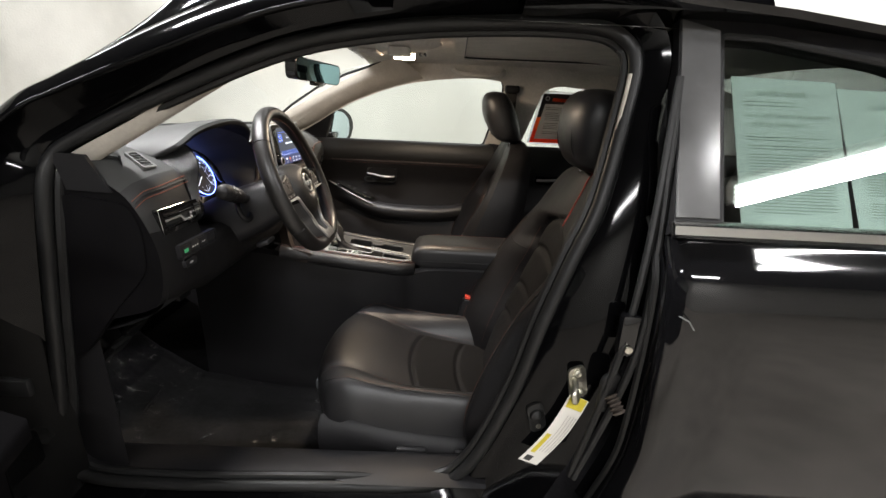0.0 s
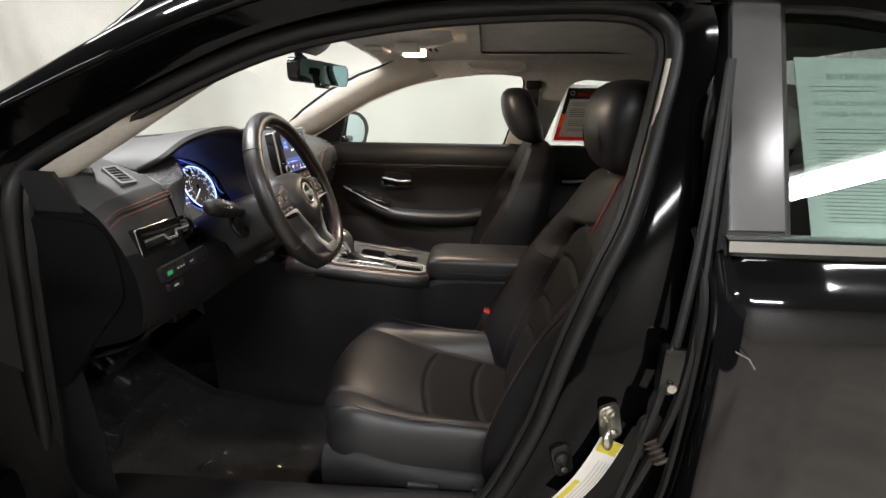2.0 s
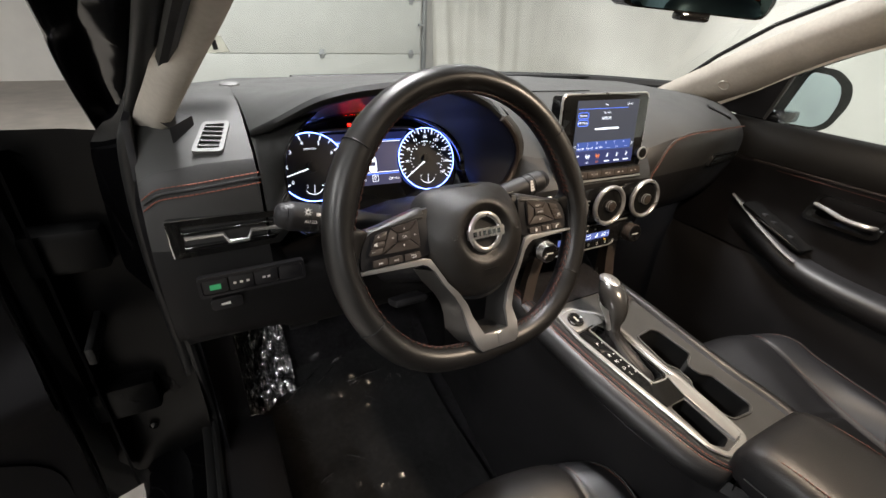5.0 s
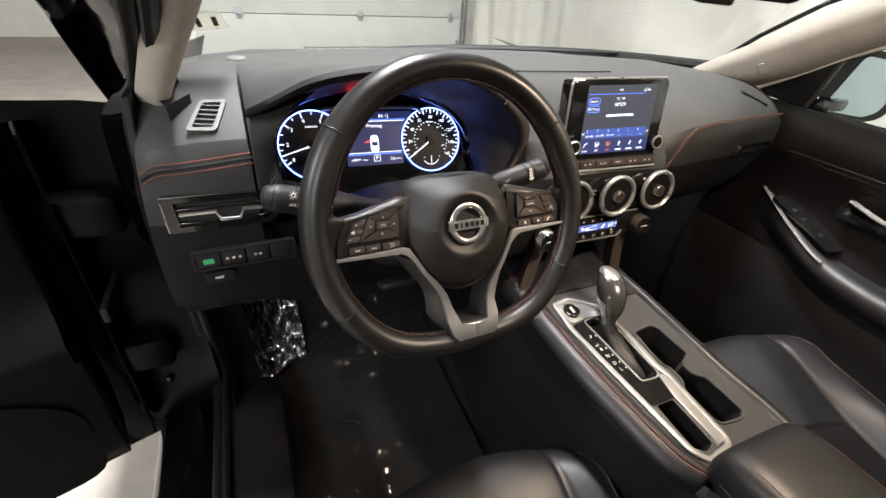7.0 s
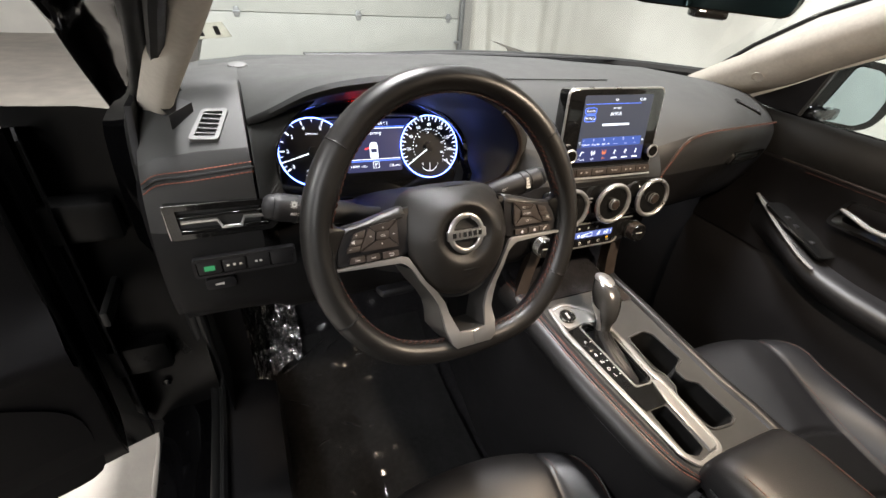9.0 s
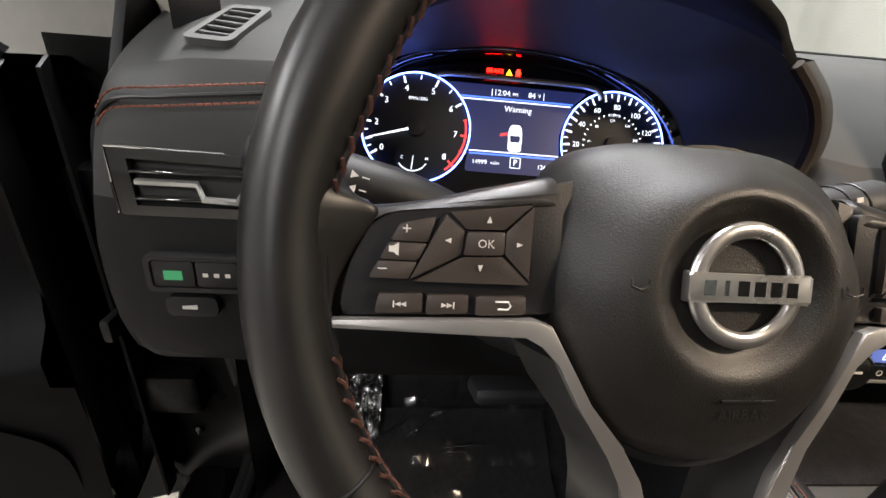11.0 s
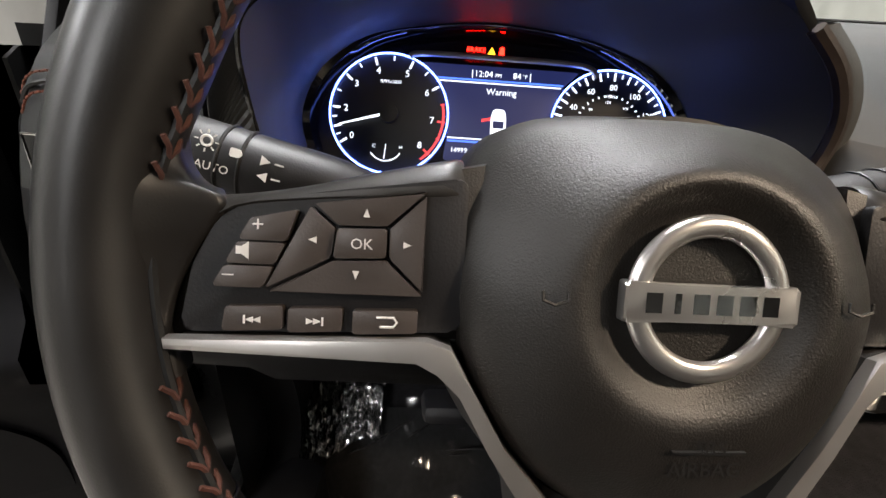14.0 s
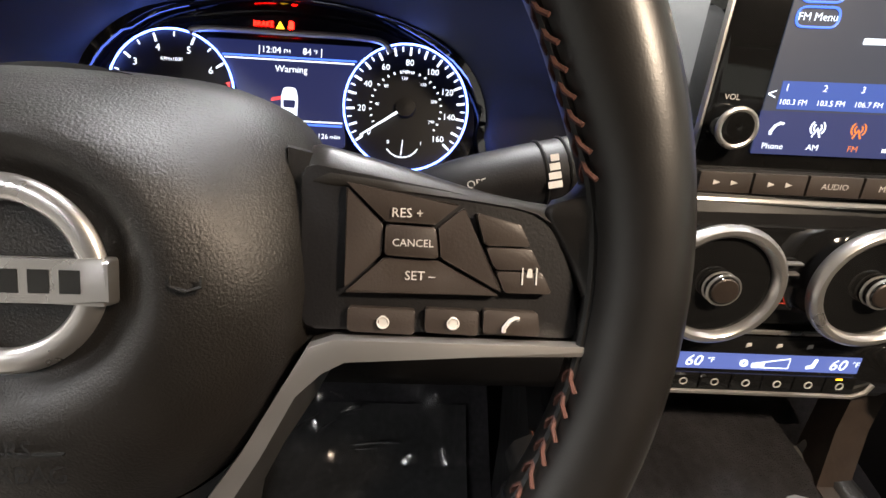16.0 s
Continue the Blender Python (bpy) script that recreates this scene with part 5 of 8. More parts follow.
def instruments():
    c = thing("instrument_cluster", "instrument cluster with two white-lit dials and a blue display", "instrument cluster")
    a = radians(22)
    k = frame_of((-0.601, 1.0055, 1.0265), (0, math.cos(radians(1.5)), -math.sin(radians(1.5))), (-math.sin(a), 0, math.cos(a)))
    nrm = k.to_3x3() @ V((0, 0, 1))
    face = [(-0.165, 0.0), (-0.150, 0.035), (-0.115, 0.062), (-0.07, 0.073), (-0.018, 0.079), (0.04, 0.076), (0.09, 0.066), (0.13, 0.048), (0.155, 0.018), (0.16, -0.02), (0.14, -0.07), (-0.14, -0.07), (-0.16, -0.03)]
    part("backing", plate(k, face, -0.012, -0.006, 0), PIANO, c, "gloss black dial backing")
    # low black wall round the dials
    rows = [[k @ V((p[0] * s, p[1] * s, h)) for p in spl([(q[0], q[1], 0) for q in face], 4, True)] for s, h in ((0.985, -0.006), (1.0, 0.008), (1.035, 0.012))]
    part("bezel", loft(rows, True), PIANO, c)

    def dial(x, y, name, ang, labels, size, needle, subs):
        g = part(name, lathe(k @ Matrix.Translation((x, y, 0)), [(0.053, -0.006), (0.053, -0.002), (0.050, -0.0015), (0.0, -0.0015)], 48), DARK_DIAL, c, "black round dial face")
        part("ring", ring_of(k @ Matrix.Translation((x, y, 0)), 0.0525, 0.0008, 64, 6), RING, g, "blue-white ring of light")
        part("hub", lathe(k @ Matrix.Translation((x, y, 0)), [(0.0085, -0.001), (0.008, 0.004), (0.0, 0.005)], 24), DARK_DIAL, g)
        white, red = bmesh.new(), bmesh.new()
        for t, big, isred in ang:
            r0, r1, w = (0.0435, 0.0505, 0.0009) if big else (0.0465, 0.0505, 0.0006)
            e, f = V((math.cos(radians(t)), math.sin(radians(t)))), V((-math.sin(radians(t)), math.cos(radians(t))))
            tgt = red if isred else white
            tgt.faces.new([tgt.verts.new(k @ V((*(V((x, y)) + e * r + f * s), -0.0008))) for r, s in ((r0, -w), (r1, -w), (r1, w), (r0, w))])
        part("tick_marks", white, TICK, g)
        if len(red.verts):
            for t in range(-52, 14, 3):
                q0, q1 = radians(t), radians(t + 3)
                red.faces.new([red.verts.new(k @ V((x + r * math.cos(q), y + r * math.sin(q), -0.0009))) for r, q in ((0.0475, q0), (0.0495, q0), (0.0495, q1), (0.0475, q1))])
            part("red_zone", red, RED_TICK, g)
        for s, t, r in labels:
            text(s, size, k, x + r * math.cos(radians(t)), y + r * math.sin(radians(t)), -0.0007, TICK, g, "numeral")
        e, f = V((math.cos(radians(needle)), math.sin(radians(needle)))), V((-math.sin(radians(needle)), math.cos(radians(needle))))
        bm = bmesh.new()
        bm.faces.new([bm.verts.new(k @ V((*(V((x, y)) + e * r + f * s), 0.0035))) for r, s in ((0.008, -0.0011), (0.045, -0.0006), (0.045, 0.0006), (0.008, 0.0011))])
        part("needle", bm, TICK, g, "white lit needle")
        # small arc gauge low in the dial
        bm = bmesh.new()
        yy = y - 0.030
        for t in range(215, 325, 6):
            q0, q1 = radians(t), radians(t + 6)
            bm.faces.new([bm.verts.new(k @ V((x - 0.002 + r * math.cos(q), yy + 0.004 + r * math.sin(q), -0.0008))) for r, q in ((0.0150, q0), (0.0160, q0), (0.0160, q1), (0.0150, q1))])
        bm.faces.new([bm.verts.new(k @ V((x + px, yy + py, 0.001))) for px, py in ((-0.003, -0.010), (-0.002, -0.010), (-0.001, 0.003), (-0.0016, 0.003))])
        part("sub_gauge", bm, TICK, g)
        for s, px in subs:
            text(s, 0.0045, k, x + px, yy + 0.001, -0.0007, TICK, g, "numeral")
        return g
    at = {0: 213, 1: 196, 2: 176, 3: 141, 4: 107, 5: 68, 6: 32, 7: -5, 8: -42}
    ticks = [(t, True, i >= 7) for i, t in at.items()] + [((at[i] + at[i + 1]) / 2, False, i >= 6) for i in range(8)]
    tach = dial(-0.098, 0.003, "tachometer", ticks, [(str(i), t, 0.0385) for i, t in at.items() if i != 1], 0.0082, 196, (("C", -0.012), ("H", 0.012)))
    text("RPMx1000", 0.0042, k, -0.098, 0.031, -0.0007, TICK, tach, "numeral")
    sp = [215 - 32 * i for i in range(9)]
    ticks = [(t, True, False) for t in sp] + [(t - 16, True, False) for t in sp[:-1]] + [(t - 8, False, False) for t in sp[:-1]] + [(t - 24, False, False) for t in sp[:-1]]
    spd = dial(0.099, 0.002, "speedometer", ticks, [(str(20 * i), t, 0.0375) for i, t in enumerate(sp)], 0.0072, 214, (("0", -0.014), ("1", 0.014)))
    text("MPH", 0.0042, k, 0.099, 0.0315, -0.0007, TICK, spd, "numeral")
    for i in range(1, 7):
        t = 215 - 40 * i
        text(str(40 * i), 0.0036, k, 0.099 + 0.0245 * math.cos(radians(t)), 0.002 + 0.0245 * math.sin(radians(t)), -0.0007, TICK, spd, "numeral")
    bm = bmesh.new()
    for i in range(1, 25):
        t = radians(215 - 10.4 * i)
        e, f = V((math.cos(t), math.sin(t))), V((-math.sin(t), math.cos(t)))
        bm.faces.new([bm.verts.new(k @ V((*(V((0.099, 0.002)) + e * r + f * s), -0.0008))) for r, s in ((0.029, -0.0006), (0.031, -0.0006), (0.031, 0.0006), (0.029, 0.0006))])
    part("inner_ticks", bm, TICK, spd)
    # display between the dials
    scr = part("display", plate(k, rounded([(-0.072, 0.051), (0.070, 0.051), (0.055, 0.036), (0.0445, 0.008), (0.048, -0.034), (-0.048, -0.034), (-0.0435, 0.008), (-0.055, 0.036)], 0.004), -0.005, -0.003), DISPLAY, c, "dark blue display with a warning")
    L = lambda y, x0, x1, w, mt, n: part(n, plate(k, [(x0, y - w), (x1, y - w), (x1, y + w), (x0, y + w)], -0.0028, -0.0024), mt, scr)
    L(0.0385, -0.057, 0.056, 0.0007, BLUE_LINE, "line"), L(0.0362, -0.055, 0.054, 0.0005, TICK, "line")
    L(-0.0135, -0.045, 0.045, 0.0005, TICK, "line"), L(-0.0162, -0.045, 0.045, 0.0008, BLUE_LINE, "line")
    for s, size, x, y in (("12:04", 0.0075, -0.016, 0.0438), ("PM", 0.0045, -0.0028, 0.0433), ("84", 0.0075, 0.014, 0.0438), ("\u00b0F", 0.0045, 0.0212, 0.0438), ("Warning", 0.0078, 0.001, 0.0288), ("14999", 0.0062, -0.034, -0.0245), ("miles", 0.0045, -0.0185, -0.0245), ("P", 0.0085, 0.002, -0.023), ("126", 0.0062, 0.029, -0.0255), ("miles", 0.0045, 0.0395, -0.0255)):
        text(s, size, k, x, y, -0.0024, TICK, scr, "lettering")
    for x in (-0.026, 0.026):
        part("line", plate(k, [(x - 0.0003, 0.040), (x + 0.0003, 0.040), (x + 0.0003, 0.047), (x - 0.0003, 0.047)], -0.0028, -0.0024), TICK, scr)
    part("gear_box", sweep([k @ V((0.002 + p[0], -0.023 + p[1], -0.0024)) for p in rounded([(-0.005, -0.005), (0.005, -0.005), (0.005, 0.005), (-0.005, 0.005)], 0.001)], 0.0004, nrm, 5, True), TICK, scr)
    part("car_sign", plate(k, rounded([(-0.0065, -0.012), (0.0065, -0.012), (0.007, 0.006), (0.005, 0.014), (-0.005, 0.014), (-0.007, 0.006)], 0.003), -0.0028, -0.0022), TICK, scr, "small white car sign with an open door")
    part("car_sign_roof", plate(k, rounded([(-0.0048, -0.003), (0.0048, -0.003), (0.0052, 0.0035), (-0.0052, 0.0035)], 0.001), -0.0021, -0.0019), DISPLAY, scr)
    part("car_sign_door", plate(k, [(-0.007, 0.004), (-0.0155, 0.002), (-0.015, 0.0045), (-0.007, 0.0065)], -0.0028, -0.0022), RED_TICK, scr)
    part("bright_bezel", sweep(spl([k @ V(p) for p in ((-0.082, 0.0535, 0.001), (-0.07, 0.0565, 0.002), (0.0, 0.057, 0.002), (0.07, 0.0555, 0.002), (0.085, 0.047, 0.001))], 6), 0.0026, nrm, 8), SATIN, c, "satin silver display bezel")
    # warning lamps above
    text("BRAKE", 0.0058, k, -0.024, 0.0655, -0.005, RED_GLOW, c, "warning_lettering")
    part("warning_lamp", plate(k, [(-0.0135, 0.0625), (-0.0065, 0.0625), (-0.010, 0.0685)], -0.0055, -0.005), AMBER, c, "amber triangle warning lamp")
    part("warning_lamp", plate(k, rounded([(-0.0035, 0.0625), (0.0015, 0.0625), (0.001, 0.069), (-0.0025, 0.069)], 0.001), -0.0055, -0.005), RED_GLOW, c, "red belt warning lamp")
    # hood: a brow that overhangs towards the seat, its mouth edge and the wall down to the dials
    h = thing("instrument_hood", "black plastic hood over the instruments", "instrument hood")
    inner = spl([k @ V((x * 1.035, y * 1.035, 0.010)) for x, y in face], 4, True)
    mouth = spl(MOUTH_LEFT[::-1] + MOUTH_TOP + MOUTH_RIGHT + MOUTH_FOOT, 8, True)
    ctr = V((0, 1.02, 1.055))
    turn = lambda p: math.atan2(p.z - ctr.z, p.y - ctr.y)
    around = sorted(mouth, key=turn)

    def at_turn(w):
        for p, q in zip(around, around[1:] + around[:1]):
            a0, a1 = turn(p), turn(q)
            if a1 < a0:
                a1 += 2 * math.pi
            for ww in (w, w + 2 * math.pi):
                if a0 <= ww <= a1:
                    return p.lerp(q, (ww - a0) / max(1e-6, a1 - a0))
        return around[0].copy()
    lip = [at_turn(turn(p)) for p in inner]
    rows = [[a.lerp(b, t) + V((0, 0, 0.005 * math.sin(math.pi * t))) for a, b in zip(inner, lip)] for t in (0, 0.12, 0.3, 0.5, 0.7, 0.88, 1.0)]
    part("inner_wall", loft(rows, True), HOOD, h, "dark inner hood wall", 70)
    part("mouth_edge", sweep(spl(MOUTH_LEFT, 6), 0.0016, (1, 0, 0), 6), PIANO, h, "thin gloss edge of the hood's mouth")
    trim = spl(MOUTH_RIGHT[1:] + MOUTH_FOOT[:1], 8)
    part("lip_trim", sweep([p + V((0.001, 0.003, 0)) for p in trim], 0.0055, (1, 0, 0), 8), BRONZE, h, "dark bronze trim round the hood's mouth")
    # the brow's underside, its rolled front edge and the skin that runs back into the dash top
    edge = spl(BROW_LINE, 6)
    under = spl([BROW_LINE[0] + V((-0.001, 0, -0.002)), MOUTH_LEFT[0].lerp(BROW_LINE[0], 0.5), MOUTH_LEFT[0]] + MOUTH_TOP + [MOUTH_RIGHT[0], MOUTH_RIGHT[1]], 6)
    n = len(edge)
    pick = lambda line, t: line[min(int(t * (len(line) - 1)), len(line) - 2)].lerp(line[min(int(t * (len(line) - 1)) + 1, len(line) - 1)], (t * (len(line) - 1)) % 1.0 if t < 1 else 1.0)
    low = [pick(under, i / (n - 1)) for i in range(n)]
    tall = [math.sin(math.pi * min(1, 0.06 + i / (n - 1) * 0.9)) ** 0.5 for i in range(n)]
    rows = [low, [a.lerp(b, 0.6) for a, b in zip(low, edge)], [p + V((-0.003, 0, -0.003)) for p in edge], edge, [p + V((0.001, 0, 0.006 * f)) for p, f in zip(edge, tall)], [p + V((-0.006, 0, 0.011 * f)) for p, f in zip(edge, tall)]]
    part("brow", loft(rows), BROW, h, "dull black front edge", 60)
    wide = [(p.y - 1.01) for p in edge]
    back = [V((-0.625 - 0.02 * t, 1.01 + w * (1.0 + 0.06 * t), 1.128 + 0.014 * f)) for p, w, f, t in zip(edge, wide, tall, (i / (n - 1) for i in range(n)))]
    rear = [V((-0.76, 1.01 + w * 1.05, 1.1325)) for w in wide]
    start = [p + V((-0.006, 0, 0.0108 * f)) for p, f in zip(edge, tall)]
    rows = [start] + [[a.lerp(b, t) + V((0, 0, 0.006 * f * math.sin(math.pi * t))) for a, b, f in zip(start, back, tall)] for t in (0.2, 0.45, 0.7)] + [back, [a.lerp(b, 0.5) + V((0, 0, 0.002)) for a, b in zip(back, rear)], rear]
    part("outer_skin", loft(rows), DASH, h, "", 60)
    # the cheek between the trim and the dash
    out = [p + V((0.0, 0.008, 0.002)) for p in trim]
    part("cheek", loft([out, [p + V((-0.004, 0.012, 0.002)) for p in out], [V((p.x - 0.06, p.y + 0.03, p.z + 0.006)) for p in out]]), DASH, h, "", 60)
    return c


DARK_DIAL = mat("matt_black_dial", (0.006, 0.006, 0.007), 0.6, var=0.2, bump=0.0)
BROW = mat("dull_black_hood_edge", (0.014, 0.014, 0.0138), 0.62, spec=0.22, var=0.15, scale=40, bump=0.4, bscale=900, dist=0.0004)
HOOD = mat("dark_hood_plastic", (0.042, 0.044, 0.052), 0.45, var=0.1, scale=30, bump=0.2, bscale=1200, dist=0.0003)


def touchscreen():
    s = thing("touchscreen", "upright touchscreen radio showing a blue menu", "touchscreen")
    m = frame_of((-0.474, 1.383, 1.073), (0.06, 1, 0.0), (-0.15, 0, 1))
    out = rounded([(-0.098, -0.072), (0.094, -0.072), (0.098, 0.071), (-0.090, 0.071)], 0.008)
    part("case", plate(m, out, -0.03, 0.0, 0.003), PIANO, s, "gloss black screen surround")
    part("bright_edge", sweep([m @ V((p[0], p[1], -0.003)) for p in out], 0.0028, m.to_3x3() @ V((0, 0, 1)), 6, True), SATIN, s, "silver screen edge")
    g = part("screen", plate(m, rounded([(-0.066, -0.046), (0.072, -0.046), (0.075, 0.062), (-0.062, 0.062)], 0.003), 0.0002, 0.0012), SCREEN, s, "lit grey-blue screen")
    P = lambda n, pts, lo, mt: part(n, plate(m, pts, lo, lo + 0.0004), mt, g)
    P("station_bar", [(-0.058, -0.021), (0.064, -0.021), (0.064, -0.006), (-0.058, -0.006)], 0.0013, SCREEN_BLUE)
    P("source_bar", [(-0.066, -0.046), (0.072, -0.046), (0.072, -0.022), (-0.066, -0.022)], 0.0013, SCREEN_NAVY)
    P("title_line", [(-0.06, 0.0482), (0.05, 0.0482), (0.05, 0.049), (-0.06, 0.049)], 0.0013, BLUE_LINE)
    for i in range(6):
        x = -0.052 + 0.0205 * i
        text(str(i + 1), 0.005, m, x - 0.003, -0.0095, 0.0018, TICK, g)
        text(("100.3 FM", "103.5 FM", "106.7 FM", "95.5 FM", "98.7 FM", "93.1 FM")[i] if i < 3 else "--- --", 0.0042, m, x + 0.002, -0.0172, 0.0018, TICK, g)
    for i, (w, mt) in enumerate((("Phone", TICK), ("AM", TICK), ("FM", ORANGE_GLOW), ("", TICK), ("", TICK), ("", TICK))):
        x = -0.055 + 0.0225 * i
        if w:
            text(w, 0.0048, m, x, -0.0415, 0.0018, mt, g)
        else:
            P("word_bar", [(x - 0.006, -0.0425), (x + 0.006, -0.0425), (x + 0.006, -0.0405), (x - 0.006, -0.0405)], 0.0016, TICK)
        up = m.to_3x3() @ V((0, 0, 1))
        if i == 0:
            part("menu_sign", sweep([m @ V((x + a, -0.0315 + b, 0.0018)) for a, b in ((-0.0028, -0.0034), (-0.0032, -0.0018), (-0.0012, 0.0014), (0.0012, 0.0030), (0.0030, 0.0028))], 0.0009, up, 5), mt, g)
        elif i in (1, 2):
            part("menu_sign", sweep([m @ V((x + a, -0.0315 + b, 0.0018)) for a, b in ((-0.0022, -0.0040), (0.0, 0.0010), (0.0022, -0.0040))], 0.0005, up, 5), mt, g)
            for r in (0.0022, 0.0040):
                for sd in (0, 180):
                    part("menu_arc", sweep([m @ V((x + r * math.cos(radians(sd + t)), -0.0303 + r * math.sin(radians(sd + t)), 0.0018)) for t in (-50, -25, 0, 25, 50)], 0.00045, up, 5), mt, g)
        else:
            part("menu_sign", sweep([m @ V((x + a, -0.0315 + b, 0.0018)) for a, b in ((0.0, -0.004), (0.0, 0.004), (0.0026, 0.0018), (-0.0024, -0.002))], 0.0005, up, 5), mt, g)
    for y, w in ((0.038, "Source"), (0.026, "FM Menu")):
        part("menu_button", sweep([m @ V((p[0], p[1], 0.0018)) for p in rounded([(-0.060, y - 0.0048), (-0.038, y - 0.0048), (-0.038, y + 0.0048), (-0.060, y + 0.0048)], 0.0045)], 0.0006, m.to_3x3() @ V((0, 0, 1)), 5, True), BLUE_LINE, g)
        text(w, 0.0055, m, -0.049, y, 0.0018, TICK, g)
    text("FM", 0.005, m, 0.0, 0.054, 0.0018, TICK, g), text("12:04", 0.0062, m, 0.052, 0.054, 0.0018, TICK, g)
    text("93.1 FM", 0.005, m, 0.002, 0.041, 0.0018, TICK, g), text("AMOR", 0.008, m, 0.002, 0.032, 0.0018, TICK, g)
    P("title_bar", [(-0.022, 0.0135), (0.032, 0.0135), (0.032, 0.0165), (-0.022, 0.0165)], 0.0016, TICK)
    text("<", 0.009, m, -0.0625, -0.0135, 0.0018, TICK, g), text(">", 0.009, m, 0.068, -0.0135, 0.0018, TICK, g)
    for x in (-0.083, 0.086):
        kx = m @ Matrix.Translation((x, -0.032, 0.0))
        kn = part("knob", lathe(kx, [(0.0105, 0), (0.0105, 0.011), (0.0098, 0.013)] + [(0.0088, 0.0132), (0, 0.0125)], 36), PIANO, s, "round volume knob")
        part("knob_ring", ring_of(kx, 0.0100, 0.0017, 36, 8, 0.0120), SATIN, kn, "silver knob ring")
    text("VOL", 0.0045, m, -0.083, -0.0155, 0.0006, MARK, s)
    part("button_strip", plate(m, [(-0.096, -0.0705), (0.093, -0.0705), (0.093, -0.0555), (-0.096, -0.0555)], 0.0, 0.004, 0.001), PLASTIC, s)
    for i, w in enumerate(("", "", "AUDIO", "MENU", "", "")):
        x0 = -0.094 + 0.0312 * i
        b = part("button", plate(m, [(x0, -0.069), (x0 + 0.0302, -0.069), (x0 + 0.0302, -0.057), (x0, -0.057)], 0.004, 0.0065, 0.0008), RUST_BTN, s)
        if w:
            text(w, 0.0048, m, x0 + 0.015, -0.063, 0.0067, MARK, b)
        else:
            for o in (-0.005, 0.005):
                part("mark", plate(m, [(x0 + 0.015 + o - 0.002, -0.0645), (x0 + 0.015 + o + 0.002, -0.063), (x0 + 0.015 + o - 0.002, -0.0615)], 0.0066, 0.0069), MARK, b)
    part("lower_edge", sweep([m @ V((-0.098, -0.0735, 0.005)), m @ V((0.0, -0.0735, 0.006)), m @ V((0.095, -0.0735, 0.005))], 0.002, seg=6), SATIN, s, "silver lower edge")


def round_vent(y):
    v = thing("round_air_vent", "round air vent with a satin silver ring", "air vent", "round dash vents")
    m = frame_of((-0.445, y, 0.9575), (0.03, 1, 0), (-0.1, 0, 1))
    part("ring", ring_of(m, 0.0338, 0.0040, 56, 10, 0.012, 1.2), SATIN, v, "satin silver vent ring")
    part("cup", lathe(m, [(0.0338, 0.012), (0.0330, 0.0), (0.0315, -0.03), (0.0, -0.032)], 40), PIANO, v, "black vent bowl")
    part("collar", ring_of(m, 0.0302, 0.0018, 48, 8, 0.004), PIANO, v)
    for i in range(12):
        a = 2 * math.pi * i / 12 + 0.1
        part("vane", box(0.0195, 0, 0.0, 0.022, 0.0010, 0.012, 0.0004, 1, m @ Matrix.Rotation(a, 4, "Z") @ Matrix.Rotation(0.5, 4, "X")), PIANO, v)
    kn = part("hub", lathe(m, [(0.0105, -0.01), (0.0105, 0.006), (0.009, 0.008), (0.009, 0.018), (0.0082, 0.0195), (0, 0.0185)], 28), PIANO, v, "black hub with a silver cap")
    part("hub_cap", lathe(m, [(0.0078, 0.0195), (0.007, 0.0202), (0, 0.0202)], 28), BRONZE, kn, "dark hub cap")
    for h in (0.008, 0.0108, 0.0136, 0.018):
        part("hub_ring", ring_of(m, 0.0092, 0.0008, 28, 6, h), SATIN, kn)


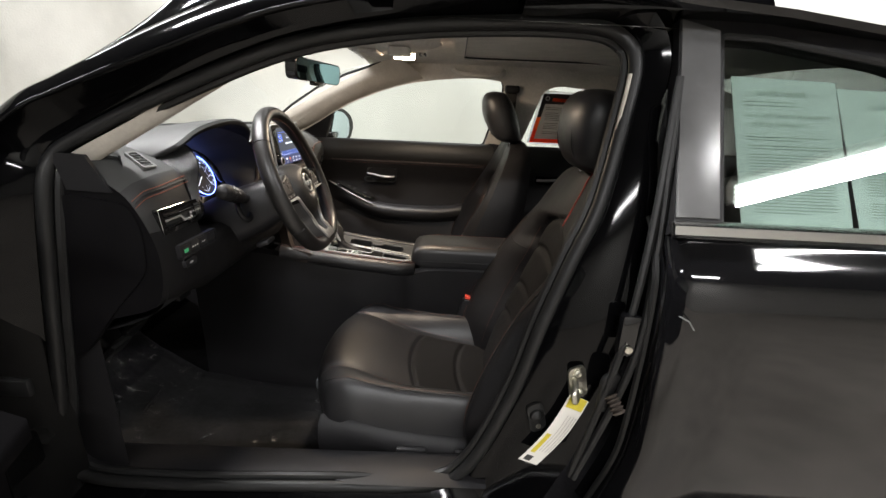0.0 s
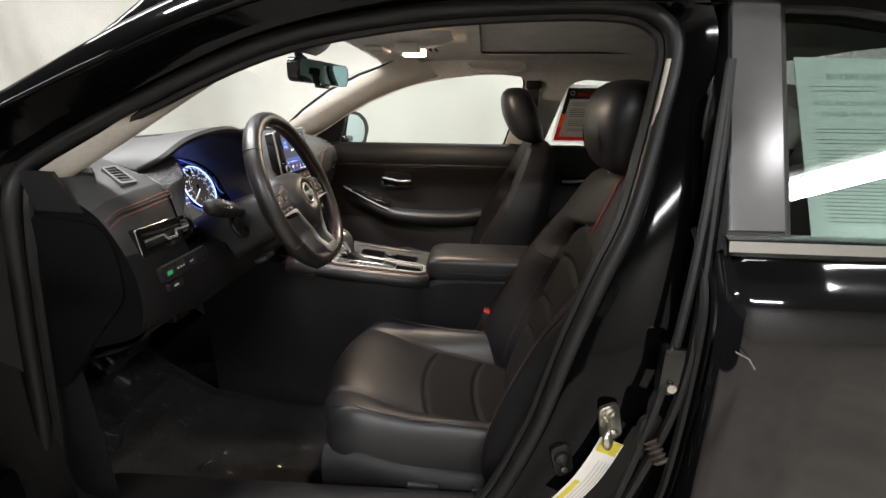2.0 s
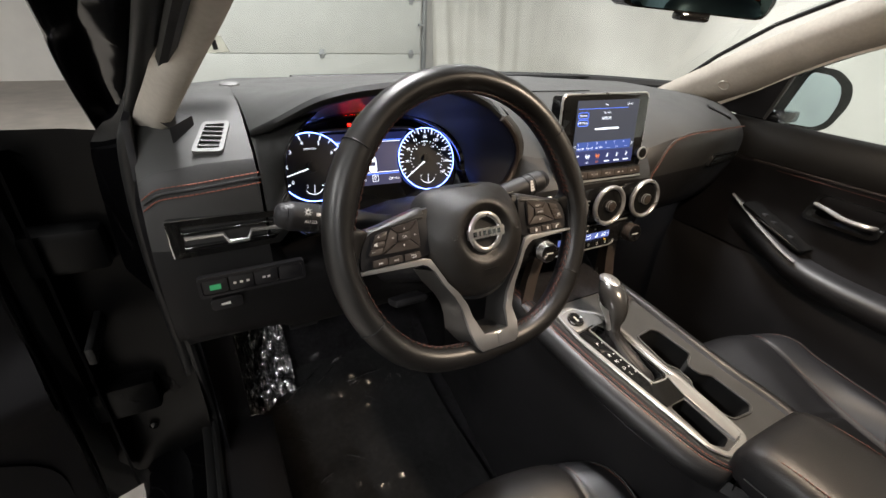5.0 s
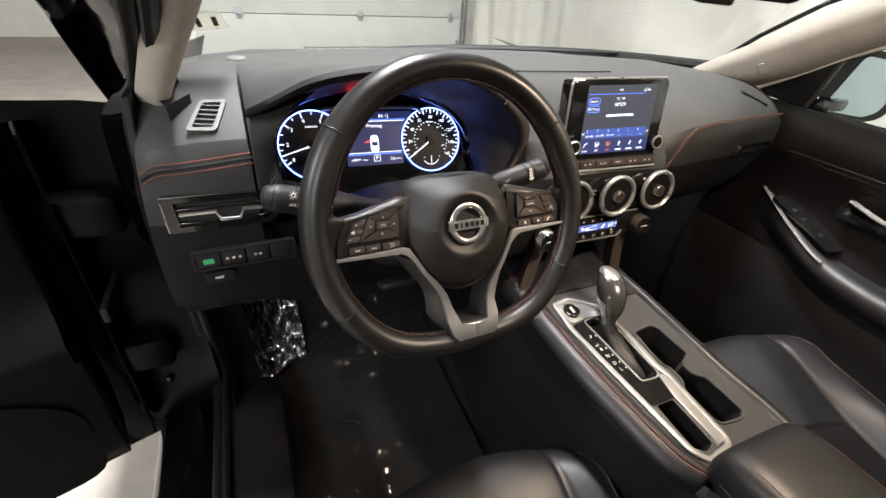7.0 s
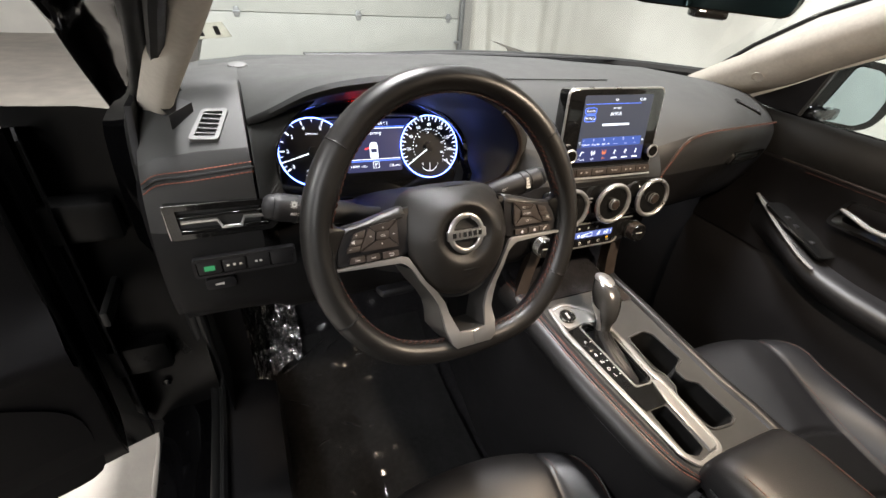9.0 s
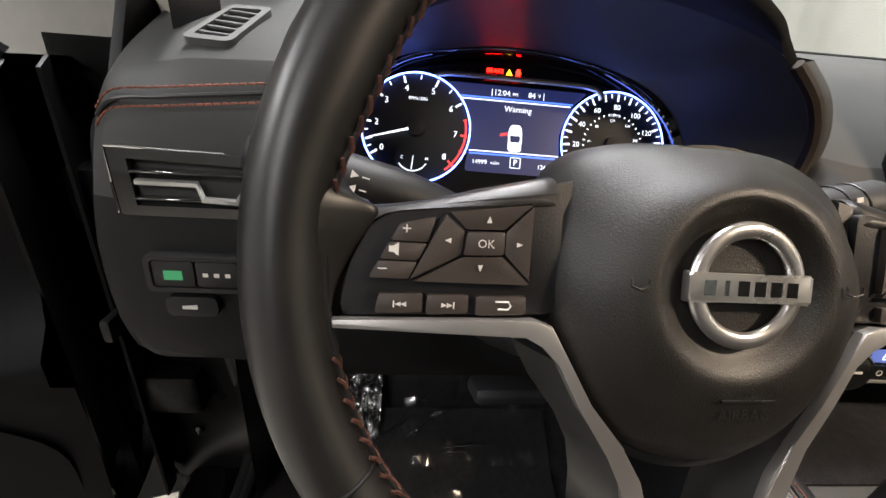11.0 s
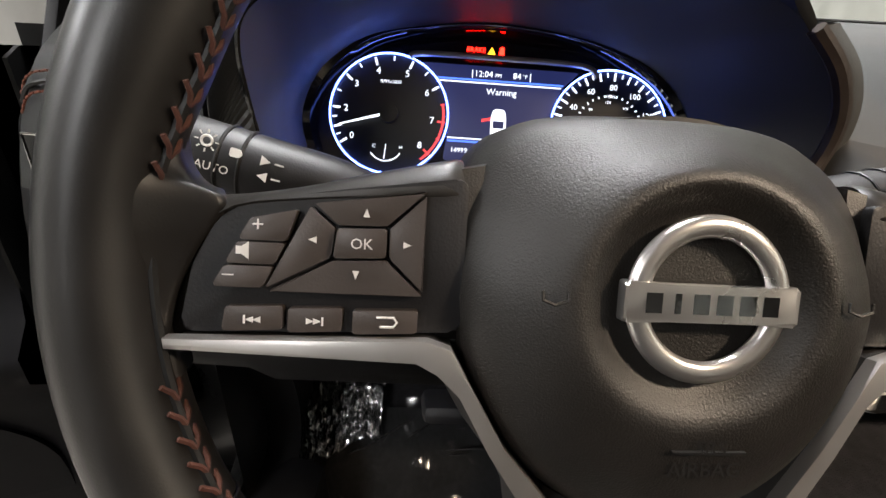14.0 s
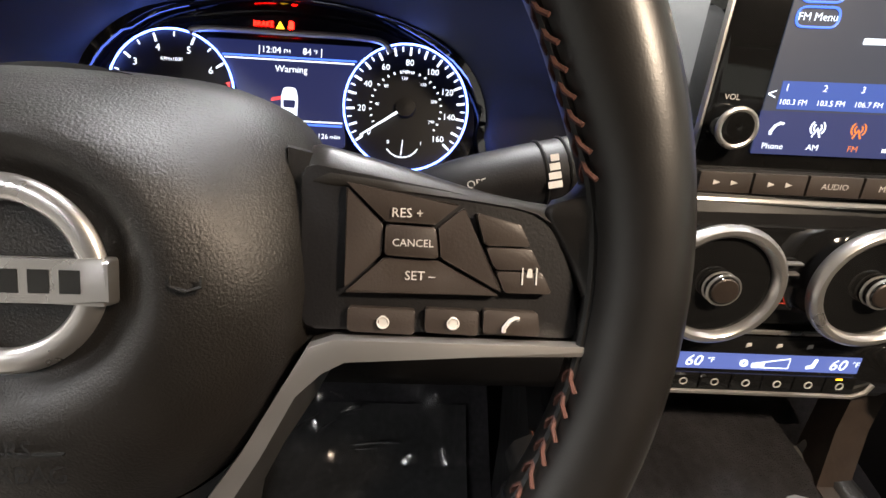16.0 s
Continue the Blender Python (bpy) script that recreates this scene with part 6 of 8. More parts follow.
def climate_panel():
    c = thing("climate_panel", "gloss black climate control panel with a blue display", "climate control")
    m = frame_of((-0.448, 1.36, 0.893), (0.02, 1, 0.0), (-0.12, 0, 1))
    up = m.to_3x3() @ V((0, 0, 1))
    part("panel", plate(m, rounded([(-0.085, -0.021), (0.085, -0.021), (0.10, 0.0), (0.10, 0.022), (-0.10, 0.022), (-0.10, 0.0)], 0.008), -0.02, 0.008, 0.003), PIANO, c)
    part("bright_edge", sweep([m @ V(p) for p in ((-0.09, -0.012, 0.009), (-0.082, -0.0215, 0.009), (0.058, -0.0215, 0.009), (0.066, -0.018, 0.009), (0.07, -0.012, 0.008))], 0.0017, up, 6), SATIN, c, "silver lower edge")
    part("upper_line", sweep([m @ V((-0.10, 0.0255, 0.008)), m @ V((0.0, 0.0255, 0.009)), m @ V((0.10, 0.0255, 0.008))], 0.0017, up, 6), SATIN, c, "silver line over the panel")
    d = part("display", plate(m, [(-0.068, -0.0035), (0.056, -0.0035), (0.056, 0.0085), (-0.068, 0.0085)], 0.008, 0.0086), CLIMATE, c, "blue lit display")
    for x in (-0.054, 0.041):
        text("60", 0.0115, m, x, 0.0025, 0.0092, TICK, d, shear=0.2), text("\u00b0F", 0.0055, m, x + 0.0115, 0.0035, 0.0092, TICK, d)
    part("fan_wedge", plate(m, [(-0.015, -0.001), (0.009, -0.001), (0.009, 0.0065), (-0.015, 0.0018)], 0.0088, 0.0091), CLIMATE, d)
    part("fan_wedge_edge", sweep([m @ V(p) for p in ((-0.015, -0.001, 0.0092), (0.009, -0.001, 0.0092), (0.009, 0.0065, 0.0092), (-0.015, 0.0018, 0.0092))], 0.0004, up, 5, True), TICK, d)
    part("fan_level", plate(m, [(-0.015, -0.001), (-0.007, -0.001), (-0.007, 0.0033), (-0.015, 0.0018)], 0.0092, 0.0095), TICK, d)
    part("fan_sign", ring_of(m @ Matrix.Translation((-0.0205, 0.002, 0.0092)), 0.002, 0.0008, 12, 5), TICK, d)
    part("seat_sign", plate(m, [(0.021, -0.001), (0.026, 0.0), (0.0275, 0.0065), (0.0255, 0.0065), (0.024, 0.002), (0.021, 0.0012)], 0.0088, 0.0092), TICK, d)
    for i in range(6):
        x0 = -0.068 + 0.0208 * i
        b = part("button", plate(m, [(x0, -0.0185), (x0 + 0.0202, -0.0185), (x0 + 0.0202, -0.0055), (x0, -0.0055)], 0.008, 0.0105, 0.001), PIANO, c)
        part("mark", ring_of(m @ Matrix.Translation((x0 + 0.010, -0.0125, 0.0107)), 0.0024, 0.0004, 12, 5), MARK, b)
    part("lamp", plate(m, [(0.042, -0.0075), (0.046, -0.0075), (0.046, -0.0065), (0.042, -0.0065)], 0.0107, 0.011), AMBER, c, "small amber lamp")
    for x in (-0.02, 0.0, 0.02):
        part("mark", plate(m, [(x - 0.0018, 0.0135), (x + 0.0018, 0.0145), (x + 0.0015, 0.017), (x - 0.0015, 0.0165)], 0.008, 0.0083), MARK, c)
    for x, mt in ((-0.103, SATIN), (0.103, BRONZE)):
        km = m @ Matrix.Translation((x, -0.001, 0.006))
        k = part("knob", lathe(km, [(0.0195, 0), (0.0195, 0.006), (0.0165, 0.008), (0.0165, 0.022), (0.0155, 0.024), (0.0135, 0.0235), (0, 0.0225)], 40), PIANO, c, "knurled temperature knob")
        for h in (0.007, 0.0105, 0.014, 0.0175, 0.021):
            part("knob_ring", ring_of(km, 0.0166, 0.0011, 40, 6, h), mt, k)
        part("mark", plate(km, [(-0.007, -0.001), (0.007, -0.001), (0.007, 0.001), (-0.007, 0.001)], 0.0232, 0.0238), MARK, k)
    # black bridge between the vents, with the hazard switch
    part("vent_bridge", plate(frame_of((-0.4535, 1.39, 0.958), (0.02, 1, 0), (-0.1, 0, 1)), rounded([(-0.135, -0.034), (0.135, -0.034), (0.135, 0.03), (-0.135, 0.03)], 0.02), -0.01, 0.006, 0.002), PIANO, c)
    fr = frame_of((-0.446, 1.346, 0.945), (0.02, 1, 0), (-0.1, 0, 1))
    part("hazard_switch", plate(fr, [(-0.010, -0.008), (0.010, -0.008), (0.010, 0.008), (-0.010, 0.008)], -0.002, 0.004, 0.001), PIANO, c)
    part("hazard_sign", sweep([fr @ V(p) for p in ((-0.004, -0.003, 0.0045), (0.004, -0.003, 0.0045), (0, 0.004, 0.0045))], 0.0005, (1, 0, 0), 5, True), RED_PLASTIC, c)
    for z in (0.961, 0.968):
        part("slat_line", box(-0.446, 1.346, z, 0.004, 0.016, 0.0015, 0.0004), SATIN, c)
    # tray and walls below
    part("lower_wall", loft([[V((x, y, z)) for y in (1.25, 1.31, 1.4, 1.47)] for x, z in ((-0.46, 0.872), (-0.53, 0.86), (-0.56, 0.80), (-0.50, 0.775))]), CARPET, c)


def outer_vent():
    v = thing("passenger_air_vent", "black flat air vent with a bright line", "air vent")
    m = frame_of((-0.4985, 1.815, 0.985), (-0.26, 1, -0.08), (0.22, 0.0, 1))
    out = rounded([(-0.082, -0.014), (0.088, -0.012), (0.095, 0.012), (-0.074, 0.015)], 0.008)
    hole = [(-0.070, -0.009), (0.078, -0.008), (0.083, 0.008), (-0.064, 0.010)]
    part("surround", holed(m, out, [hole], -0.02, 0.0015), PIANO, v)
    part("back", plate(m, hole, -0.02, -0.018), RUBBER, v)
    part("slat", box(0.006, 0.004, -0.006, 0.14, 0.0018, 0.012, 0.0005, 1, m), PIANO, v)
    part("bright_bar", sweep([m @ V((-0.060, -0.002, 0.001)), m @ V((-0.02, -0.0025, 0.0025)), m @ V((0.066, -0.001, 0.001))], 0.0017, seg=6), CHROME, v, "chrome vent bar")


VENT_GREY = mat("mid_grey_plastic", (0.10, 0.10, 0.097), 0.55, var=0.1, scale=40, bump=0.1, bscale=900)
dashboard()
corner_grille()
long_vent()
switch_row()
instruments()
touchscreen()
for y in (1.299, 1.392, 1.485):
    round_vent(y)
climate_panel()
outer_vent()


# ---- steering wheel ----
def wheel_frame():
    t, w, r = radians(21.25), radians(4.66), radians(2.5)
    n = V((math.cos(t) * math.cos(w), math.cos(t) * math.sin(w), math.sin(t)))
    u = V((0, 0, 1)).cross(n).normalized()
    v = n.cross(u)
    return frame_of((-0.31987, 1.0308, 1.0343), u * math.cos(r) - v * math.sin(r), u * math.sin(r) + v * math.cos(r))


W = wheel_frame()
WN = W.to_3x3() @ V((0, 0, 1))


def rim_point(a, R=0.166, b=0.155):
    c, s = math.cos(a), math.sin(a)
    r = R if s >= 0 else 1 / ((1 / R) ** 12 + (abs(s) / b) ** 12) ** (1 / 12)
    return V((r * c - 0.002, r * s, 0))


def thumb(a):
    """How far the rim swells inward where the thumbs rest."""
    deg = math.degrees(a) % 360
    return max(math.exp(-((deg - g) / 9) ** 2) for g in (18, 162)) * 0.0025 + max(math.exp(-((deg - g) / 16) ** 2) for g in (32, 148)) * 0.0035


def steering_wheel():
    w = thing("steering_wheel", "black leather flat-bottomed steering wheel with silver spokes", "steering wheel")
    N = 132
    ang = [2 * math.pi * i / N for i in range(N)]
    rows = []
    for a in ang:
        p = rim_point(a)
        o = p.normalized()
        grip = thumb(a)
        row = []
        for j in range(18):
            q = 2 * math.pi * j / 18
            row.append(W @ (p + o * (0.0147 + grip * (math.cos(q) < 0)) * math.cos(q) + V((0, 0, 0.0175 * math.sin(q)))))
        rows.append(row)
    part("rim", loft(rows, True, True), WHEEL_LEATHER, w, "worn black leather rim", 80)
    for x, y in ((-0.137, 0.104), (-0.150, -0.088), (0.137, 0.102), (0.150, -0.088)):
        a = math.atan2(y, x)
        p = rim_point(a)
        o = p.normalized()
        ring = [W @ (p + o * 0.0149 * math.cos(q) + V((0, 0, 0.0177 * math.sin(q)))) for q in (2 * math.pi * j / 20 for j in range(20))]
        part("rim_seam", sweep(ring, 0.0009, (W.to_3x3() @ o.cross(V((0, 0, 1)))), 6, True), RUBBER, w)
    # crossed stitching along the inside of the rim
    bm = bmesh.new()
    a = 0.0
    for i in range(124):
        a = 2 * math.pi * i / 124
        if -0.034 < rim_point(a).y < 0.020:
            continue
        p, p2 = rim_point(a), rim_point(a + 0.034)
        o = p.normalized()
        g0, g1 = thumb(a), thumb(a + 0.034)
        for sd in (-1, 1):
            q0 = p - o * (0.0143 + g0) + V((0, 0, 0.0040 + 0.0044 * sd))
            q1 = p2 - o * (0.0152 + g1) + V((0, 0, 0.0040))
            merge(bm, sweep([W @ q0, W @ ((q0 + q1) / 2 - o * 0.0009), W @ q1], 0.0008, WN, 5))
    tagged(part("stitching", bm, WHEEL_THREAD, w, "rust-red crossed stitching"), kind="stuff")
    bm = sweep([W @ (rim_point(q) - rim_point(q).normalized() * (0.0144 + thumb(q)) + V((0, 0, 0.0040))) for q in ang], 0.0015, WN, 6, True)
    part("stitch_groove", bm, RUBBER, w)
    # airbag cover: a dome with a bowl round the badge
    rows = []
    for r, c in ((1.03, -0.03), (1.02, -0.014), (1.0, -0.007), (0.97, -0.001), (0.90, 0.006), (0.80, 0.0120), (0.70, 0.0155), (0.60, 0.0176), (0.55, 0.0184), (0.51, 0.0181), (0.47, 0.0166), (0.43, 0.0145), (0.39, 0.0128), (0.35, 0.0120), (0.2, 0.0118), (0.02, 0.0118)):
        row = []
        for j in range(60):
            q = 2 * math.pi * j / 60
            cs, sn = math.cos(q), math.sin(q)
            k = smooth01(0.45, 0.9, r)
            sq = 2 / (2 + 0.9 * smooth01(0.004, -0.004, c) + 1.0 * smooth01(-0.006, -0.018, c)) if sn > 0 else 1.0
            cs, sn = math.copysign(abs(cs) ** sq, cs), math.copysign(abs(sn) ** sq, sn)
            rx, ry = 0.0695 - 0.004 * max(0, -sn) * k, (0.0665 - 0.0065 * k if sn > 0 else 0.066 + 0.008 * k)
            row.append(W @ V((rx * r * cs, -0.0075 - 0.004 * k + ry * r * sn, c - 0.004 * k * sn * (sn > 0))))
        rows.append(row)
    hub = part("airbag_cover", loft(rows, True, False, True), AIRBAG, w, "grained black airbag cover", 60)
    part("hub_shadow_gap", loft([[W @ V((0.0712 * math.cos(q) * s, -0.0125 + (0.061 if math.sin(q) > 0 else 0.0765) * math.sin(q) * s, c)) for q in (2 * math.pi * j / 48 for j in range(48))] for s, c in ((1.0, -0.034), (1.0, -0.006), (0.95, -0.006))], True), RUBBER, w)
    text("SRS", 0.0062, W, 0.004, -0.0480, 0.0192, RUBBER, hub), text("AIRBAG", 0.0064, W, 0.004, -0.0555, 0.0173, RUBBER, hub)
    part("rule", box(0.004, -0.0494, 0.0184, 0.022, 0.0005, 0.0012, 0, 1, W), RUBBER, hub)
    for s in (-1, 1):
        part("horn_mark", sweep([W @ V((s * 0.044 + p[0], -0.0065 + p[1], 0.0192)) for p in ((-0.0035, 0.0015), (-0.0035, -0.001), (0, -0.0022), (0.0035, -0.001), (0.0035, 0.0015))], 0.0005, WN, 5), AIRBAG, hub)
    badge = part("badge_ring", ring_of(W @ Matrix.Translation((0.0008, -0.0065, 0)), 0.0208, 0.0033, 64, 12, 0.0157, 0.62), BADGE, w, "satin silver badge with dark bars")
    part("badge_bar", plate(W, [(-0.0246, -0.0131), (-0.012, -0.0125), (0.0136, -0.0125), (0.0262, -0.0131), (0.0262, -0.0015), (0.0136, -0.0021), (-0.012, -0.0021), (-0.0246, -0.0015)], 0.0142, 0.0182, 0.0014, 0.0012), BADGE, badge)
    for i in range(6):
        x = -0.0162 + 0.0068 * i
        hw = 0.0009 if i == 1 else 0.0023
        part("badge_block", plate(W, [(x - hw, -0.0101), (x + hw, -0.0101), (x + hw, -0.0045), (x - hw, -0.0045)], 0.0178, 0.01835), PIANO, badge)
    for s in (-1, 1):
        F = lambda pts: [(s * x, y) for x, y in pts]
        side = part("spoke", plate(W, F([(0.060, 0.030), (0.085, 0.0240), (0.112, 0.0178), (0.140, 0.0140), (0.156, 0.0140), (0.160, 0.0), (0.157, -0.03), (0.148, -0.0285), (0.062, -0.0265)]), -0.026, -0.004, 0.004), AIRBAG, w, "dark spoke")
        rows = []
        for x, yt, yb, low in ((0.0672, 0.0308, 0.0194, 0.0025), (0.0690, 0.0310, 0.0194, 0.0006), (0.0735, 0.0301, 0.0190, 0), (0.0815, 0.0283, 0.0186, 0), (0.090, 0.0262, 0.0180, 0), (0.098, 0.0243, 0.0174, 0), (0.1065, 0.0219, 0.0166, 0), (0.1145, 0.0198, 0.0158, 0), (0.121, 0.0184, 0.0150, 0), (0.1272, 0.0173, 0.0142, 0), (0.133, 0.0164, 0.0128, 0), (0.1385, 0.0159, 0.0098, 0)):
            d = yt - yb
            rows.append([W @ V((s * x, y, c - low)) for y, c in ((yt - 0.0006, -0.020), (yt, -0.010), (yt - 0.05 * d, -0.0068), (yt - 0.14 * d, -0.0048), (yt - 0.35 * d, -0.0026), (yt - 0.7 * d, -0.0006), (yb, 0.0002), (yb - 0.0006, -0.0006))])
        part("spoke_shoulder", loft(rows), SHOULDER, side, "grey spoke shoulder", 70)
        pan = part("switch_panel", plate(W, F(rounded([(0.066, 0.0245), (0.086, 0.0215), (0.106, 0.0185), (0.129, 0.0140), (0.138, 0.0090), (0.145, -0.005), (0.1485, -0.0245), (0.066, -0.0225)], 0.004)), -0.012, -0.0005, 0.001), PLASTIC, side, "black switch panel")
        rows = []
        edge = [(0.1500, 0.0400, 0.047), (0.1490, 0.0300, 0.039), (0.1478, 0.0240, 0.034), (0.1455, 0.0200, 0.029), (0.1425, 0.0175, 0.025), (0.1390, 0.0163, 0.0215), (0.1365, 0.0150, 0.018), (0.1358, 0.0128, 0.0145), (0.1370, 0.0100, 0.011), (0.1395, 0.0060, 0.005), (0.1442, -0.0018, -0.003), (0.1492, -0.0134, -0.016), (0.1512, -0.026, -0.028), (0.1490, -0.031, -0.036), (0.1475, -0.038, -0.045)]
        for xe, y, yr in spl(edge, 4):
            back = 0.001 if y > 0.0162 else 0.0
            rows.append([W @ V((s * (0.1625 + (xe - 0.1625) * t), yr + (y - yr) * t ** 1.3, 0.0150 * (1 - t) ** 1.6 + 0.0008)) for t in (0, 0.2, 0.4, 0.6, 0.8, 0.93)] + [W @ V((s * xe, y, -0.0004)), W @ V((s * (xe + 0.0008), y + back, -0.004)), W @ V((s * (xe + 0.0025), y + back, -0.013))])
        part("rim_flare", loft(rows), WHEEL_LEATHER, w, "", 80)
        B = lambda pts, name="button", hi=0.0026, r=0.0010: part(name, plate(W, F(pts), -0.002, hi, 0.0005, r), RUST_BTN, side)
        tl, tr, br, bl = (0.111, 0.0145), (0.0785, 0.0195), (0.0785, -0.0112), (0.1235, -0.0112)
        itl, itr, ibr, ibl = (0.1035, 0.0078), (0.0895, 0.0082), (0.0895, -0.0002), (0.1045, -0.0008)
        g = 0.00042
        B([(tl[0] - 2 * g, tl[1]), tr, (itr[0], itr[1] + 2 * g), (itl[0], itl[1] + 2 * g)], r=0.0006)
        B([(bl[0] - 2 * g, bl[1]), br, (ibr[0], ibr[1] - 2 * g), (ibl[0], ibl[1] - 2 * g)], r=0.0006)
        B([(tr[0], tr[1] - 3 * g), (br[0], br[1] + 3 * g), (ibr[0] - 2 * g, ibr[1]), (itr[0] - 2 * g, itr[1])], r=0.0006)
        B([(tl[0] + g, tl[1] - 2 * g), (bl[0], bl[1] + 2 * g), (ibl[0] + 2 * g, ibl[1]), (itl[0] + 2 * g, itl[1])], r=0.0006)
        B([itl, itr, ibr, ibl], "centre_button", 0.0042)
        for k in range(3):
            y1, y0 = 0.0095 - 0.0068 * k, 0.0095 - 0.0068 * (k + 1) + 0.0006
            xl = lambda y: 0.1385 - (y + 0.011) * 0.52
            xr = lambda y: 0.1245 - (y + 0.011) * 0.47
            B([(xr(y1), y1 + 0.003 * (k == 0)), (xl(y1), y1), (xl(y0), y0), (xr(y0), y0)], "rocker", 0.0030)
        for x0, x1 in ((0.0795, 0.0985), (0.1015, 0.1170), (0.1185, 0.1345)):
            B([(x0, -0.0155), (x1, -0.0160), (x1 + 0.001 * (x1 > 0.13), -0.0232), (x0, -0.0224)])
        # silver edge that runs on into the deep lower spoke
        lean = lambda pts: [(x + 0.002 * smooth01(-0.05, -0.08, y), y) for x, y in pts]
        bar = [(0.1505, -0.0250), (0.076, -0.0238), (0.069, -0.0262), (0.062, -0.0385)]
        inside = [(0.0515, -0.0565), (0.0385, -0.0735), (0.0295, -0.0880), (0.0245, -0.105), (0.0190, -0.1270), (0.0, -0.1270)]
        outside = [(0.0, -0.1450), (0.0240, -0.1450), (0.0305, -0.1380), (0.0345, -0.1220), (0.0345, -0.1050), (0.0370, -0.0900), (0.0440, -0.0760), (0.0565, -0.0580)]
        tail = [(0.0660, -0.0405), (0.0720, -0.0325), (0.0790, -0.0288), (0.15, -0.0284)]
        face = plate(Matrix(), lean(F(bar + inside + outside + tail)), 0.001, 0.006, 0.0016)
        bmesh.ops.triangulate(face, faces=face.faces[:])
        for q in face.verts:
            q.co.z += 0.0135 * smooth01(-0.105, -0.136, q.co.y)
        face.transform(W)
        part("silver_spoke", face, SPOKE_SILVER, w, "satin silver lower spoke")
        part("spoke_back", plate(W, F([(0.148, -0.0255), *bar[1:], (0.0595, -0.0500), tail[0], *tail[1:3], (0.148, -0.0284)]), -0.014, 0.001, 0.001), AIRBAG, w)
        # deep flanks of the same silver, with their shade painted in
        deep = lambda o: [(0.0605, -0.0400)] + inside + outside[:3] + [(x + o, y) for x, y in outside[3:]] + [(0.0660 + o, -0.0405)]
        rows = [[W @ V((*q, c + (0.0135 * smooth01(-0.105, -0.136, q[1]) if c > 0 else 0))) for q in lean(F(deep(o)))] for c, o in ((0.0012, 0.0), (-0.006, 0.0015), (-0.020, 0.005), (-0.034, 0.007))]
        part("spoke_flank", loft(rows, True), FLANK, w, "silver spoke flank, its shade put into a darker tone")
    # printing on the switches
    T = lambda st, x, y, size, c=0.0036: text(st, size, W, x, y, c, MARK, w, "button_mark")
    T("OK", -0.0965, 0.0035, 0.0044, 0.0046), T("+", -0.1255, 0.0075, 0.0062), T("\u2013", -0.1335, -0.0065, 0.0062)
    T("RES +", 0.0955, 0.0115, 0.0037), T("CANCEL", 0.0972, 0.0033, 0.0030, 0.0046), T("SET \u2013", 0.0995, -0.006, 0.0037)
    tri = lambda x, y, dx, dy: part("arrow_mark", plate(W, [(x + dx, y + dy), (x - dx - dy * 0.8, y - dy + dx * 0.8), (x - dx + dy * 0.8, y - dy - dx * 0.8)], 0.0033, 0.0036), MARK, w)
    tri(-0.0955, 0.0125, 0, 0.0012), tri(-0.098, -0.0055, 0, -0.0012), tri(-0.1105, 0.0042, -0.0012, 0), tri(-0.0835, 0.0038, 0.0012, 0)
    for x, d in ((-0.1275, -1), (-0.1255, -1), (-0.1105, 1), (-0.1085, 1)):
        tri(x, -0.0195, 0.0011 * d, 0)
    for x in (-0.1289, -0.1070):
        part("bar_mark", box(x, -0.0195, 0.0034, 0.0005, 0.0024, 0.0004, 0, 1, W), MARK, w)
    part("back_mark", sweep([W @ V((-0.0885 + p[0], -0.019 + p[1], 0.0037)) for p in ((-0.003, 0.0014), (0.002, 0.0014), (0.003, 0.0), (0.002, -0.0014), (-0.002, -0.0014))], 0.0004, WN, 5), MARK, w)
    part("speaker_mark", plate(W, [(-0.1315, -0.0008), (-0.130, -0.0008), (-0.128, -0.0022), (-0.128, 0.0028), (-0.130, 0.0014), (-0.1315, 0.0014)], 0.0031, 0.0034), MARK, w)
    for x, k in ((0.0895, 0), (0.1095, 1)):
        part("sign_mark", plate(W, rounded([(x - 0.0014, -0.021), (x + 0.0014, -0.021), (x + 0.0008, -0.0175), (x - 0.0008, -0.0175)], 0.0005), 0.0033, 0.0036), MARK, w)
        part("sign_mark", ring_of(W @ Matrix.Translation((x, -0.0195, 0.0036)), 0.0016, 0.0003, 12, 5), MARK, w)
    part("phone_mark", sweep([W @ V((0.1265 + p[0], -0.0195 + p[1], 0.0037)) for p in ((-0.0022, -0.0022), (-0.0022, -0.001), (-0.0005, 0.0012), (0.001, 0.002), (0.0022, 0.0018))], 0.0007, WN, 5), MARK, w)
    part("lane_mark", plate(W, rounded([(0.1302, -0.0056), (0.1320, -0.0056), (0.1317, -0.0030), (0.1305, -0.0030)], 0.0004), 0.0031, 0.0034), MARK, w)
    for x in (0.1290, 0.1331):
        part("lane_line", box(x, -0.0052, 0.0033, 0.0004, 0.0050, 0.0004, 0, 1, W), MARK, w)


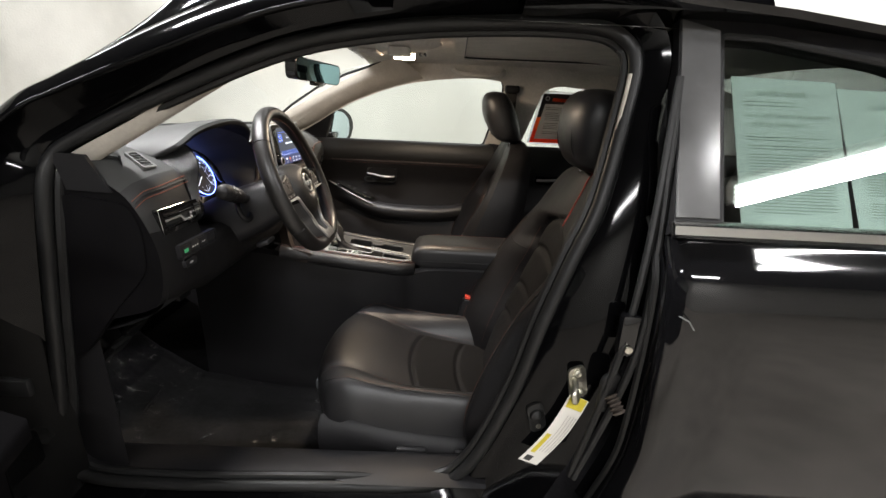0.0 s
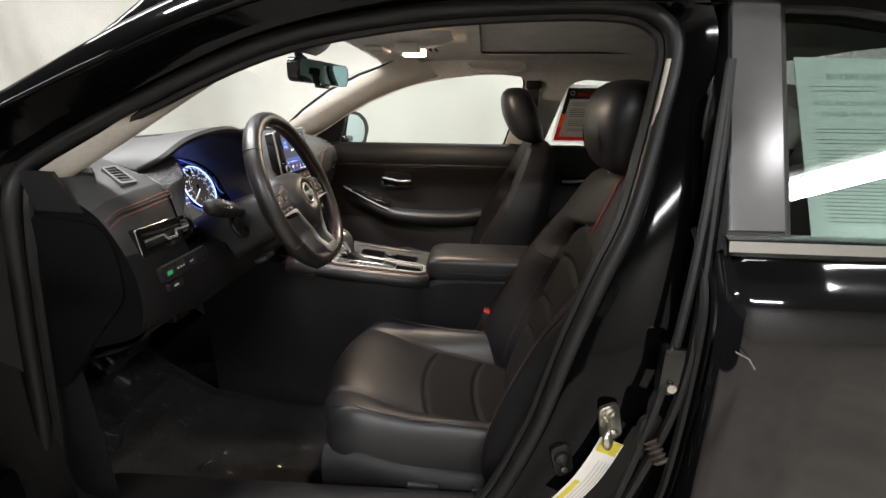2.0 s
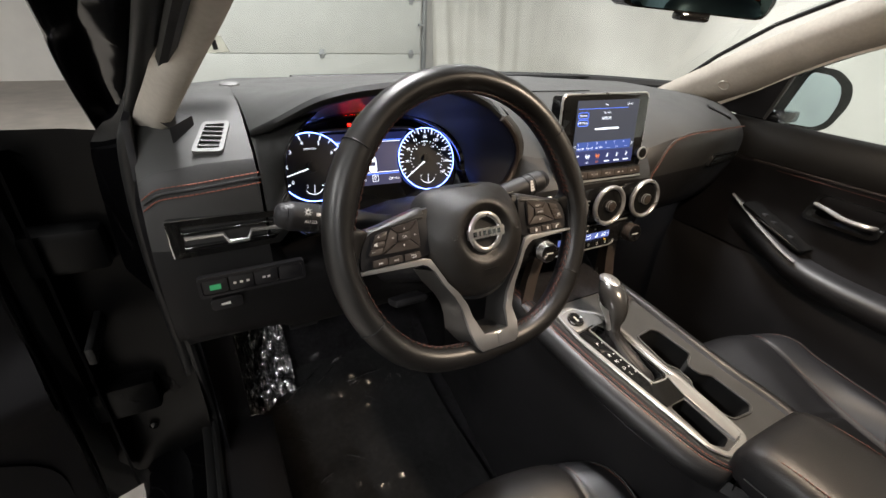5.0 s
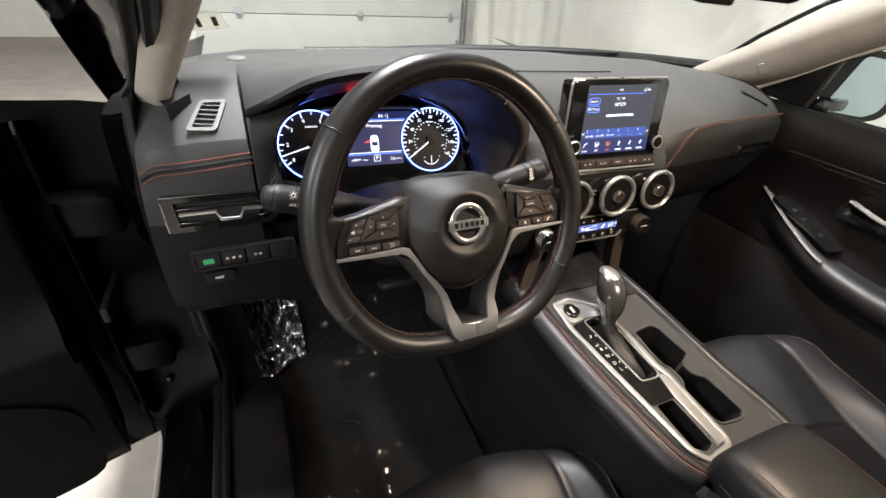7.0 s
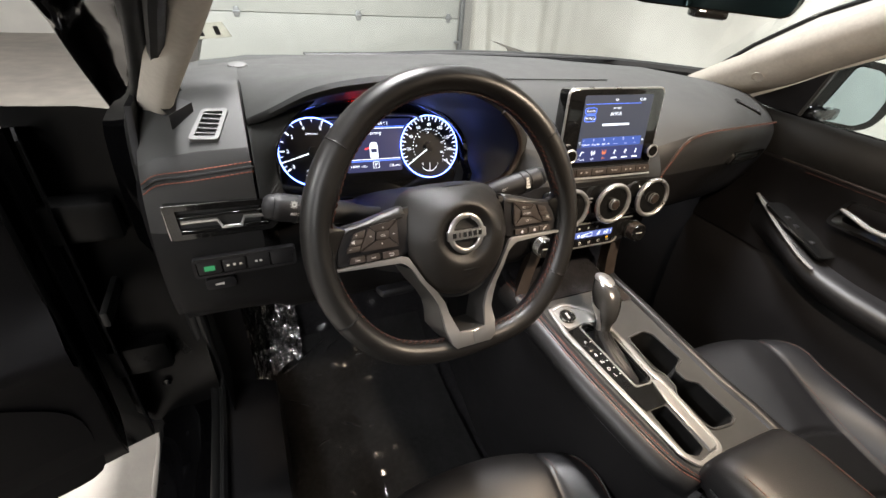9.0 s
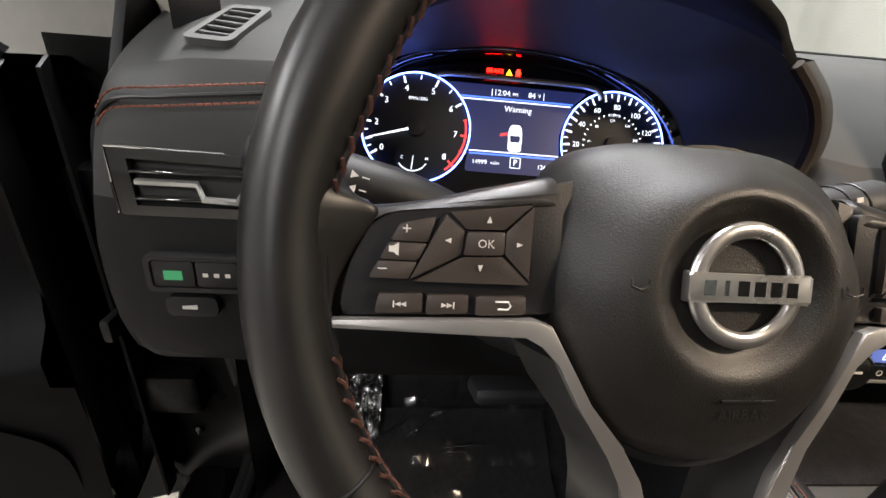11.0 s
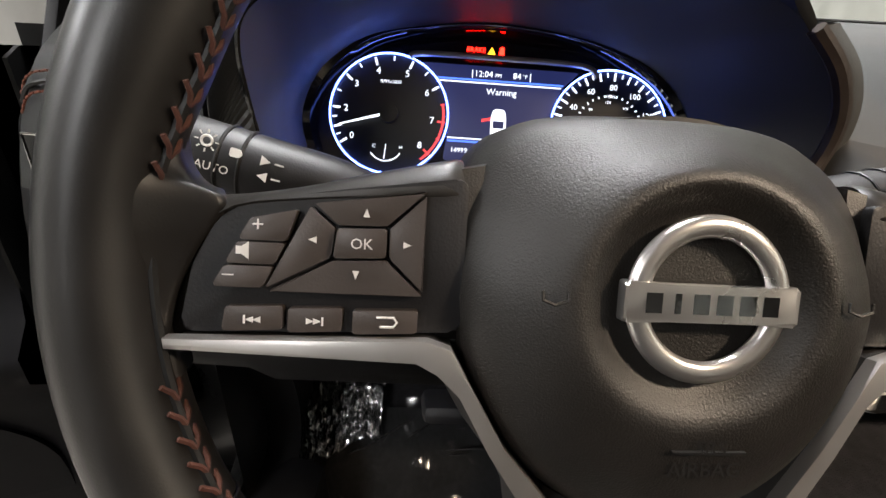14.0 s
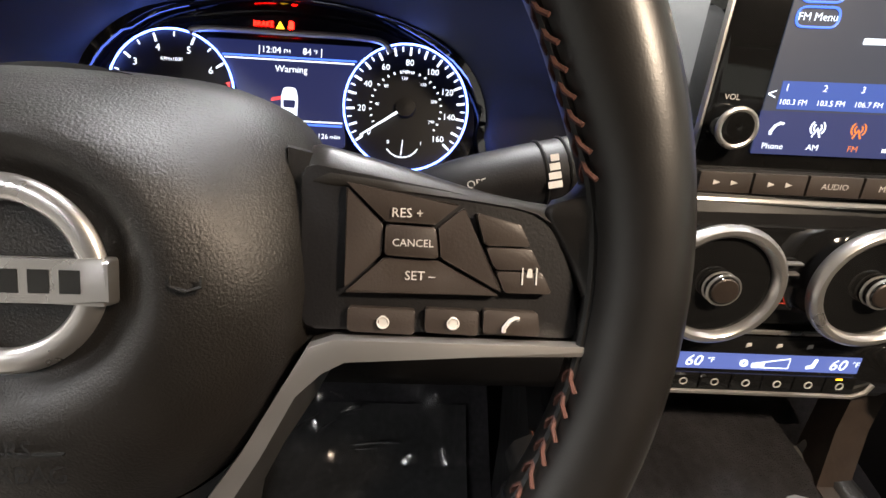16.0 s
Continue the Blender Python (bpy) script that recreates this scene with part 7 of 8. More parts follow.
def stalk(side, pts, label):
    s = thing("column_stalk", label, "control stalk", "column stalks")
    path = spl([W @ V(p) for p in pts], 8)
    rad = lambda t: 0.0105 + 0.006 * smooth01(0.12, 0.4, t) - 0.002 * smooth01(0.93, 1.0, t)
    part("arm", sweep(path, rad, WN, 16), PLASTIC, s)
    n = len(path)
    for f in (0.62, 0.74):
        i = int(f * (n - 1))
        d = (path[i + 1] - path[i]).normalized()
        fr = frame_of(path[i], d.cross(WN), WN)
        part("collar", ring_of(frame_of(path[i], WN, WN.cross(d)), rad(f) + 0.0001, 0.0009, 28, 6), RUBBER, s)
    tip = path[-1]
    d = (path[-1] - path[-3]).normalized()
    part("cap", lathe(frame_of(tip, WN, WN.cross(d) * -1), [(0.0145, -0.001), (0.0135, 0.005), (0.010, 0.009), (0, 0.011)], 20), PLASTIC, s)
    # printed signs on the face turned to the seat
    run = -d if side < 0 else d
    over = WN.cross(run)
    m = frame_of(path[int((0.74 if side < 0 else 0.66) * n)] + WN * 0.0168 + over * 0.001, run, over)
    if side < 0:
        text("AUTO", 0.0052, m, 0.002, -0.0060, -0.0006, MARK, s)
        inner = frame_of(path[int(0.5 * n)] + WN * 0.0166, run, over)
        for y, w in ((0.004, 1), (-0.003, -1)):
            part("arrow_mark", plate(inner, [(-0.002 * w, y - 0.0022), (-0.002 * w, y + 0.0022), (0.0022 * w, y)], -0.0008, 0.0004), MARK, s)
            part("beam_line", box(0.006, y, -0.0002, 0.004, 0.0007, 0.0008, 0, 1, inner), MARK, s)
        part("sun_mark", ring_of(m @ Matrix.Translation((-0.002, 0.0048, 0)), 0.0022, 0.0006, 14, 5), MARK, s)
        for i in range(8):
            part("sun_ray", box(0.0042, 0, 0, 0.0016, 0.0006, 0.0004, 0, 1, m @ Matrix.Translation((-0.002, 0.0048, 0)) @ Matrix.Rotation(i * math.pi / 4, 4, "Z")), MARK, s)
        part("beam_mark", plate(m, rounded([(0.008, 0.001), (0.012, 0.001), (0.0135, 0.003), (0.012, 0.005), (0.008, 0.005)], 0.001), -0.0006, 0.0002), MARK, s)
    else:
        text("OFF", 0.0055, m, -0.040, -0.001, -0.0025, MARK, s)
        for i in range(4):
            part("level_mark", plate(m, [(-0.004 - 0.0009 * i, -0.007 + 0.0042 * (3 - i) - 0.002), (0.000, -0.007 + 0.0042 * (3 - i) - 0.002), (0.000, -0.0038 + 0.0042 * (3 - i) - 0.002), (-0.004 - 0.0009 * i, -0.0038 + 0.0042 * (3 - i) - 0.002)], 0.0, 0.0005), MARK, s)


def column():
    c = thing("steering_column", "black plastic steering column cover", "steering column")
    rows = []
    for k, (d, w, h0, h1) in enumerate(((-0.035, 0.05, 0.030, -0.045), (-0.05, 0.062, 0.037, -0.06), (-0.11, 0.068, 0.040, -0.075), (-0.17, 0.075, 0.042, -0.085), (-0.27, 0.08, 0.03, -0.09))):
        row = []
        for j in range(24):
            q = 2 * math.pi * j / 24
            cs, sn = math.cos(q), math.sin(q)
            f = lambda t: math.copysign(abs(t) ** 0.65, t)
            row.append(W @ V((w * f(cs), (h0 + h1) / 2 + (h0 - h1) / 2 * f(sn) - 0.004, d)))
        rows.append(row)
    part("shroud", loft(rows, True, False, True), PLASTIC, c, "", 60)
    part("start_collar", ring_of(W @ Matrix.Translation((-0.085, -0.012, -0.115)), 0.024, 0.006, 28, 8), PLASTIC, c)
    part("tilt_lever", box(-0.045, -0.10, -0.12, 0.05, 0.012, 0.03, 0.005, 2, W), PLASTIC, c)


steering_wheel()
stalk(-1, ((-0.06, 0.010, -0.112), (-0.10, 0.018, -0.104), (-0.15, 0.0285, -0.094), (-0.172, 0.0335, -0.0895), (-0.196, 0.039, -0.086)), "black light stalk with printed lamp signs")
stalk(1, ((0.06, 0.008, -0.118), (0.10, 0.017, -0.110), (0.15, 0.0295, -0.099), (0.175, 0.035, -0.094), (0.194, 0.039, -0.091)), "black wiper stalk with printed wiper signs")
column()


# ---- centre console ----
CSLOPE = math.atan(0.165)
CF = frame_of((-0.365, 1.385, 0.787), (math.cos(CSLOPE), 0, -math.sin(CSLOPE)), (0, 1, 0))


def centre_console():
    c = thing("centre_console", "black centre console with silver shifter frame and cup holders", "centre console")
    up = CF.to_3x3() @ V((0, 0, 1))
    left = [(-0.09, -0.152), (0.0, -0.141), (0.10, -0.129), (0.19, -0.113), (0.27, -0.094), (0.305, -0.072)]
    right = [(0.305, 0.085), (0.25, 0.080), (0.18, 0.066), (0.03, 0.052), (-0.05, 0.042), (-0.09, 0.04)]
    well = rounded([(0.078, -0.022), (0.073, 0.017), (0.084, 0.030), (0.141, 0.040), (0.155, 0.014), (0.176, 0.018), (0.186, 0.035), (0.248, 0.045), (0.257, 0.030), (0.254, -0.006), (0.243, -0.016), (0.190, -0.020), (0.180, -0.010), (0.153, -0.012), (0.144, -0.023)], 0.006)
    cups = [well]
    slot = rounded([(0.040, -0.0915), (0.036, -0.0765), (0.069, -0.0530), (0.152, -0.0450), (0.157, -0.0510), (0.156, -0.0735)], 0.004)
    tray = rounded([(0.199, -0.082), (0.199, -0.050), (0.270, -0.044), (0.276, -0.062), (0.266, -0.077)], 0.005)
    part("deck", holed(CF, left + right, [*cups, slot, tray], -0.03, 0.0, 0.055), DECK_GREY, c, "satin grey console deck")
    for q in cups:
        part("cup_rim", sweep([CF @ V((p[0], p[1], 0.0005)) for p in q], 0.0022, up, 6, True), DECK_GREY, c, "grey cup holder rim")
    for q, deep in ((well, 0.05), (tray, 0.035), (slot, 0.02)):
        mid = V((sum(p[0] for p in q) / len(q), sum(p[1] for p in q) / len(q)))
        ring = lambda f, c: [CF @ V((mid.x + (p[0] - mid.x) * f, mid.y + (p[1] - mid.y) * f, c)) for p in q]
        part("well_liner", loft([ring(0.99, -0.0015), ring(0.95, -0.012), ring(0.93, -deep), ring(0.5, -deep), ring(0.02, -deep)], True), RUBBER, c, "black well liner")
    # silver frame round shifter and tray
    loop = rounded([(-0.014, -0.126), (-0.019, -0.095), (0.010, -0.052), (0.058, -0.040), (0.145, -0.033), (0.165, -0.028), (0.272, -0.020), (0.281, -0.027), (0.287, -0.070), (0.268, -0.085), (0.16, -0.105), (0.043, -0.127)], 0.007)
    part("silver_frame", sweep([CF @ V((p[0], p[1], 0.003)) for p in loop], 0.0046, up, 8, True, 0.6), BRIGHT, c, "satin silver frame")
    top = rounded([(-0.012, -0.124), (-0.014, -0.098), (0.002, -0.066), (0.020, -0.054), (0.033, -0.060), (0.028, -0.080), (0.033, -0.118), (0.012, -0.126)], 0.006)
    part("start_plate", plate(CF, top, 0.0, 0.004, 0.0015), BRIGHT, c, "satin silver start button plate")
    b = part("start_button", lathe(CF @ Matrix.Translation((0.0088, -0.1045, 0.004)), [(0.0145, 0), (0.0145, 0.003), (0.012, 0.004), (0.0105, 0.003), (0, 0.0035)], 30), PIANO, c, "round start button")
    part("button_ring", ring_of(CF @ Matrix.Translation((0.0088, -0.1045, 0.004)), 0.0135, 0.0014, 30, 6, 0.0035), CHROME, b)
    part("button_mark", plate(CF @ Matrix.Translation((0.0088, -0.1045, 0.0078)), [(-0.006, -0.002), (0.006, -0.002), (0.006, 0.002), (-0.006, 0.002)], 0, 0.0004), MARK, b)
    strip = [(0.046, -0.106), (0.050, -0.080), (0.158, -0.0655), (0.178, -0.06), (0.178, -0.094), (0.158, -0.099)]
    part("gear_strip", holed(CF, [(0.036, -0.119), (0.030, -0.084), (0.030, -0.070), (0.068, -0.044), (0.150, -0.037), (0.160, -0.042), (0.197, -0.048), (0.198, -0.088), (0.160, -0.101)], [slot], 0.0, 0.003), PIANO, c, "gloss black gear strip")
    part("slot_ring", sweep([CF @ V((p[0], p[1], 0.0038)) for p in rounded([(0.0345, -0.0965), (0.0305, -0.0745), (0.0670, -0.0485), (0.1555, -0.0400), (0.1620, -0.0490), (0.1605, -0.0775)], 0.005)], 0.0017, up, 6, True), BRIGHT, c, "thin silver ring round the lever slot")
    for s, x, y in (("P", 0.0655, -0.1045), ("R", 0.0915, -0.1025), ("N", 0.1056, -0.1005), ("D", 0.1200, -0.0980), ("L", 0.1320, -0.0950)):
        text(s, 0.0085, CF @ Matrix.Rotation(math.pi / 2, 4, "Z"), y, -x, 0.0034, MARK, c)
        part("gear_dot", plate(CF, [(x - 0.001, y + 0.0085), (x + 0.001, y + 0.0085), (x + 0.001, y + 0.0105), (x - 0.001, y + 0.0105)], 0.003, 0.0034), MARK, c)
    part("tray_divider", plate(CF, [(0.158, -0.044), (0.162, -0.029), (0.273, -0.022), (0.276, -0.040), (0.197, -0.0475)], 0.0, 0.005, 0.0015), BRIGHT, c, "satin silver divider")
    # side walls and stitched edge pads
    for pts, sgn, y0 in ((left, -1, 0), (right[::-1], 1, 0)):
        edge = spl([CF @ V((p[0], p[1], 0.0)) for p in pts], 4)
        part("edge_pad", loft([[p + V((0, sgn * a, z)) for a, z in (((-0.004, -0.004), (0.0, 0.005), (0.010, 0.008), (0.023, 0.006), (0.034, -0.001), (0.040, -0.015), (0.030, -0.030)) if sgn < 0 else ((-0.004, -0.004), (0.0, 0.007), (0.012, 0.008), (0.022, 0.0), (0.024, -0.015), (0.016, -0.028)))] for p in edge], caps=True), LEATHER, c, "stitched leather edge", 70)
        if sgn > 0:
            part("side_wall", loft([[p + V((0, sgn * a, z - p.z)) if z < 0.6 else p + V((0, sgn * a, -0.022)) for a, z in ((0.012, 0.7), (0.002, 0.55), (-0.01, 0.40), (-0.005, 0.28))] for p in edge]), PLASTIC, c)
        if sgn < 0:
            for o, h in ((0.0125, 0.0086), (0.0205, 0.0074)):
                stitches([p + V((0, -o, h)) for p in edge], (0, -0.3, 0.9), THREAD, c, 0.005, 0.0036, 0.00055)
            part("edge_seam", sweep([p + V((0, -0.0165, 0.0076)) for p in edge], 0.0011, seg=5), RUBBER, c)
    # struts up to the dash
    for y0, y1 in ((1.268, 1.222), (1.455, 1.425)):
        part("strut", loft([[V((x, y + w, z)) for w in (-0.012, 0.012)] + [V((x - 0.02, y + w, z - 0.03)) for w in (0.012, -0.012)] for x, y, z in ((-0.455, y0, 0.875), (-0.44, (y0 + y1) / 2, 0.835), (-0.42, y1, 0.80), (-0.36, y1 - 0.004 * (y0 < 1.3), 0.789))], True, False, True), BRONZE, c, "dark bronze strut")
    part("inner_floor", plate(CF, [(-0.12, -0.15), (-0.035, -0.15), (-0.035, 0.035), (-0.12, 0.03)], -0.002, 0.003), CARPET, c, "dark tray liner")
    part("rear_box", loft([[V((x, y, z)) for y in (1.29, 1.47)] for x, z in ((-0.055, 0.74), (-0.05, 0.3))]), PLASTIC, c)
    side = spl([(-0.75, 1.243, 0.79), (-0.60, 1.232, 0.79), (-0.47, 1.218, 0.785), (-0.36, 1.222, 0.762), (-0.27, 1.231, 0.748), (-0.18, 1.245, 0.733), (-0.11, 1.266, 0.722), (-0.07, 1.282, 0.722), (0.0, 1.287, 0.735), (0.2, 1.287, 0.738), (0.42, 1.29, 0.738)], 4)
    part("side_wall", loft([[V((p.x, p.y + b, z)) for b, z in ((0.012, p.z), (0.0, p.z - 0.012), (0.002, 0.6), (0.008, 0.45), (0.004, 0.28))] for p in side]), PLASTIC, c, "black console side")
    part("rear_side", loft([[V((x, y, z)) for z in (0.745, 0.72, 0.5, 0.28)] for x, y in ((-0.06, 1.465), (0.0, 1.475), (0.2, 1.475), (0.42, 1.47))]), PLASTIC, c)
    # shifter
    s = thing("gear_shifter", "gear lever with dark silver-capped knob and leather boot", "gear lever")
    boot = [(-0.008, 0.097, 0.056, 0.0165), (-0.002, 0.095, 0.050, 0.0155), (0.003, 0.088, 0.039, 0.0145), (0.008, 0.080, 0.027, 0.0135), (0.014, 0.071, 0.018, 0.0125), (0.020, 0.064, 0.0135, 0.0118), (0.027, 0.057, 0.0125, 0.0110)]
    part("boot", loft([[CF @ V((cx + a * math.copysign(abs(math.cos(q)) ** 0.85, math.cos(q)), -0.0700 + 0.17 * (cx - 0.097) + 0.15 * a * math.cos(q) + b2 * math.sin(q) * (1 + 0.10 * math.sin(5 * q + 90 * h)), h + 0.0018 * math.sin(7 * q + 60 * h))) for q in (2 * math.pi * j / 30 for j in range(30))] for h, cx, a, b2 in boot], True), LEATHER, s, "creased leather boot", 70)
    A = lambda t: CF @ V((0.066 - 0.98 * (0.73 * t - 0.017), -0.077 + 0.45 * (0.73 * t - 0.017), 0.73 * t))
    prof = [(0.022, 0.0100), (0.034, 0.0098), (0.044, 0.0108), (0.052, 0.0140), (0.060, 0.0178), (0.070, 0.0205), (0.082, 0.0220), (0.093, 0.0218), (0.102, 0.0192), (0.108, 0.0135), (0.1105, 0.004)]
    rows = []
    for t, r in prof:
        o = A(t)
        rows.append([o + CF.to_3x3() @ V((1.35 * r * math.cos(q) + 0.004 * t / 0.1, 0.95 * r * math.sin(q), 0)) for q in (2 * math.pi * j / 22 for j in range(22))])
    part("knob", loft(rows, True, False, True), mat("gloss_dark_knob", (0.03, 0.029, 0.028), 0.22, var=0.15, bump=0.05, coat=0.3), s, "glossy dark grey knob", 70)
    rows = []
    for t, r in ((0.026, 0.0102), (0.036, 0.0101), (0.046, 0.0116), (0.054, 0.0150), (0.062, 0.0182), (0.072, 0.0203)):
        o = A(t)
        rows.append([o + CF.to_3x3() @ V((1.35 * r * math.cos(q) + 0.004 * t / 0.1, 1.0 * r * math.sin(q), 0)) * 1.03 for q in (radians(190 + 100 * j / 9) for j in range(10))])
    part("silver_side", loft(rows), SATIN, s, "silver side trim")
    part("cap", loft([[A(0.1085) + CF.to_3x3() @ V((1.35 * r * math.cos(q), 0.95 * r * math.sin(q), h)) for q in (2 * math.pi * j / 22 for j in range(22))] for r, h in ((0.0165, -0.0045), (0.014, -0.0005), (0.009, 0.0022), (0.001, 0.003))], True), SATIN, s, "silver knob cap")
    # armrest
    a = thing("armrest", "black leather centre armrest with rust-red stitched edge", "armrest")
    rows = []
    for x, f in ((-0.075, 0.0), (-0.072, 0.35), (-0.062, 0.7), (-0.045, 0.9), (-0.02, 1.0), (0.10, 1.0), (0.25, 1.0), (0.34, 0.95), (0.36, 0.6)):
        row = []
        for j in range(32):
            q = 2 * math.pi * j / 32
            cs, sn = math.cos(q), math.sin(q)
            g = lambda t, e: math.copysign(abs(t) ** e, t)
            hw = 0.080 * (0.86 + 0.14 * f)
            row.append(V((x, 1.370 + hw * g(cs, 0.35), 0.757 + (0.012 + 0.026 * f) * g(sn, 0.4) + 0.006 * sn * (1 - cs * cs) * (sn > 0))))
        rows.append(row)
    part("pad", loft(rows, True, False, True), LEATHER, a, "", 60)
    for y in (1.308, 1.432):
        stitches(spl([(-0.066, y, 0.776), (-0.045, y, 0.790), (-0.01, y, 0.7975), (0.12, y, 0.7975), (0.33, y, 0.7965)], 6), (0, 0, 1), DIM_THREAD, a, 0.006, 0.0042, 0.0007)
    part("side_seam", sweep([V((x, 1.2895, 0.752)) for x in (-0.05, 0.1, 0.33)], 0.0015, seg=5), RUBBER, a)


centre_console()


# ---- seats ----
def along(table, x):
    """A value read off a table of (x, value) pairs."""
    for (p, u), (q, w) in zip(table, table[1:]):
        if x <= q:
            return u + (w - u) * max(0.0, (x - p) / (q - p))
    return table[-1][1]


def split_skin(grid, depth):
    """Two skins over one grid of points, cut along the line where the depth is nought."""
    n, m = len(grid), len(grid[0])
    val = [[depth(i, j) or 1e-9 for j in range(m)] for i in range(n)]
    out = []
    for sg in (-1, 1):
        bm, made = bmesh.new(), {}

        def vert(a, b=None):
            key = (a, b) if b is None or a < b else (b, a)
            if key not in made:
                p = grid[a[0]][a[1]]
                if b is not None:
                    u, w = val[a[0]][a[1]], val[b[0]][b[1]]
                    p = p.lerp(grid[b[0]][b[1]], u / (u - w))
                made[key] = bm.verts.new(p)
            return made[key]
        for i in range(n - 1):
            for j in range(m - 1):
                ring, loop = ((i, j), (i, j + 1), (i + 1, j + 1), (i + 1, j)), []
                for a, b in zip(ring, ring[1:] + ring[:1]):
                    u, w = val[a[0]][a[1]] * sg, val[b[0]][b[1]] * sg
                    if u > 0:
                        loop.append(vert(a))
                    if u * w < 0:
                        loop.append(vert(a, b))
                if len(loop) > 2:
                    bm.faces.new(loop)
        out.append(bm)
    return out


def seat(yc, dx, label, mirror=1, lean=0.0):
    s = thing("front_seat", label, "car seat", "front seats")
    P = lambda x, y, z: V((x + dx - lean * max(0, z - 0.62), yc + y * mirror, z))
    # cushion: a nose, a soft middle with two cross seams, and raised sides
    mid = [(p.x, p.z) for p in spl([(-0.286, 0, 0.54), (-0.2845, 0, 0.562), (-0.277, 0, 0.588), (-0.260, 0, 0.608), (-0.232, 0, 0.6175), (-0.20, 0, 0.6155), (-0.16, 0, 0.605), (-0.12, 0, 0.591), (-0.085, 0, 0.578), (-0.045, 0, 0.564), (0.02, 0, 0.549), (0.08, 0, 0.538), (0.15, 0, 0.527), (0.24, 0, 0.510)], 5)]
    seam = lambda x0, y: x0 + 0.026 * (abs(y) / 0.135) ** 2
    nose = lambda x, y: 0.075 * (abs(y) / 0.235) ** 2.2 * (1 - smooth01(-0.27, -0.08, x))

    def rise(x, y):
        a, top = abs(y), 0.004 + 0.056 * smooth01(-0.27, 0.14, x)
        if a < 0.135:
            dent = sum(math.exp(-((x - seam(x0, y)) / 0.0055) ** 2) for x0 in (-0.045, 0.077)) * (1 - smooth01(0.120, 0.135, a))
            return 0.007 * (1 - (a / 0.135) ** 4) * smooth01(-0.286, -0.24, x) - 0.0065 * dent - 0.004 * math.exp(-((a - 0.135) / 0.005) ** 2)
        up = top * math.sin(0.5 * math.pi * min(1, (a - 0.135) / 0.052)) - 0.004 * math.exp(-((a - 0.135) / 0.005) ** 2)
        return up - (0.085 * ((a - 0.198) / 0.034) ** 1.6 if a > 0.198 else 0)
    on = lambda x, y, up=0.0: P(x + nose(x, y), y + 0.012, along(mid, x) + rise(x, y) + up)
    ys = [-0.232 + 0.464 * j / 92 for j in range(93)]
    xs = sorted({round(p[0], 4) for p in mid} | {round(-0.08 + 0.004 * k, 4) for k in range(50)})
    skin, panel = split_skin([[on(x, y) for y in ys] for x in xs], lambda i, j: min(0.133 - abs(ys[j]), xs[i] - seam(-0.045, ys[j])))
    part("cushion", skin, LEATHER, s, "black leather seat cushion", 80)
    part("cushion_insert", panel, SUEDE, s, "perforated seat panel", 80)
    part("front_roll", loft([[P(-0.286 + a + nose(-0.286, y), y + 0.012, z + rise(-0.286, y) * (a < 0.005)) for a, z in ((0.0, 0.541), (0.002, 0.515), (0.02, 0.488), (0.06, 0.472))] for y in ys[2:-2]]), LEATHER, s, "", 75)
    for sg in (-1, 1):
        stitches(spl([on(x, 0.1405 * sg, 0.0006) for x in (-0.25, -0.22, -0.12, 0.0, 0.08, 0.19)], 8), (0, 0, 1), DIM_THREAD, s, 0.006, 0.0042, 0.0005)
        path = spl([on(-0.272, 0.178 * sg, 0.0), on(-0.250, 0.190 * sg, 0.0), *[on(x, 0.197 * sg, 0.0004) for x in (-0.2, -0.12, 0.0, 0.08, 0.19)]], 8)
        part("side_piping", sweep(path, 0.0015, (0, 0, 1), 6), RUBBER, s)
        stitches([p + V((0, -0.005 * sg * mirror, 0.0012)) for p in path], (0, 0, 1), DIM_THREAD, s, 0.006, 0.0042, 0.0005)
        # plastic side shield
        sh = [[P(x, sg * (0.222 + o) + 0.012, z) for o, z in ((-0.01, zt), (0.012, zt - 0.01), (0.02, zt - 0.05), (0.016, 0.46), (0.0, 0.42))] for x, zt in ((-0.235, 0.535), (-0.17, 0.54), (-0.05, 0.515), (0.1, 0.495), (0.24, 0.49))]
        part("side_shield", loft(sh), PLASTIC, s, "black plastic side shield", 60)
    for x, w in ((-0.02, 0.07), (0.09, 0.025)):
        part("seat_switch", box(x + dx, yc - 0.232 * mirror, 0.475, w, 0.016, 0.016, 0.006), PLASTIC, s)
    part("seat_base", box(0.02 + dx, yc, 0.42, 0.42, 0.42, 0.12, 0.02), CARPET, s)
    for sg in (-1, 1):
        part("seat_rail", box(-0.06 + dx, yc + 0.19 * sg, 0.34, 0.62, 0.05, 0.035, 0.006), STEEL, s, "steel seat rail")
    # backrest: deep side bolsters round a sunk middle with an arched top and curved cross seams
    bk = ((0.155, 0.50, 0.245, 0.050, 0.10), (0.172, 0.58, 0.262, 0.080, 0.12), (0.205, 0.68, 0.268, 0.095, 0.125), (0.240, 0.78, 0.264, 0.090, 0.12), (0.265, 0.85, 0.258, 0.076, 0.116), (0.285, 0.90, 0.250, 0.055, 0.11), (0.30, 0.945, 0.238, 0.036, 0.105), (0.32, 1.0, 0.220, 0.02, 0.095), (0.338, 1.045, 0.198, 0.012, 0.085), (0.35, 1.075, 0.165, 0.005, 0.07), (0.36, 1.09, 0.11, 0.0, 0.05), (0.368, 1.094, 0.05, 0.0, 0.03))
    tab = lambda k: [(p.x, p.y) for p in spl([(q[1], q[k], 0) for q in bk], 6)]
    t_x, t_w, t_b, t_t = tab(0), tab(2), tab(3), tab(4)
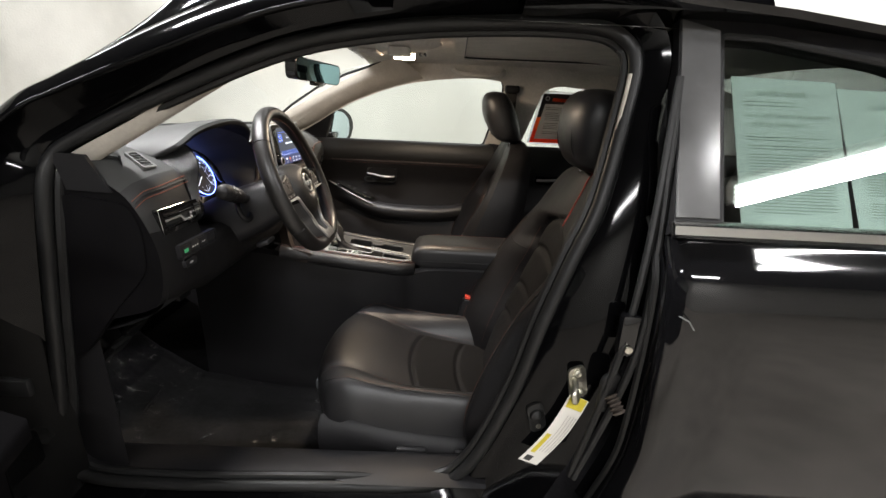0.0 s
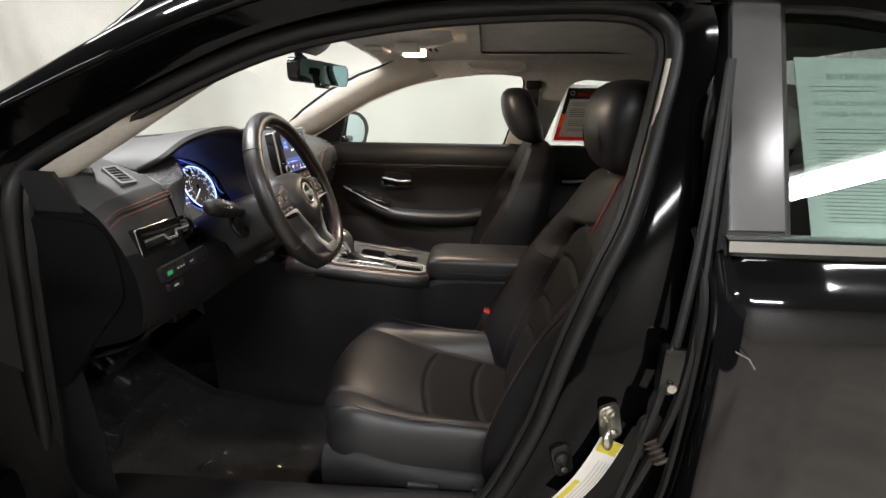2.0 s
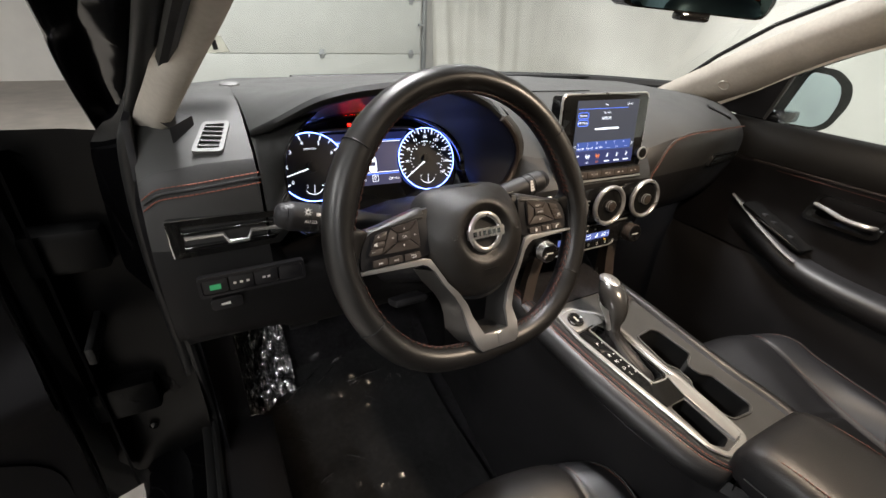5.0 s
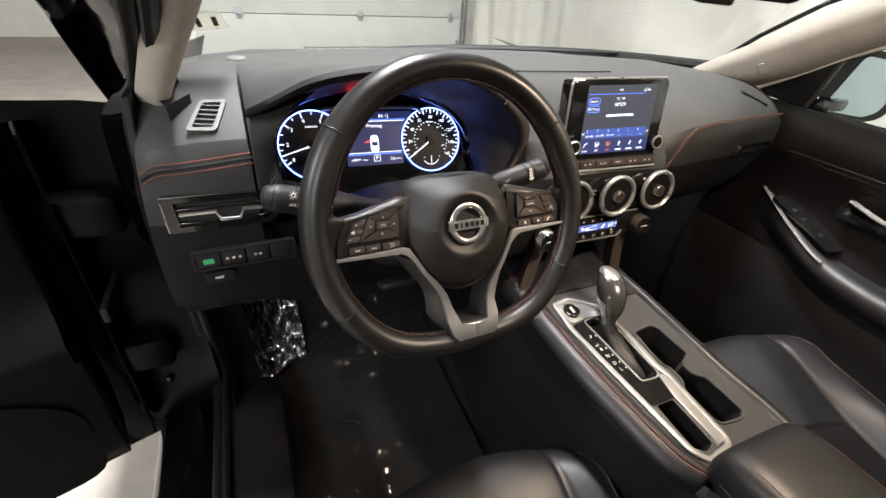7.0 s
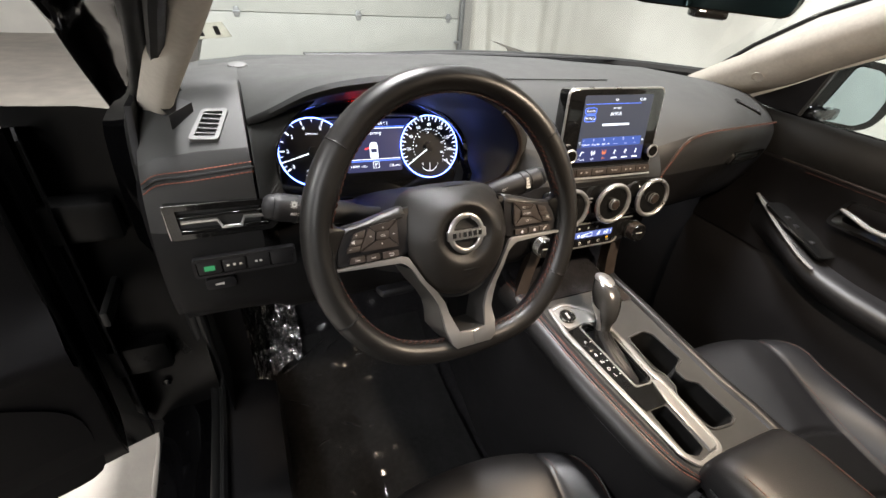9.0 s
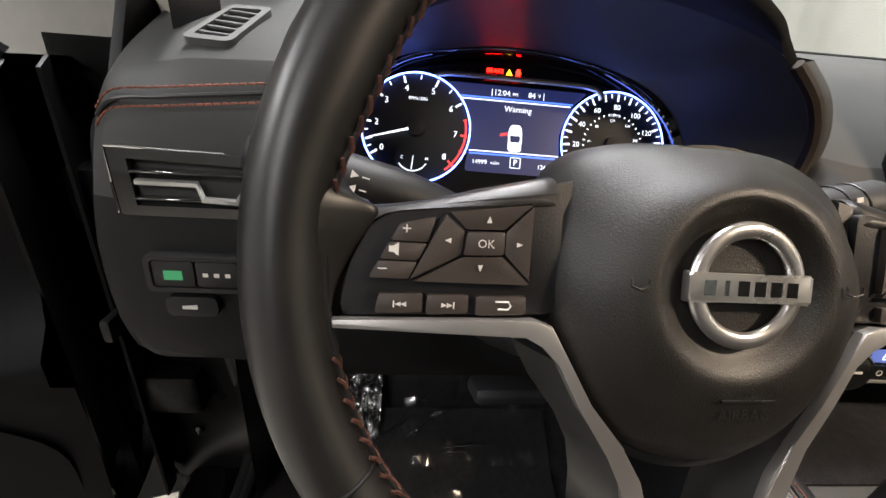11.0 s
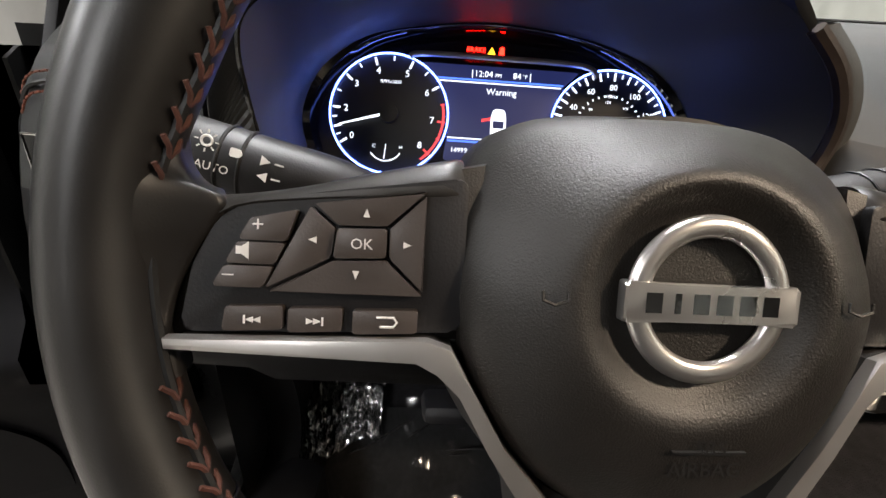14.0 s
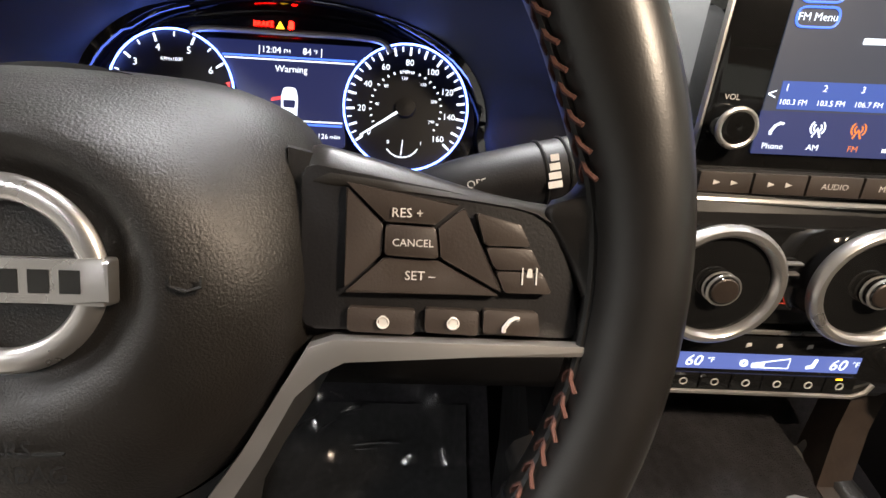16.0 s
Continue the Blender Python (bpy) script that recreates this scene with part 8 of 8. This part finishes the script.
    half = [(0.50, 0.130), (0.62, 0.134), (0.72, 0.130), (0.80, 0.120), (0.85, 0.110), (0.868, 0.110), (0.895, 0.121), (0.915, 0.119), (0.935, 0.108), (0.952, 0.086), (0.964, 0.058), (0.972, 0.022), (0.975, 0.0), (1.2, 0.0)]
    cross = (0.705, 0.79, 0.895)

    def back(z, t):
        w, bol = along(t_w, z), along(t_b, z)
        y, a = w * t, abs(w * t + 0.0)
        wi = along(half, z)
        x = along(t_x, z)
        if a < wi:
            dent = sum(math.exp(-((z - (c - 0.030 * (a / 0.125) ** 2)) / 0.0060) ** 2) for c in cross)
            x += 0.004 - 0.011 * (1 - (a / wi) ** 4) + 0.008 * dent
        else:
            sd = min(1, (a - wi) / max(1e-4, w - wi))
            f = bol * math.sin(math.pi * (0.02 + 0.63 * sd)) * (1.0 if sd < 0.8 else math.cos(0.95 * (sd - 0.8) / 0.2))
            x += 0.004 - f - 0.005 * smooth01(0, 0.3, sd) * smooth01(0.86, 0.93, z)
        if wi > 0.001:
            x += 0.007 * math.exp(-((a - wi) / 0.0055) ** 2)
        elif z < 0.99:
            x += 0.007 * math.exp(-((z - 0.975) / 0.0055) ** 2) * math.exp(-(a / 0.03) ** 2)
        return P(x, y - 0.012, z - 0.25 * max(0, along(t_x, z) - x))
    zs = sorted({round(0.50 + 0.0055 * k, 4) for k in range(99)} | {1.05, 1.062, 1.070, 1.077, 1.082, 1.086, 1.089, 1.0915, 1.093, 1.094})
    ts = [-1 + j / 48 for j in range(97)]
    skin, panel = split_skin([[back(z, t) for t in ts] for z in zs], lambda i, j: along(half, zs[i]) - 0.001 - abs(along(t_w, zs[i]) * ts[j]))
    part("backrest", skin, SEAT_BACK, s, "black leather backrest with bolsters", 80)
    part("back_insert", panel, SUEDE, s, "perforated leather centre panel", 80)
    shell = []
    for z in zs[::3] + [zs[-1]]:
        w, th, x = along(t_w, z), along(t_t, z), along(t_x, z)
        shell.append([back(z, 1)] + [P(x + th * k, w * t - 0.012, z + 0.01 * k) for t, k in ((1.02, 0.5), (0.96, 0.95), (0.7, 1.0), (0, 1.0), (-0.7, 1.0), (-0.96, 0.95), (-1.02, 0.5))] + [back(z, -1)])
    part("back_shell", loft(shell), SEAT_BACK, s, "", 75)
    for sg in (-1, 1):
        edge = [back(z, sg * min(1, (along(half, z) + 0.010) / along(t_w, z))) + V((-0.0015, 0, 0)) for z in (0.56, 0.62, 0.70, 0.78, 0.84, 0.87, 0.90, 0.925)]
        stitches(spl(edge, 5), (-1, 0, 0.3), DIM_THREAD, s, 0.006, 0.0042, 0.0005)
        crest = lambda z: (along(half, z) + 0.74 * (along(t_w, z) - along(half, z))) / along(t_w, z)
        line = spl([back(z, sg * crest(z)) + V((-0.001, 0, 0.0)) for z in (0.54, 0.60, 0.68, 0.76, 0.84, 0.90, 0.94)], 6)
        part("bolster_seam", sweep(line, 0.0014, (1, 0, 0), 6), RUBBER, s)
        stitches([p + V((-0.001, -0.005 * sg * mirror, 0)) for p in line], (-1, 0, 0.3), DIM_THREAD, s, 0.006, 0.0042, 0.0005)
        part("shoulder_seam", sweep([back(0.86 + 0.035 * k / 8, sg * ((along(half, 0.86) + 0.004) / along(t_w, 0.86) * (1 - k / 8) + k / 8)) for k in range(9)], 0.0013, (1, 0, 0), 6), DOOR_TRIM, s)
    for y0 in (-0.045,) if mirror > 0 else ():
        stripe = [back(z, (y0 + o + 0.012) / along(t_w, z)) + V((-0.001, 0, 0)) for z, o in ((0.976, -0.014), (1.0, -0.007), (1.045, 0.008), (1.075, 0.02), (1.0915, 0.027))]
        part("red_stripe", sweep(spl(stripe, 5), 0.0026, (0, 1, 0), 8, flat=1.0), RED_CLOTH, s, "dark red shoulder stripe")
    # headrest on its two posts
    rows = []
    for z, w, x0, x1 in ((1.096, 0.070, 0.335, 0.385), (1.104, 0.096, 0.316, 0.398), (1.118, 0.106, 0.302, 0.406), (1.14, 0.114, 0.292, 0.408), (1.175, 0.120, 0.284, 0.408), (1.21, 0.119, 0.284, 0.402), (1.238, 0.112, 0.291, 0.396), (1.256, 0.098, 0.303, 0.387), (1.266, 0.075, 0.318, 0.376), (1.2695, 0.042, 0.332, 0.362)):
        row = []
        for j in range(28):
            q = 2 * math.pi * j / 28
            g = lambda t, e: math.copysign(abs(t) ** e, t)
            row.append(P((x0 + x1) / 2 + (x1 - x0) / 2 * g(math.cos(q), 0.75) - 1.6 * lean * max(0, z - 1.10), w * g(math.sin(q), 0.7), z))
        rows.append(row)
    head = part("headrest", loft(rows, True, False, True), LEATHER, s, "black leather headrest", 75)
    for sg in (-1, 1):
        part("headrest_seam", sweep(spl([P(0.320, 0.062 * sg, 1.110), P(0.2965, 0.066 * sg, 1.14), P(0.290, 0.068 * sg, 1.175), P(0.2945, 0.066 * sg, 1.215), P(0.309, 0.056 * sg, 1.247), P(0.330, 0.045 * sg, 1.262)], 6), 0.0015, (0, 1, 0), 6), RUBBER, head)
        part("post", sweep([P(0.355, 0.06 * sg, 1.06), P(0.357, 0.06 * sg, 1.09), P(0.36, 0.06 * sg, 1.13)], 0.006, (0, 1, 0), 10), CHROME, s, "chrome headrest post")
    return s


seat(1.03, 0.0, "black leather driver's seat with a red stripe and stitching")
seat(1.70, -0.065, "black leather passenger seat with red stitching", -1, 0.11)


def rear_bench():
    b = thing("rear_bench", "black leather rear bench behind the front seats", "rear seat")
    part("bench_cushion", box(0.98, YC, 0.50, 0.5, 1.2, 0.2, 0.05, 4), LEATHER, b)
    part("bench_back", box(0.0, 0.0, 0.0, 0.14, 1.2, 0.62, 0.05, 4, Matrix.Translation((1.27, YC, 0.86)) @ Matrix.Rotation(radians(20), 4, "Y")), LEATHER, b)
    part("parcel_shelf", box(1.55, YC, 1.08, 0.4, 1.2, 0.05, 0.02), SHADE, b)


rear_bench()


# ---- floor things and small fittings ----
def footwell():
    f = thing("floor_carpet", "black carpet rising to the pedals", "carpet", kind="structure")
    rows = [[V((x, y, z + 0.004 * math.sin(9 * y + 5 * x))) for y in (0.715, 0.8, 0.9, 1.0, 1.1, 1.2, 1.245)] for x, z in ((0.3, 0.30), (-0.3, 0.305), (-0.6, 0.31), (-0.76, 0.33), (-0.9, 0.42), (-1.08, 0.58), (-1.12, 0.8))]
    part("carpet", loft(rows), CARPET, f)
    part("carpet", loft([[V((x, y, z)) for y in (1.49, 1.7, 1.96)] for x, z in ((0.3, 0.30), (-0.6, 0.31), (-0.8, 0.36), (-1.1, 0.6), (-1.12, 0.8))]), CARPET, f)
    m = thing("floor_mat", "black floor mat under clear plastic film", "floor mat")
    rnd = random.Random(3)
    part("mat", loft([[V((x, y, z + 0.012)) for y in (0.76, 0.85, 1.0, 1.12, 1.2)] for x, z in ((-0.33, 0.305), (-0.6, 0.312), (-0.75, 0.332), (-0.86, 0.40))]), mat("black_mat_pile", (0.028, 0.028, 0.029), 0.9, var=0.3, scale=90, bump=0.8, bscale=500, dist=0.002, spec=0.15), m)
    # thin film with creases
    w = thing("plastic_film", "crumpled clear plastic film over the driver's floor", "plastic film")
    noise.seed_set(7)

    def crease(p, k):
        q = V((p.x * 9 + k, p.y * 9, k))
        r = 1 - abs(2 * noise.noise(q) )
        s = 1 - abs(2 * noise.noise(q * 2.7 + V((4, 1, 2))))
        return 0.010 * max(0, r) ** 3 + 0.006 * max(0, s) ** 3

    def zfloor(x):
        pts = ((-1.08, 0.58), (-0.9, 0.42), (-0.76, 0.33), (-0.6, 0.31), (-0.3, 0.305), (0.3, 0.3))
        for (a, za), (b, zb) in zip(pts, pts[1:]):
            if x <= b:
                return za + (zb - za) * max(0, x - a) / (b - a)
        return 0.3
    rows = []
    for i in range(70):
        x = -0.98 + 0.72 * i / 69
        rows.append([V((x, y, zfloor(x) + 0.024 + crease(V((x, y, 0)), 1.5))) for y in (0.74 + 0.47 * j / 60 for j in range(61))])
    part("film", loft(rows), FILM, w, "", 20).visible_shadow = False
    # a tight crumple by the foot rest
    rows = []
    for i in range(78):
        u = i / 77
        row = []
        for j in range(62):
            v = j / 61
            x, y = -1.0 + 0.225 * u + 0.02 * math.sin(5 * v), 0.692 + 0.166 * v
            k = V((x * 16 + y * 9, y * 52 - x * 14, 2))
            h = 0.026 * abs(noise.noise(k)) + 0.014 * abs(noise.noise(k * 2.3)) + 0.005 * abs(noise.noise(k * 5.1)) + 0.010 * math.sin(math.pi * v)
            row.append(V((x, y, zfloor(x) + 0.035 + h)))
        rows.append(row)
    part("crumple", loft(rows), CRUMPLED, w, "bright crumpled film", 15)
    # long folds that catch the lamps
    for (x0, y0), (x1, y1), bow in (((-0.787, 0.832), (-0.840, 0.928), 0.006), ((-0.834, 0.954), (-0.843, 0.998), 0.003), ((-0.838, 0.958), (-0.846, 0.996), 0.003), ((-0.803, 0.912), (-0.828, 0.958), 0.004), ((-0.784, 0.978), (-0.79, 1.075), 0.002), ((-0.778, 0.985), (-0.782, 1.03), 0.004), ((-0.705, 0.797), (-0.664, 0.858), 0.004), ((-0.603, 0.914), (-0.575, 0.955), 0.002), ((-0.558, 0.846), (-0.573, 0.888), 0.002), ((-0.512, 0.80), (-0.506, 0.745), 0.003), ((-0.79, 0.715), (-0.85, 0.705), 0.004), ((-0.775, 0.80), (-0.79, 0.842), 0.004)):
        path = []
        for k in range(13):
            t = k / 12
            x, y = x0 + (x1 - x0) * t + bow * math.sin(math.pi * t), y0 + (y1 - y0) * t
            path.append(V((x, y, zfloor(x) + 0.034 + 0.008 * math.sin(math.pi * t) + 0.0012 * noise.noise(V((x * 60, y * 60, 1))))))
        part("fold", sweep(path, lambda t: 0.0003 + 0.0018 * math.sin(math.pi * min(1, max(0, t))) , (0, 0, 1), 6), CRUMPLED, w)
    # pedals
    for x, y, z, sx, sy in ((-0.735, 0.885, 0.645, 0.05, 0.06), (-0.79, 1.01, 0.62, 0.055, 0.085)):
        p = thing("pedal", "black rubber pedal on a steel arm", "pedal", "pedals")
        mt = Matrix.Translation((x, y, z)) @ Matrix.Rotation(radians(-48), 4, "Y")
        part("pad", box(0, 0, 0, sx, sy, 0.014, 0.004, 2, mt), RUBBER, p)
        for k in range(4):
            part("rib", box(-sx * 0.35 + sx * 0.23 * k, 0, 0.009, sx * 0.09, sy * 0.8, 0.005, 0.001, 1, mt), RUBBER, p)
        part("arm", sweep(spl([(x - 0.02, y, z - 0.01), (x - 0.07, y, z + 0.08), (x - 0.10, y, z + 0.25)], 5), 0.009, (0, 1, 0), 8), RUBBER, p)
    part("obd_plug", box(-0.60, 0.93, 0.775, 0.05, 0.05, 0.025, 0.006), PLASTIC, thing("diagnostic_socket", "small black diagnostic socket under the dash", "socket"))




def pillar_fittings():
    b = thing("belt_buckle", "black seat belt buckle with a red button", "seat belt buckle")
    m = Matrix.Translation((0.112, 1.272, 0.615)) @ Matrix.Rotation(radians(14), 4, "Y")
    part("case", box(0, 0, -0.02, 0.05, 0.028, 0.09, 0.006, 2, m), PLASTIC, b)
    part("red_button", box(0.0, 0, 0.028, 0.042, 0.02, 0.012, 0.003, 2, m), RED_PLASTIC, b, "red release button")
    part("stalk", sweep([V((0.115, 1.275, 0.58)), V((0.13, 1.28, 0.52)), V((0.15, 1.28, 0.45))], 0.012, (0, 1, 0), 8), PLASTIC, b)
    s = thing("door_striker", "zinc-plated door striker bolted to the pillar", "door striker")
    m = frame_of((0.272, 0.642, 0.788), (0.85, 0.2, 0.25), (-0.25, -0.1, 1))
    part("plate", plate(m, rounded([(-0.016, -0.032), (0.016, -0.032), (0.018, 0.032), (-0.012, 0.032)], 0.01), -0.003, 0.003, 0.001), ZINC, s)
    for y in (-0.021, 0.021):
        part("bolt", lathe(m @ Matrix.Translation((0.003, y, 0.003)), [(0.008, 0), (0.008, 0.003), (0.005, 0.005), (0, 0.004)], 18), ZINC, s)
    part("loop", sweep(spl([m @ V(p) for p in ((-0.004, -0.012, 0.0), (-0.010, -0.012, 0.02), (-0.02, -0.008, 0.032), (-0.02, 0.008, 0.032), (-0.010, 0.012, 0.02), (-0.004, 0.012, 0.0))], 5), 0.0045, (0, 1, 0), 8), ZINC, s)
    l = thing("tyre_label", "white information label with a yellow corner on the pillar", "label sticker")
    pts = [V((0.276, 0.634, 0.768)), V((0.263, 0.634, 0.731)), V((0.247, 0.634, 0.694)), V((0.226, 0.634, 0.659)), V((0.203, 0.634, 0.626))]
    path = spl(pts, 6)
    rows = [[p + V((0.017 * a, -0.006 - 0.001, -0.006 * a)) for a in (-1, 0, 1)] for p in path]
    part("sheet", loft(rows), WALL_WHITE, l)
    quad = lambda i0, i1, a0, a1, mt, nm: part(nm, loft([[path[i] + V((0.017 * a, -0.0078, -0.006 * a)) for a in (a0, a1)] for i in range(i0, i1 + 1)]), mt, l)
    quad(0, 4, -0.8, 0.85, YELLOW, "yellow_corner"), quad(13, 20, -0.75, -0.3, YELLOW, "yellow_bar"), quad(21, 23, -0.7, 0.0, DARK_MARK, "dark_mark")
    for a in (-0.1, 0.2, 0.5, 0.75):
        quad(6, 19, a, a + 0.07, GREY_PAPER, "print_line")
    c = thing("door_check", "black door check strap with a ribbed rubber sleeve", "door check")
    m = frame_of((0.318, 0.60, 0.80), (0, -1, 0.1), (0.3, 0, 1))
    part("flange", plate(frame_of((0.312, 0.602, 0.80), (0.9, 0.3, 0), (0, 0, 1)), rounded([(-0.018, -0.035), (0.018, -0.035), (0.018, 0.035), (-0.018, 0.035)], 0.016), -0.004, 0.004, 0.002), RUBBER, c)
    path = [V((0.312 + 0.012 * t, 0.595 - 0.02 * t, 0.80 - 0.02 * t)) for t in (k / 24 for k in range(25))]
    part("sleeve", sweep(path, lambda t: 0.0095 + 0.002 * math.sin(30 * t), (0, 0, 1), 12), RUST_BTN, c)
    part("bracket", box(0.325, 0.605, 0.905, 0.03, 0.02, 0.07, 0.006), PAINT, c)
    part("bolt", lathe(frame_of((0.325, 0.594, 0.885), (1, 0, 0), (0, 0, 1)), [(0.006, 0), (0.006, 0.004), (0, 0.005)], 12), ZINC, c)
    w = thing("pillar_switch", "black door courtesy switch on the pillar", "switch")
    m = frame_of((0.212, 0.655, 0.705), (0.9, 0.2, 0.3), (-0.3, 0, 1))
    part("base", plate(m, rounded([(-0.016, -0.028), (0.014, -0.028), (0.018, 0.028), (-0.012, 0.028)], 0.01), -0.002, 0.008, 0.003), RUBBER, w)
    part("button", lathe(m @ Matrix.Translation((0.001, 0.006, 0.008)), [(0.012, 0), (0.011, 0.005), (0.006, 0.009), (0, 0.010)], 20), RUBBER, w)
    part("screw", lathe(m @ Matrix.Translation((0.0, -0.018, 0.008)), [(0.005, 0), (0.004, 0.002), (0, 0.002)], 14), ZINC, w)


def window_sign():
    s = thing("window_sign", "red and black printed sign on white in the far rear window", "sign")
    m = FAR_SIDE @ Matrix.Translation((0, 0, -0.030))
    k = math.hypot(1, -0.36)
    h = lambda z: (z - 1.045) * k
    part("white_sheet", plate(m, [(0.362, h(1.056)), (0.54, h(1.048)), (0.566, h(1.27)), (0.394, h(1.28))], -0.001, 0.0), WHITE_PAPER, s)
    # printed frame round the grey text panel, left open behind the panel
    left, right = lambda z: 0.372 + 0.1485 * (z - 1.066), lambda z: 0.528 + 0.1165 * (z - 1.056)
    p_left, p_right = lambda z: 0.390 + 0.16 * (z - 1.078), lambda z: 0.513 + 0.10 * (z - 1.078)
    for mt, z0, z1 in ((SIGN_RED, 1.062, 1.118), (SIGN_ORANGE, 1.118, 1.17), (SIGN_BLACK, 1.17, 1.266)):
        for a, b in ((left, p_left), (p_right, right)):
            part("border", plate(m, [(a(z0), h(z0)), (b(z0), h(z0)), (b(z1), h(z1)), (a(z1), h(z1))], 0.0003, 0.0006), mt, s)
    part("border", plate(m, [(p_left(1.225), h(1.225)), (p_right(1.225), h(1.225)), (p_right(1.266), h(1.266)), (p_left(1.266), h(1.266))], 0.0003, 0.0006), SIGN_BLACK, s)
    part("border", plate(m, [(p_left(1.062), h(1.062)), (p_right(1.062), h(1.062)), (p_right(1.078), h(1.078)), (p_left(1.078), h(1.078))], 0.0003, 0.0006), SIGN_RED, s)
    part("grey_panel", plate(m, [(p_left(1.078), h(1.078)), (p_right(1.078), h(1.078)), (p_right(1.225), h(1.225)), (p_left(1.225), h(1.225))], 0.0003, 0.0006), GREY_PAPER, s)
    part("red_title", plate(m, [(0.44, h(1.238)), (0.525, h(1.234)), (0.527, h(1.246)), (0.442, h(1.25))], 0.0018, 0.0024), SIGN_RED, s)
    part("round_mark", ring_of(m @ Matrix.Translation((0.42, h(1.248), 0.002)), 0.008, 0.0015, 20, 6), WHITE_PAPER, s)
    bars(m, 18, 0.42, 0.505, h(1.215), h(1.085), 0.0027, SHADE, s, seed=8, gap=0.75)


footwell()
pillar_fittings()
window_sign()
set_letters()


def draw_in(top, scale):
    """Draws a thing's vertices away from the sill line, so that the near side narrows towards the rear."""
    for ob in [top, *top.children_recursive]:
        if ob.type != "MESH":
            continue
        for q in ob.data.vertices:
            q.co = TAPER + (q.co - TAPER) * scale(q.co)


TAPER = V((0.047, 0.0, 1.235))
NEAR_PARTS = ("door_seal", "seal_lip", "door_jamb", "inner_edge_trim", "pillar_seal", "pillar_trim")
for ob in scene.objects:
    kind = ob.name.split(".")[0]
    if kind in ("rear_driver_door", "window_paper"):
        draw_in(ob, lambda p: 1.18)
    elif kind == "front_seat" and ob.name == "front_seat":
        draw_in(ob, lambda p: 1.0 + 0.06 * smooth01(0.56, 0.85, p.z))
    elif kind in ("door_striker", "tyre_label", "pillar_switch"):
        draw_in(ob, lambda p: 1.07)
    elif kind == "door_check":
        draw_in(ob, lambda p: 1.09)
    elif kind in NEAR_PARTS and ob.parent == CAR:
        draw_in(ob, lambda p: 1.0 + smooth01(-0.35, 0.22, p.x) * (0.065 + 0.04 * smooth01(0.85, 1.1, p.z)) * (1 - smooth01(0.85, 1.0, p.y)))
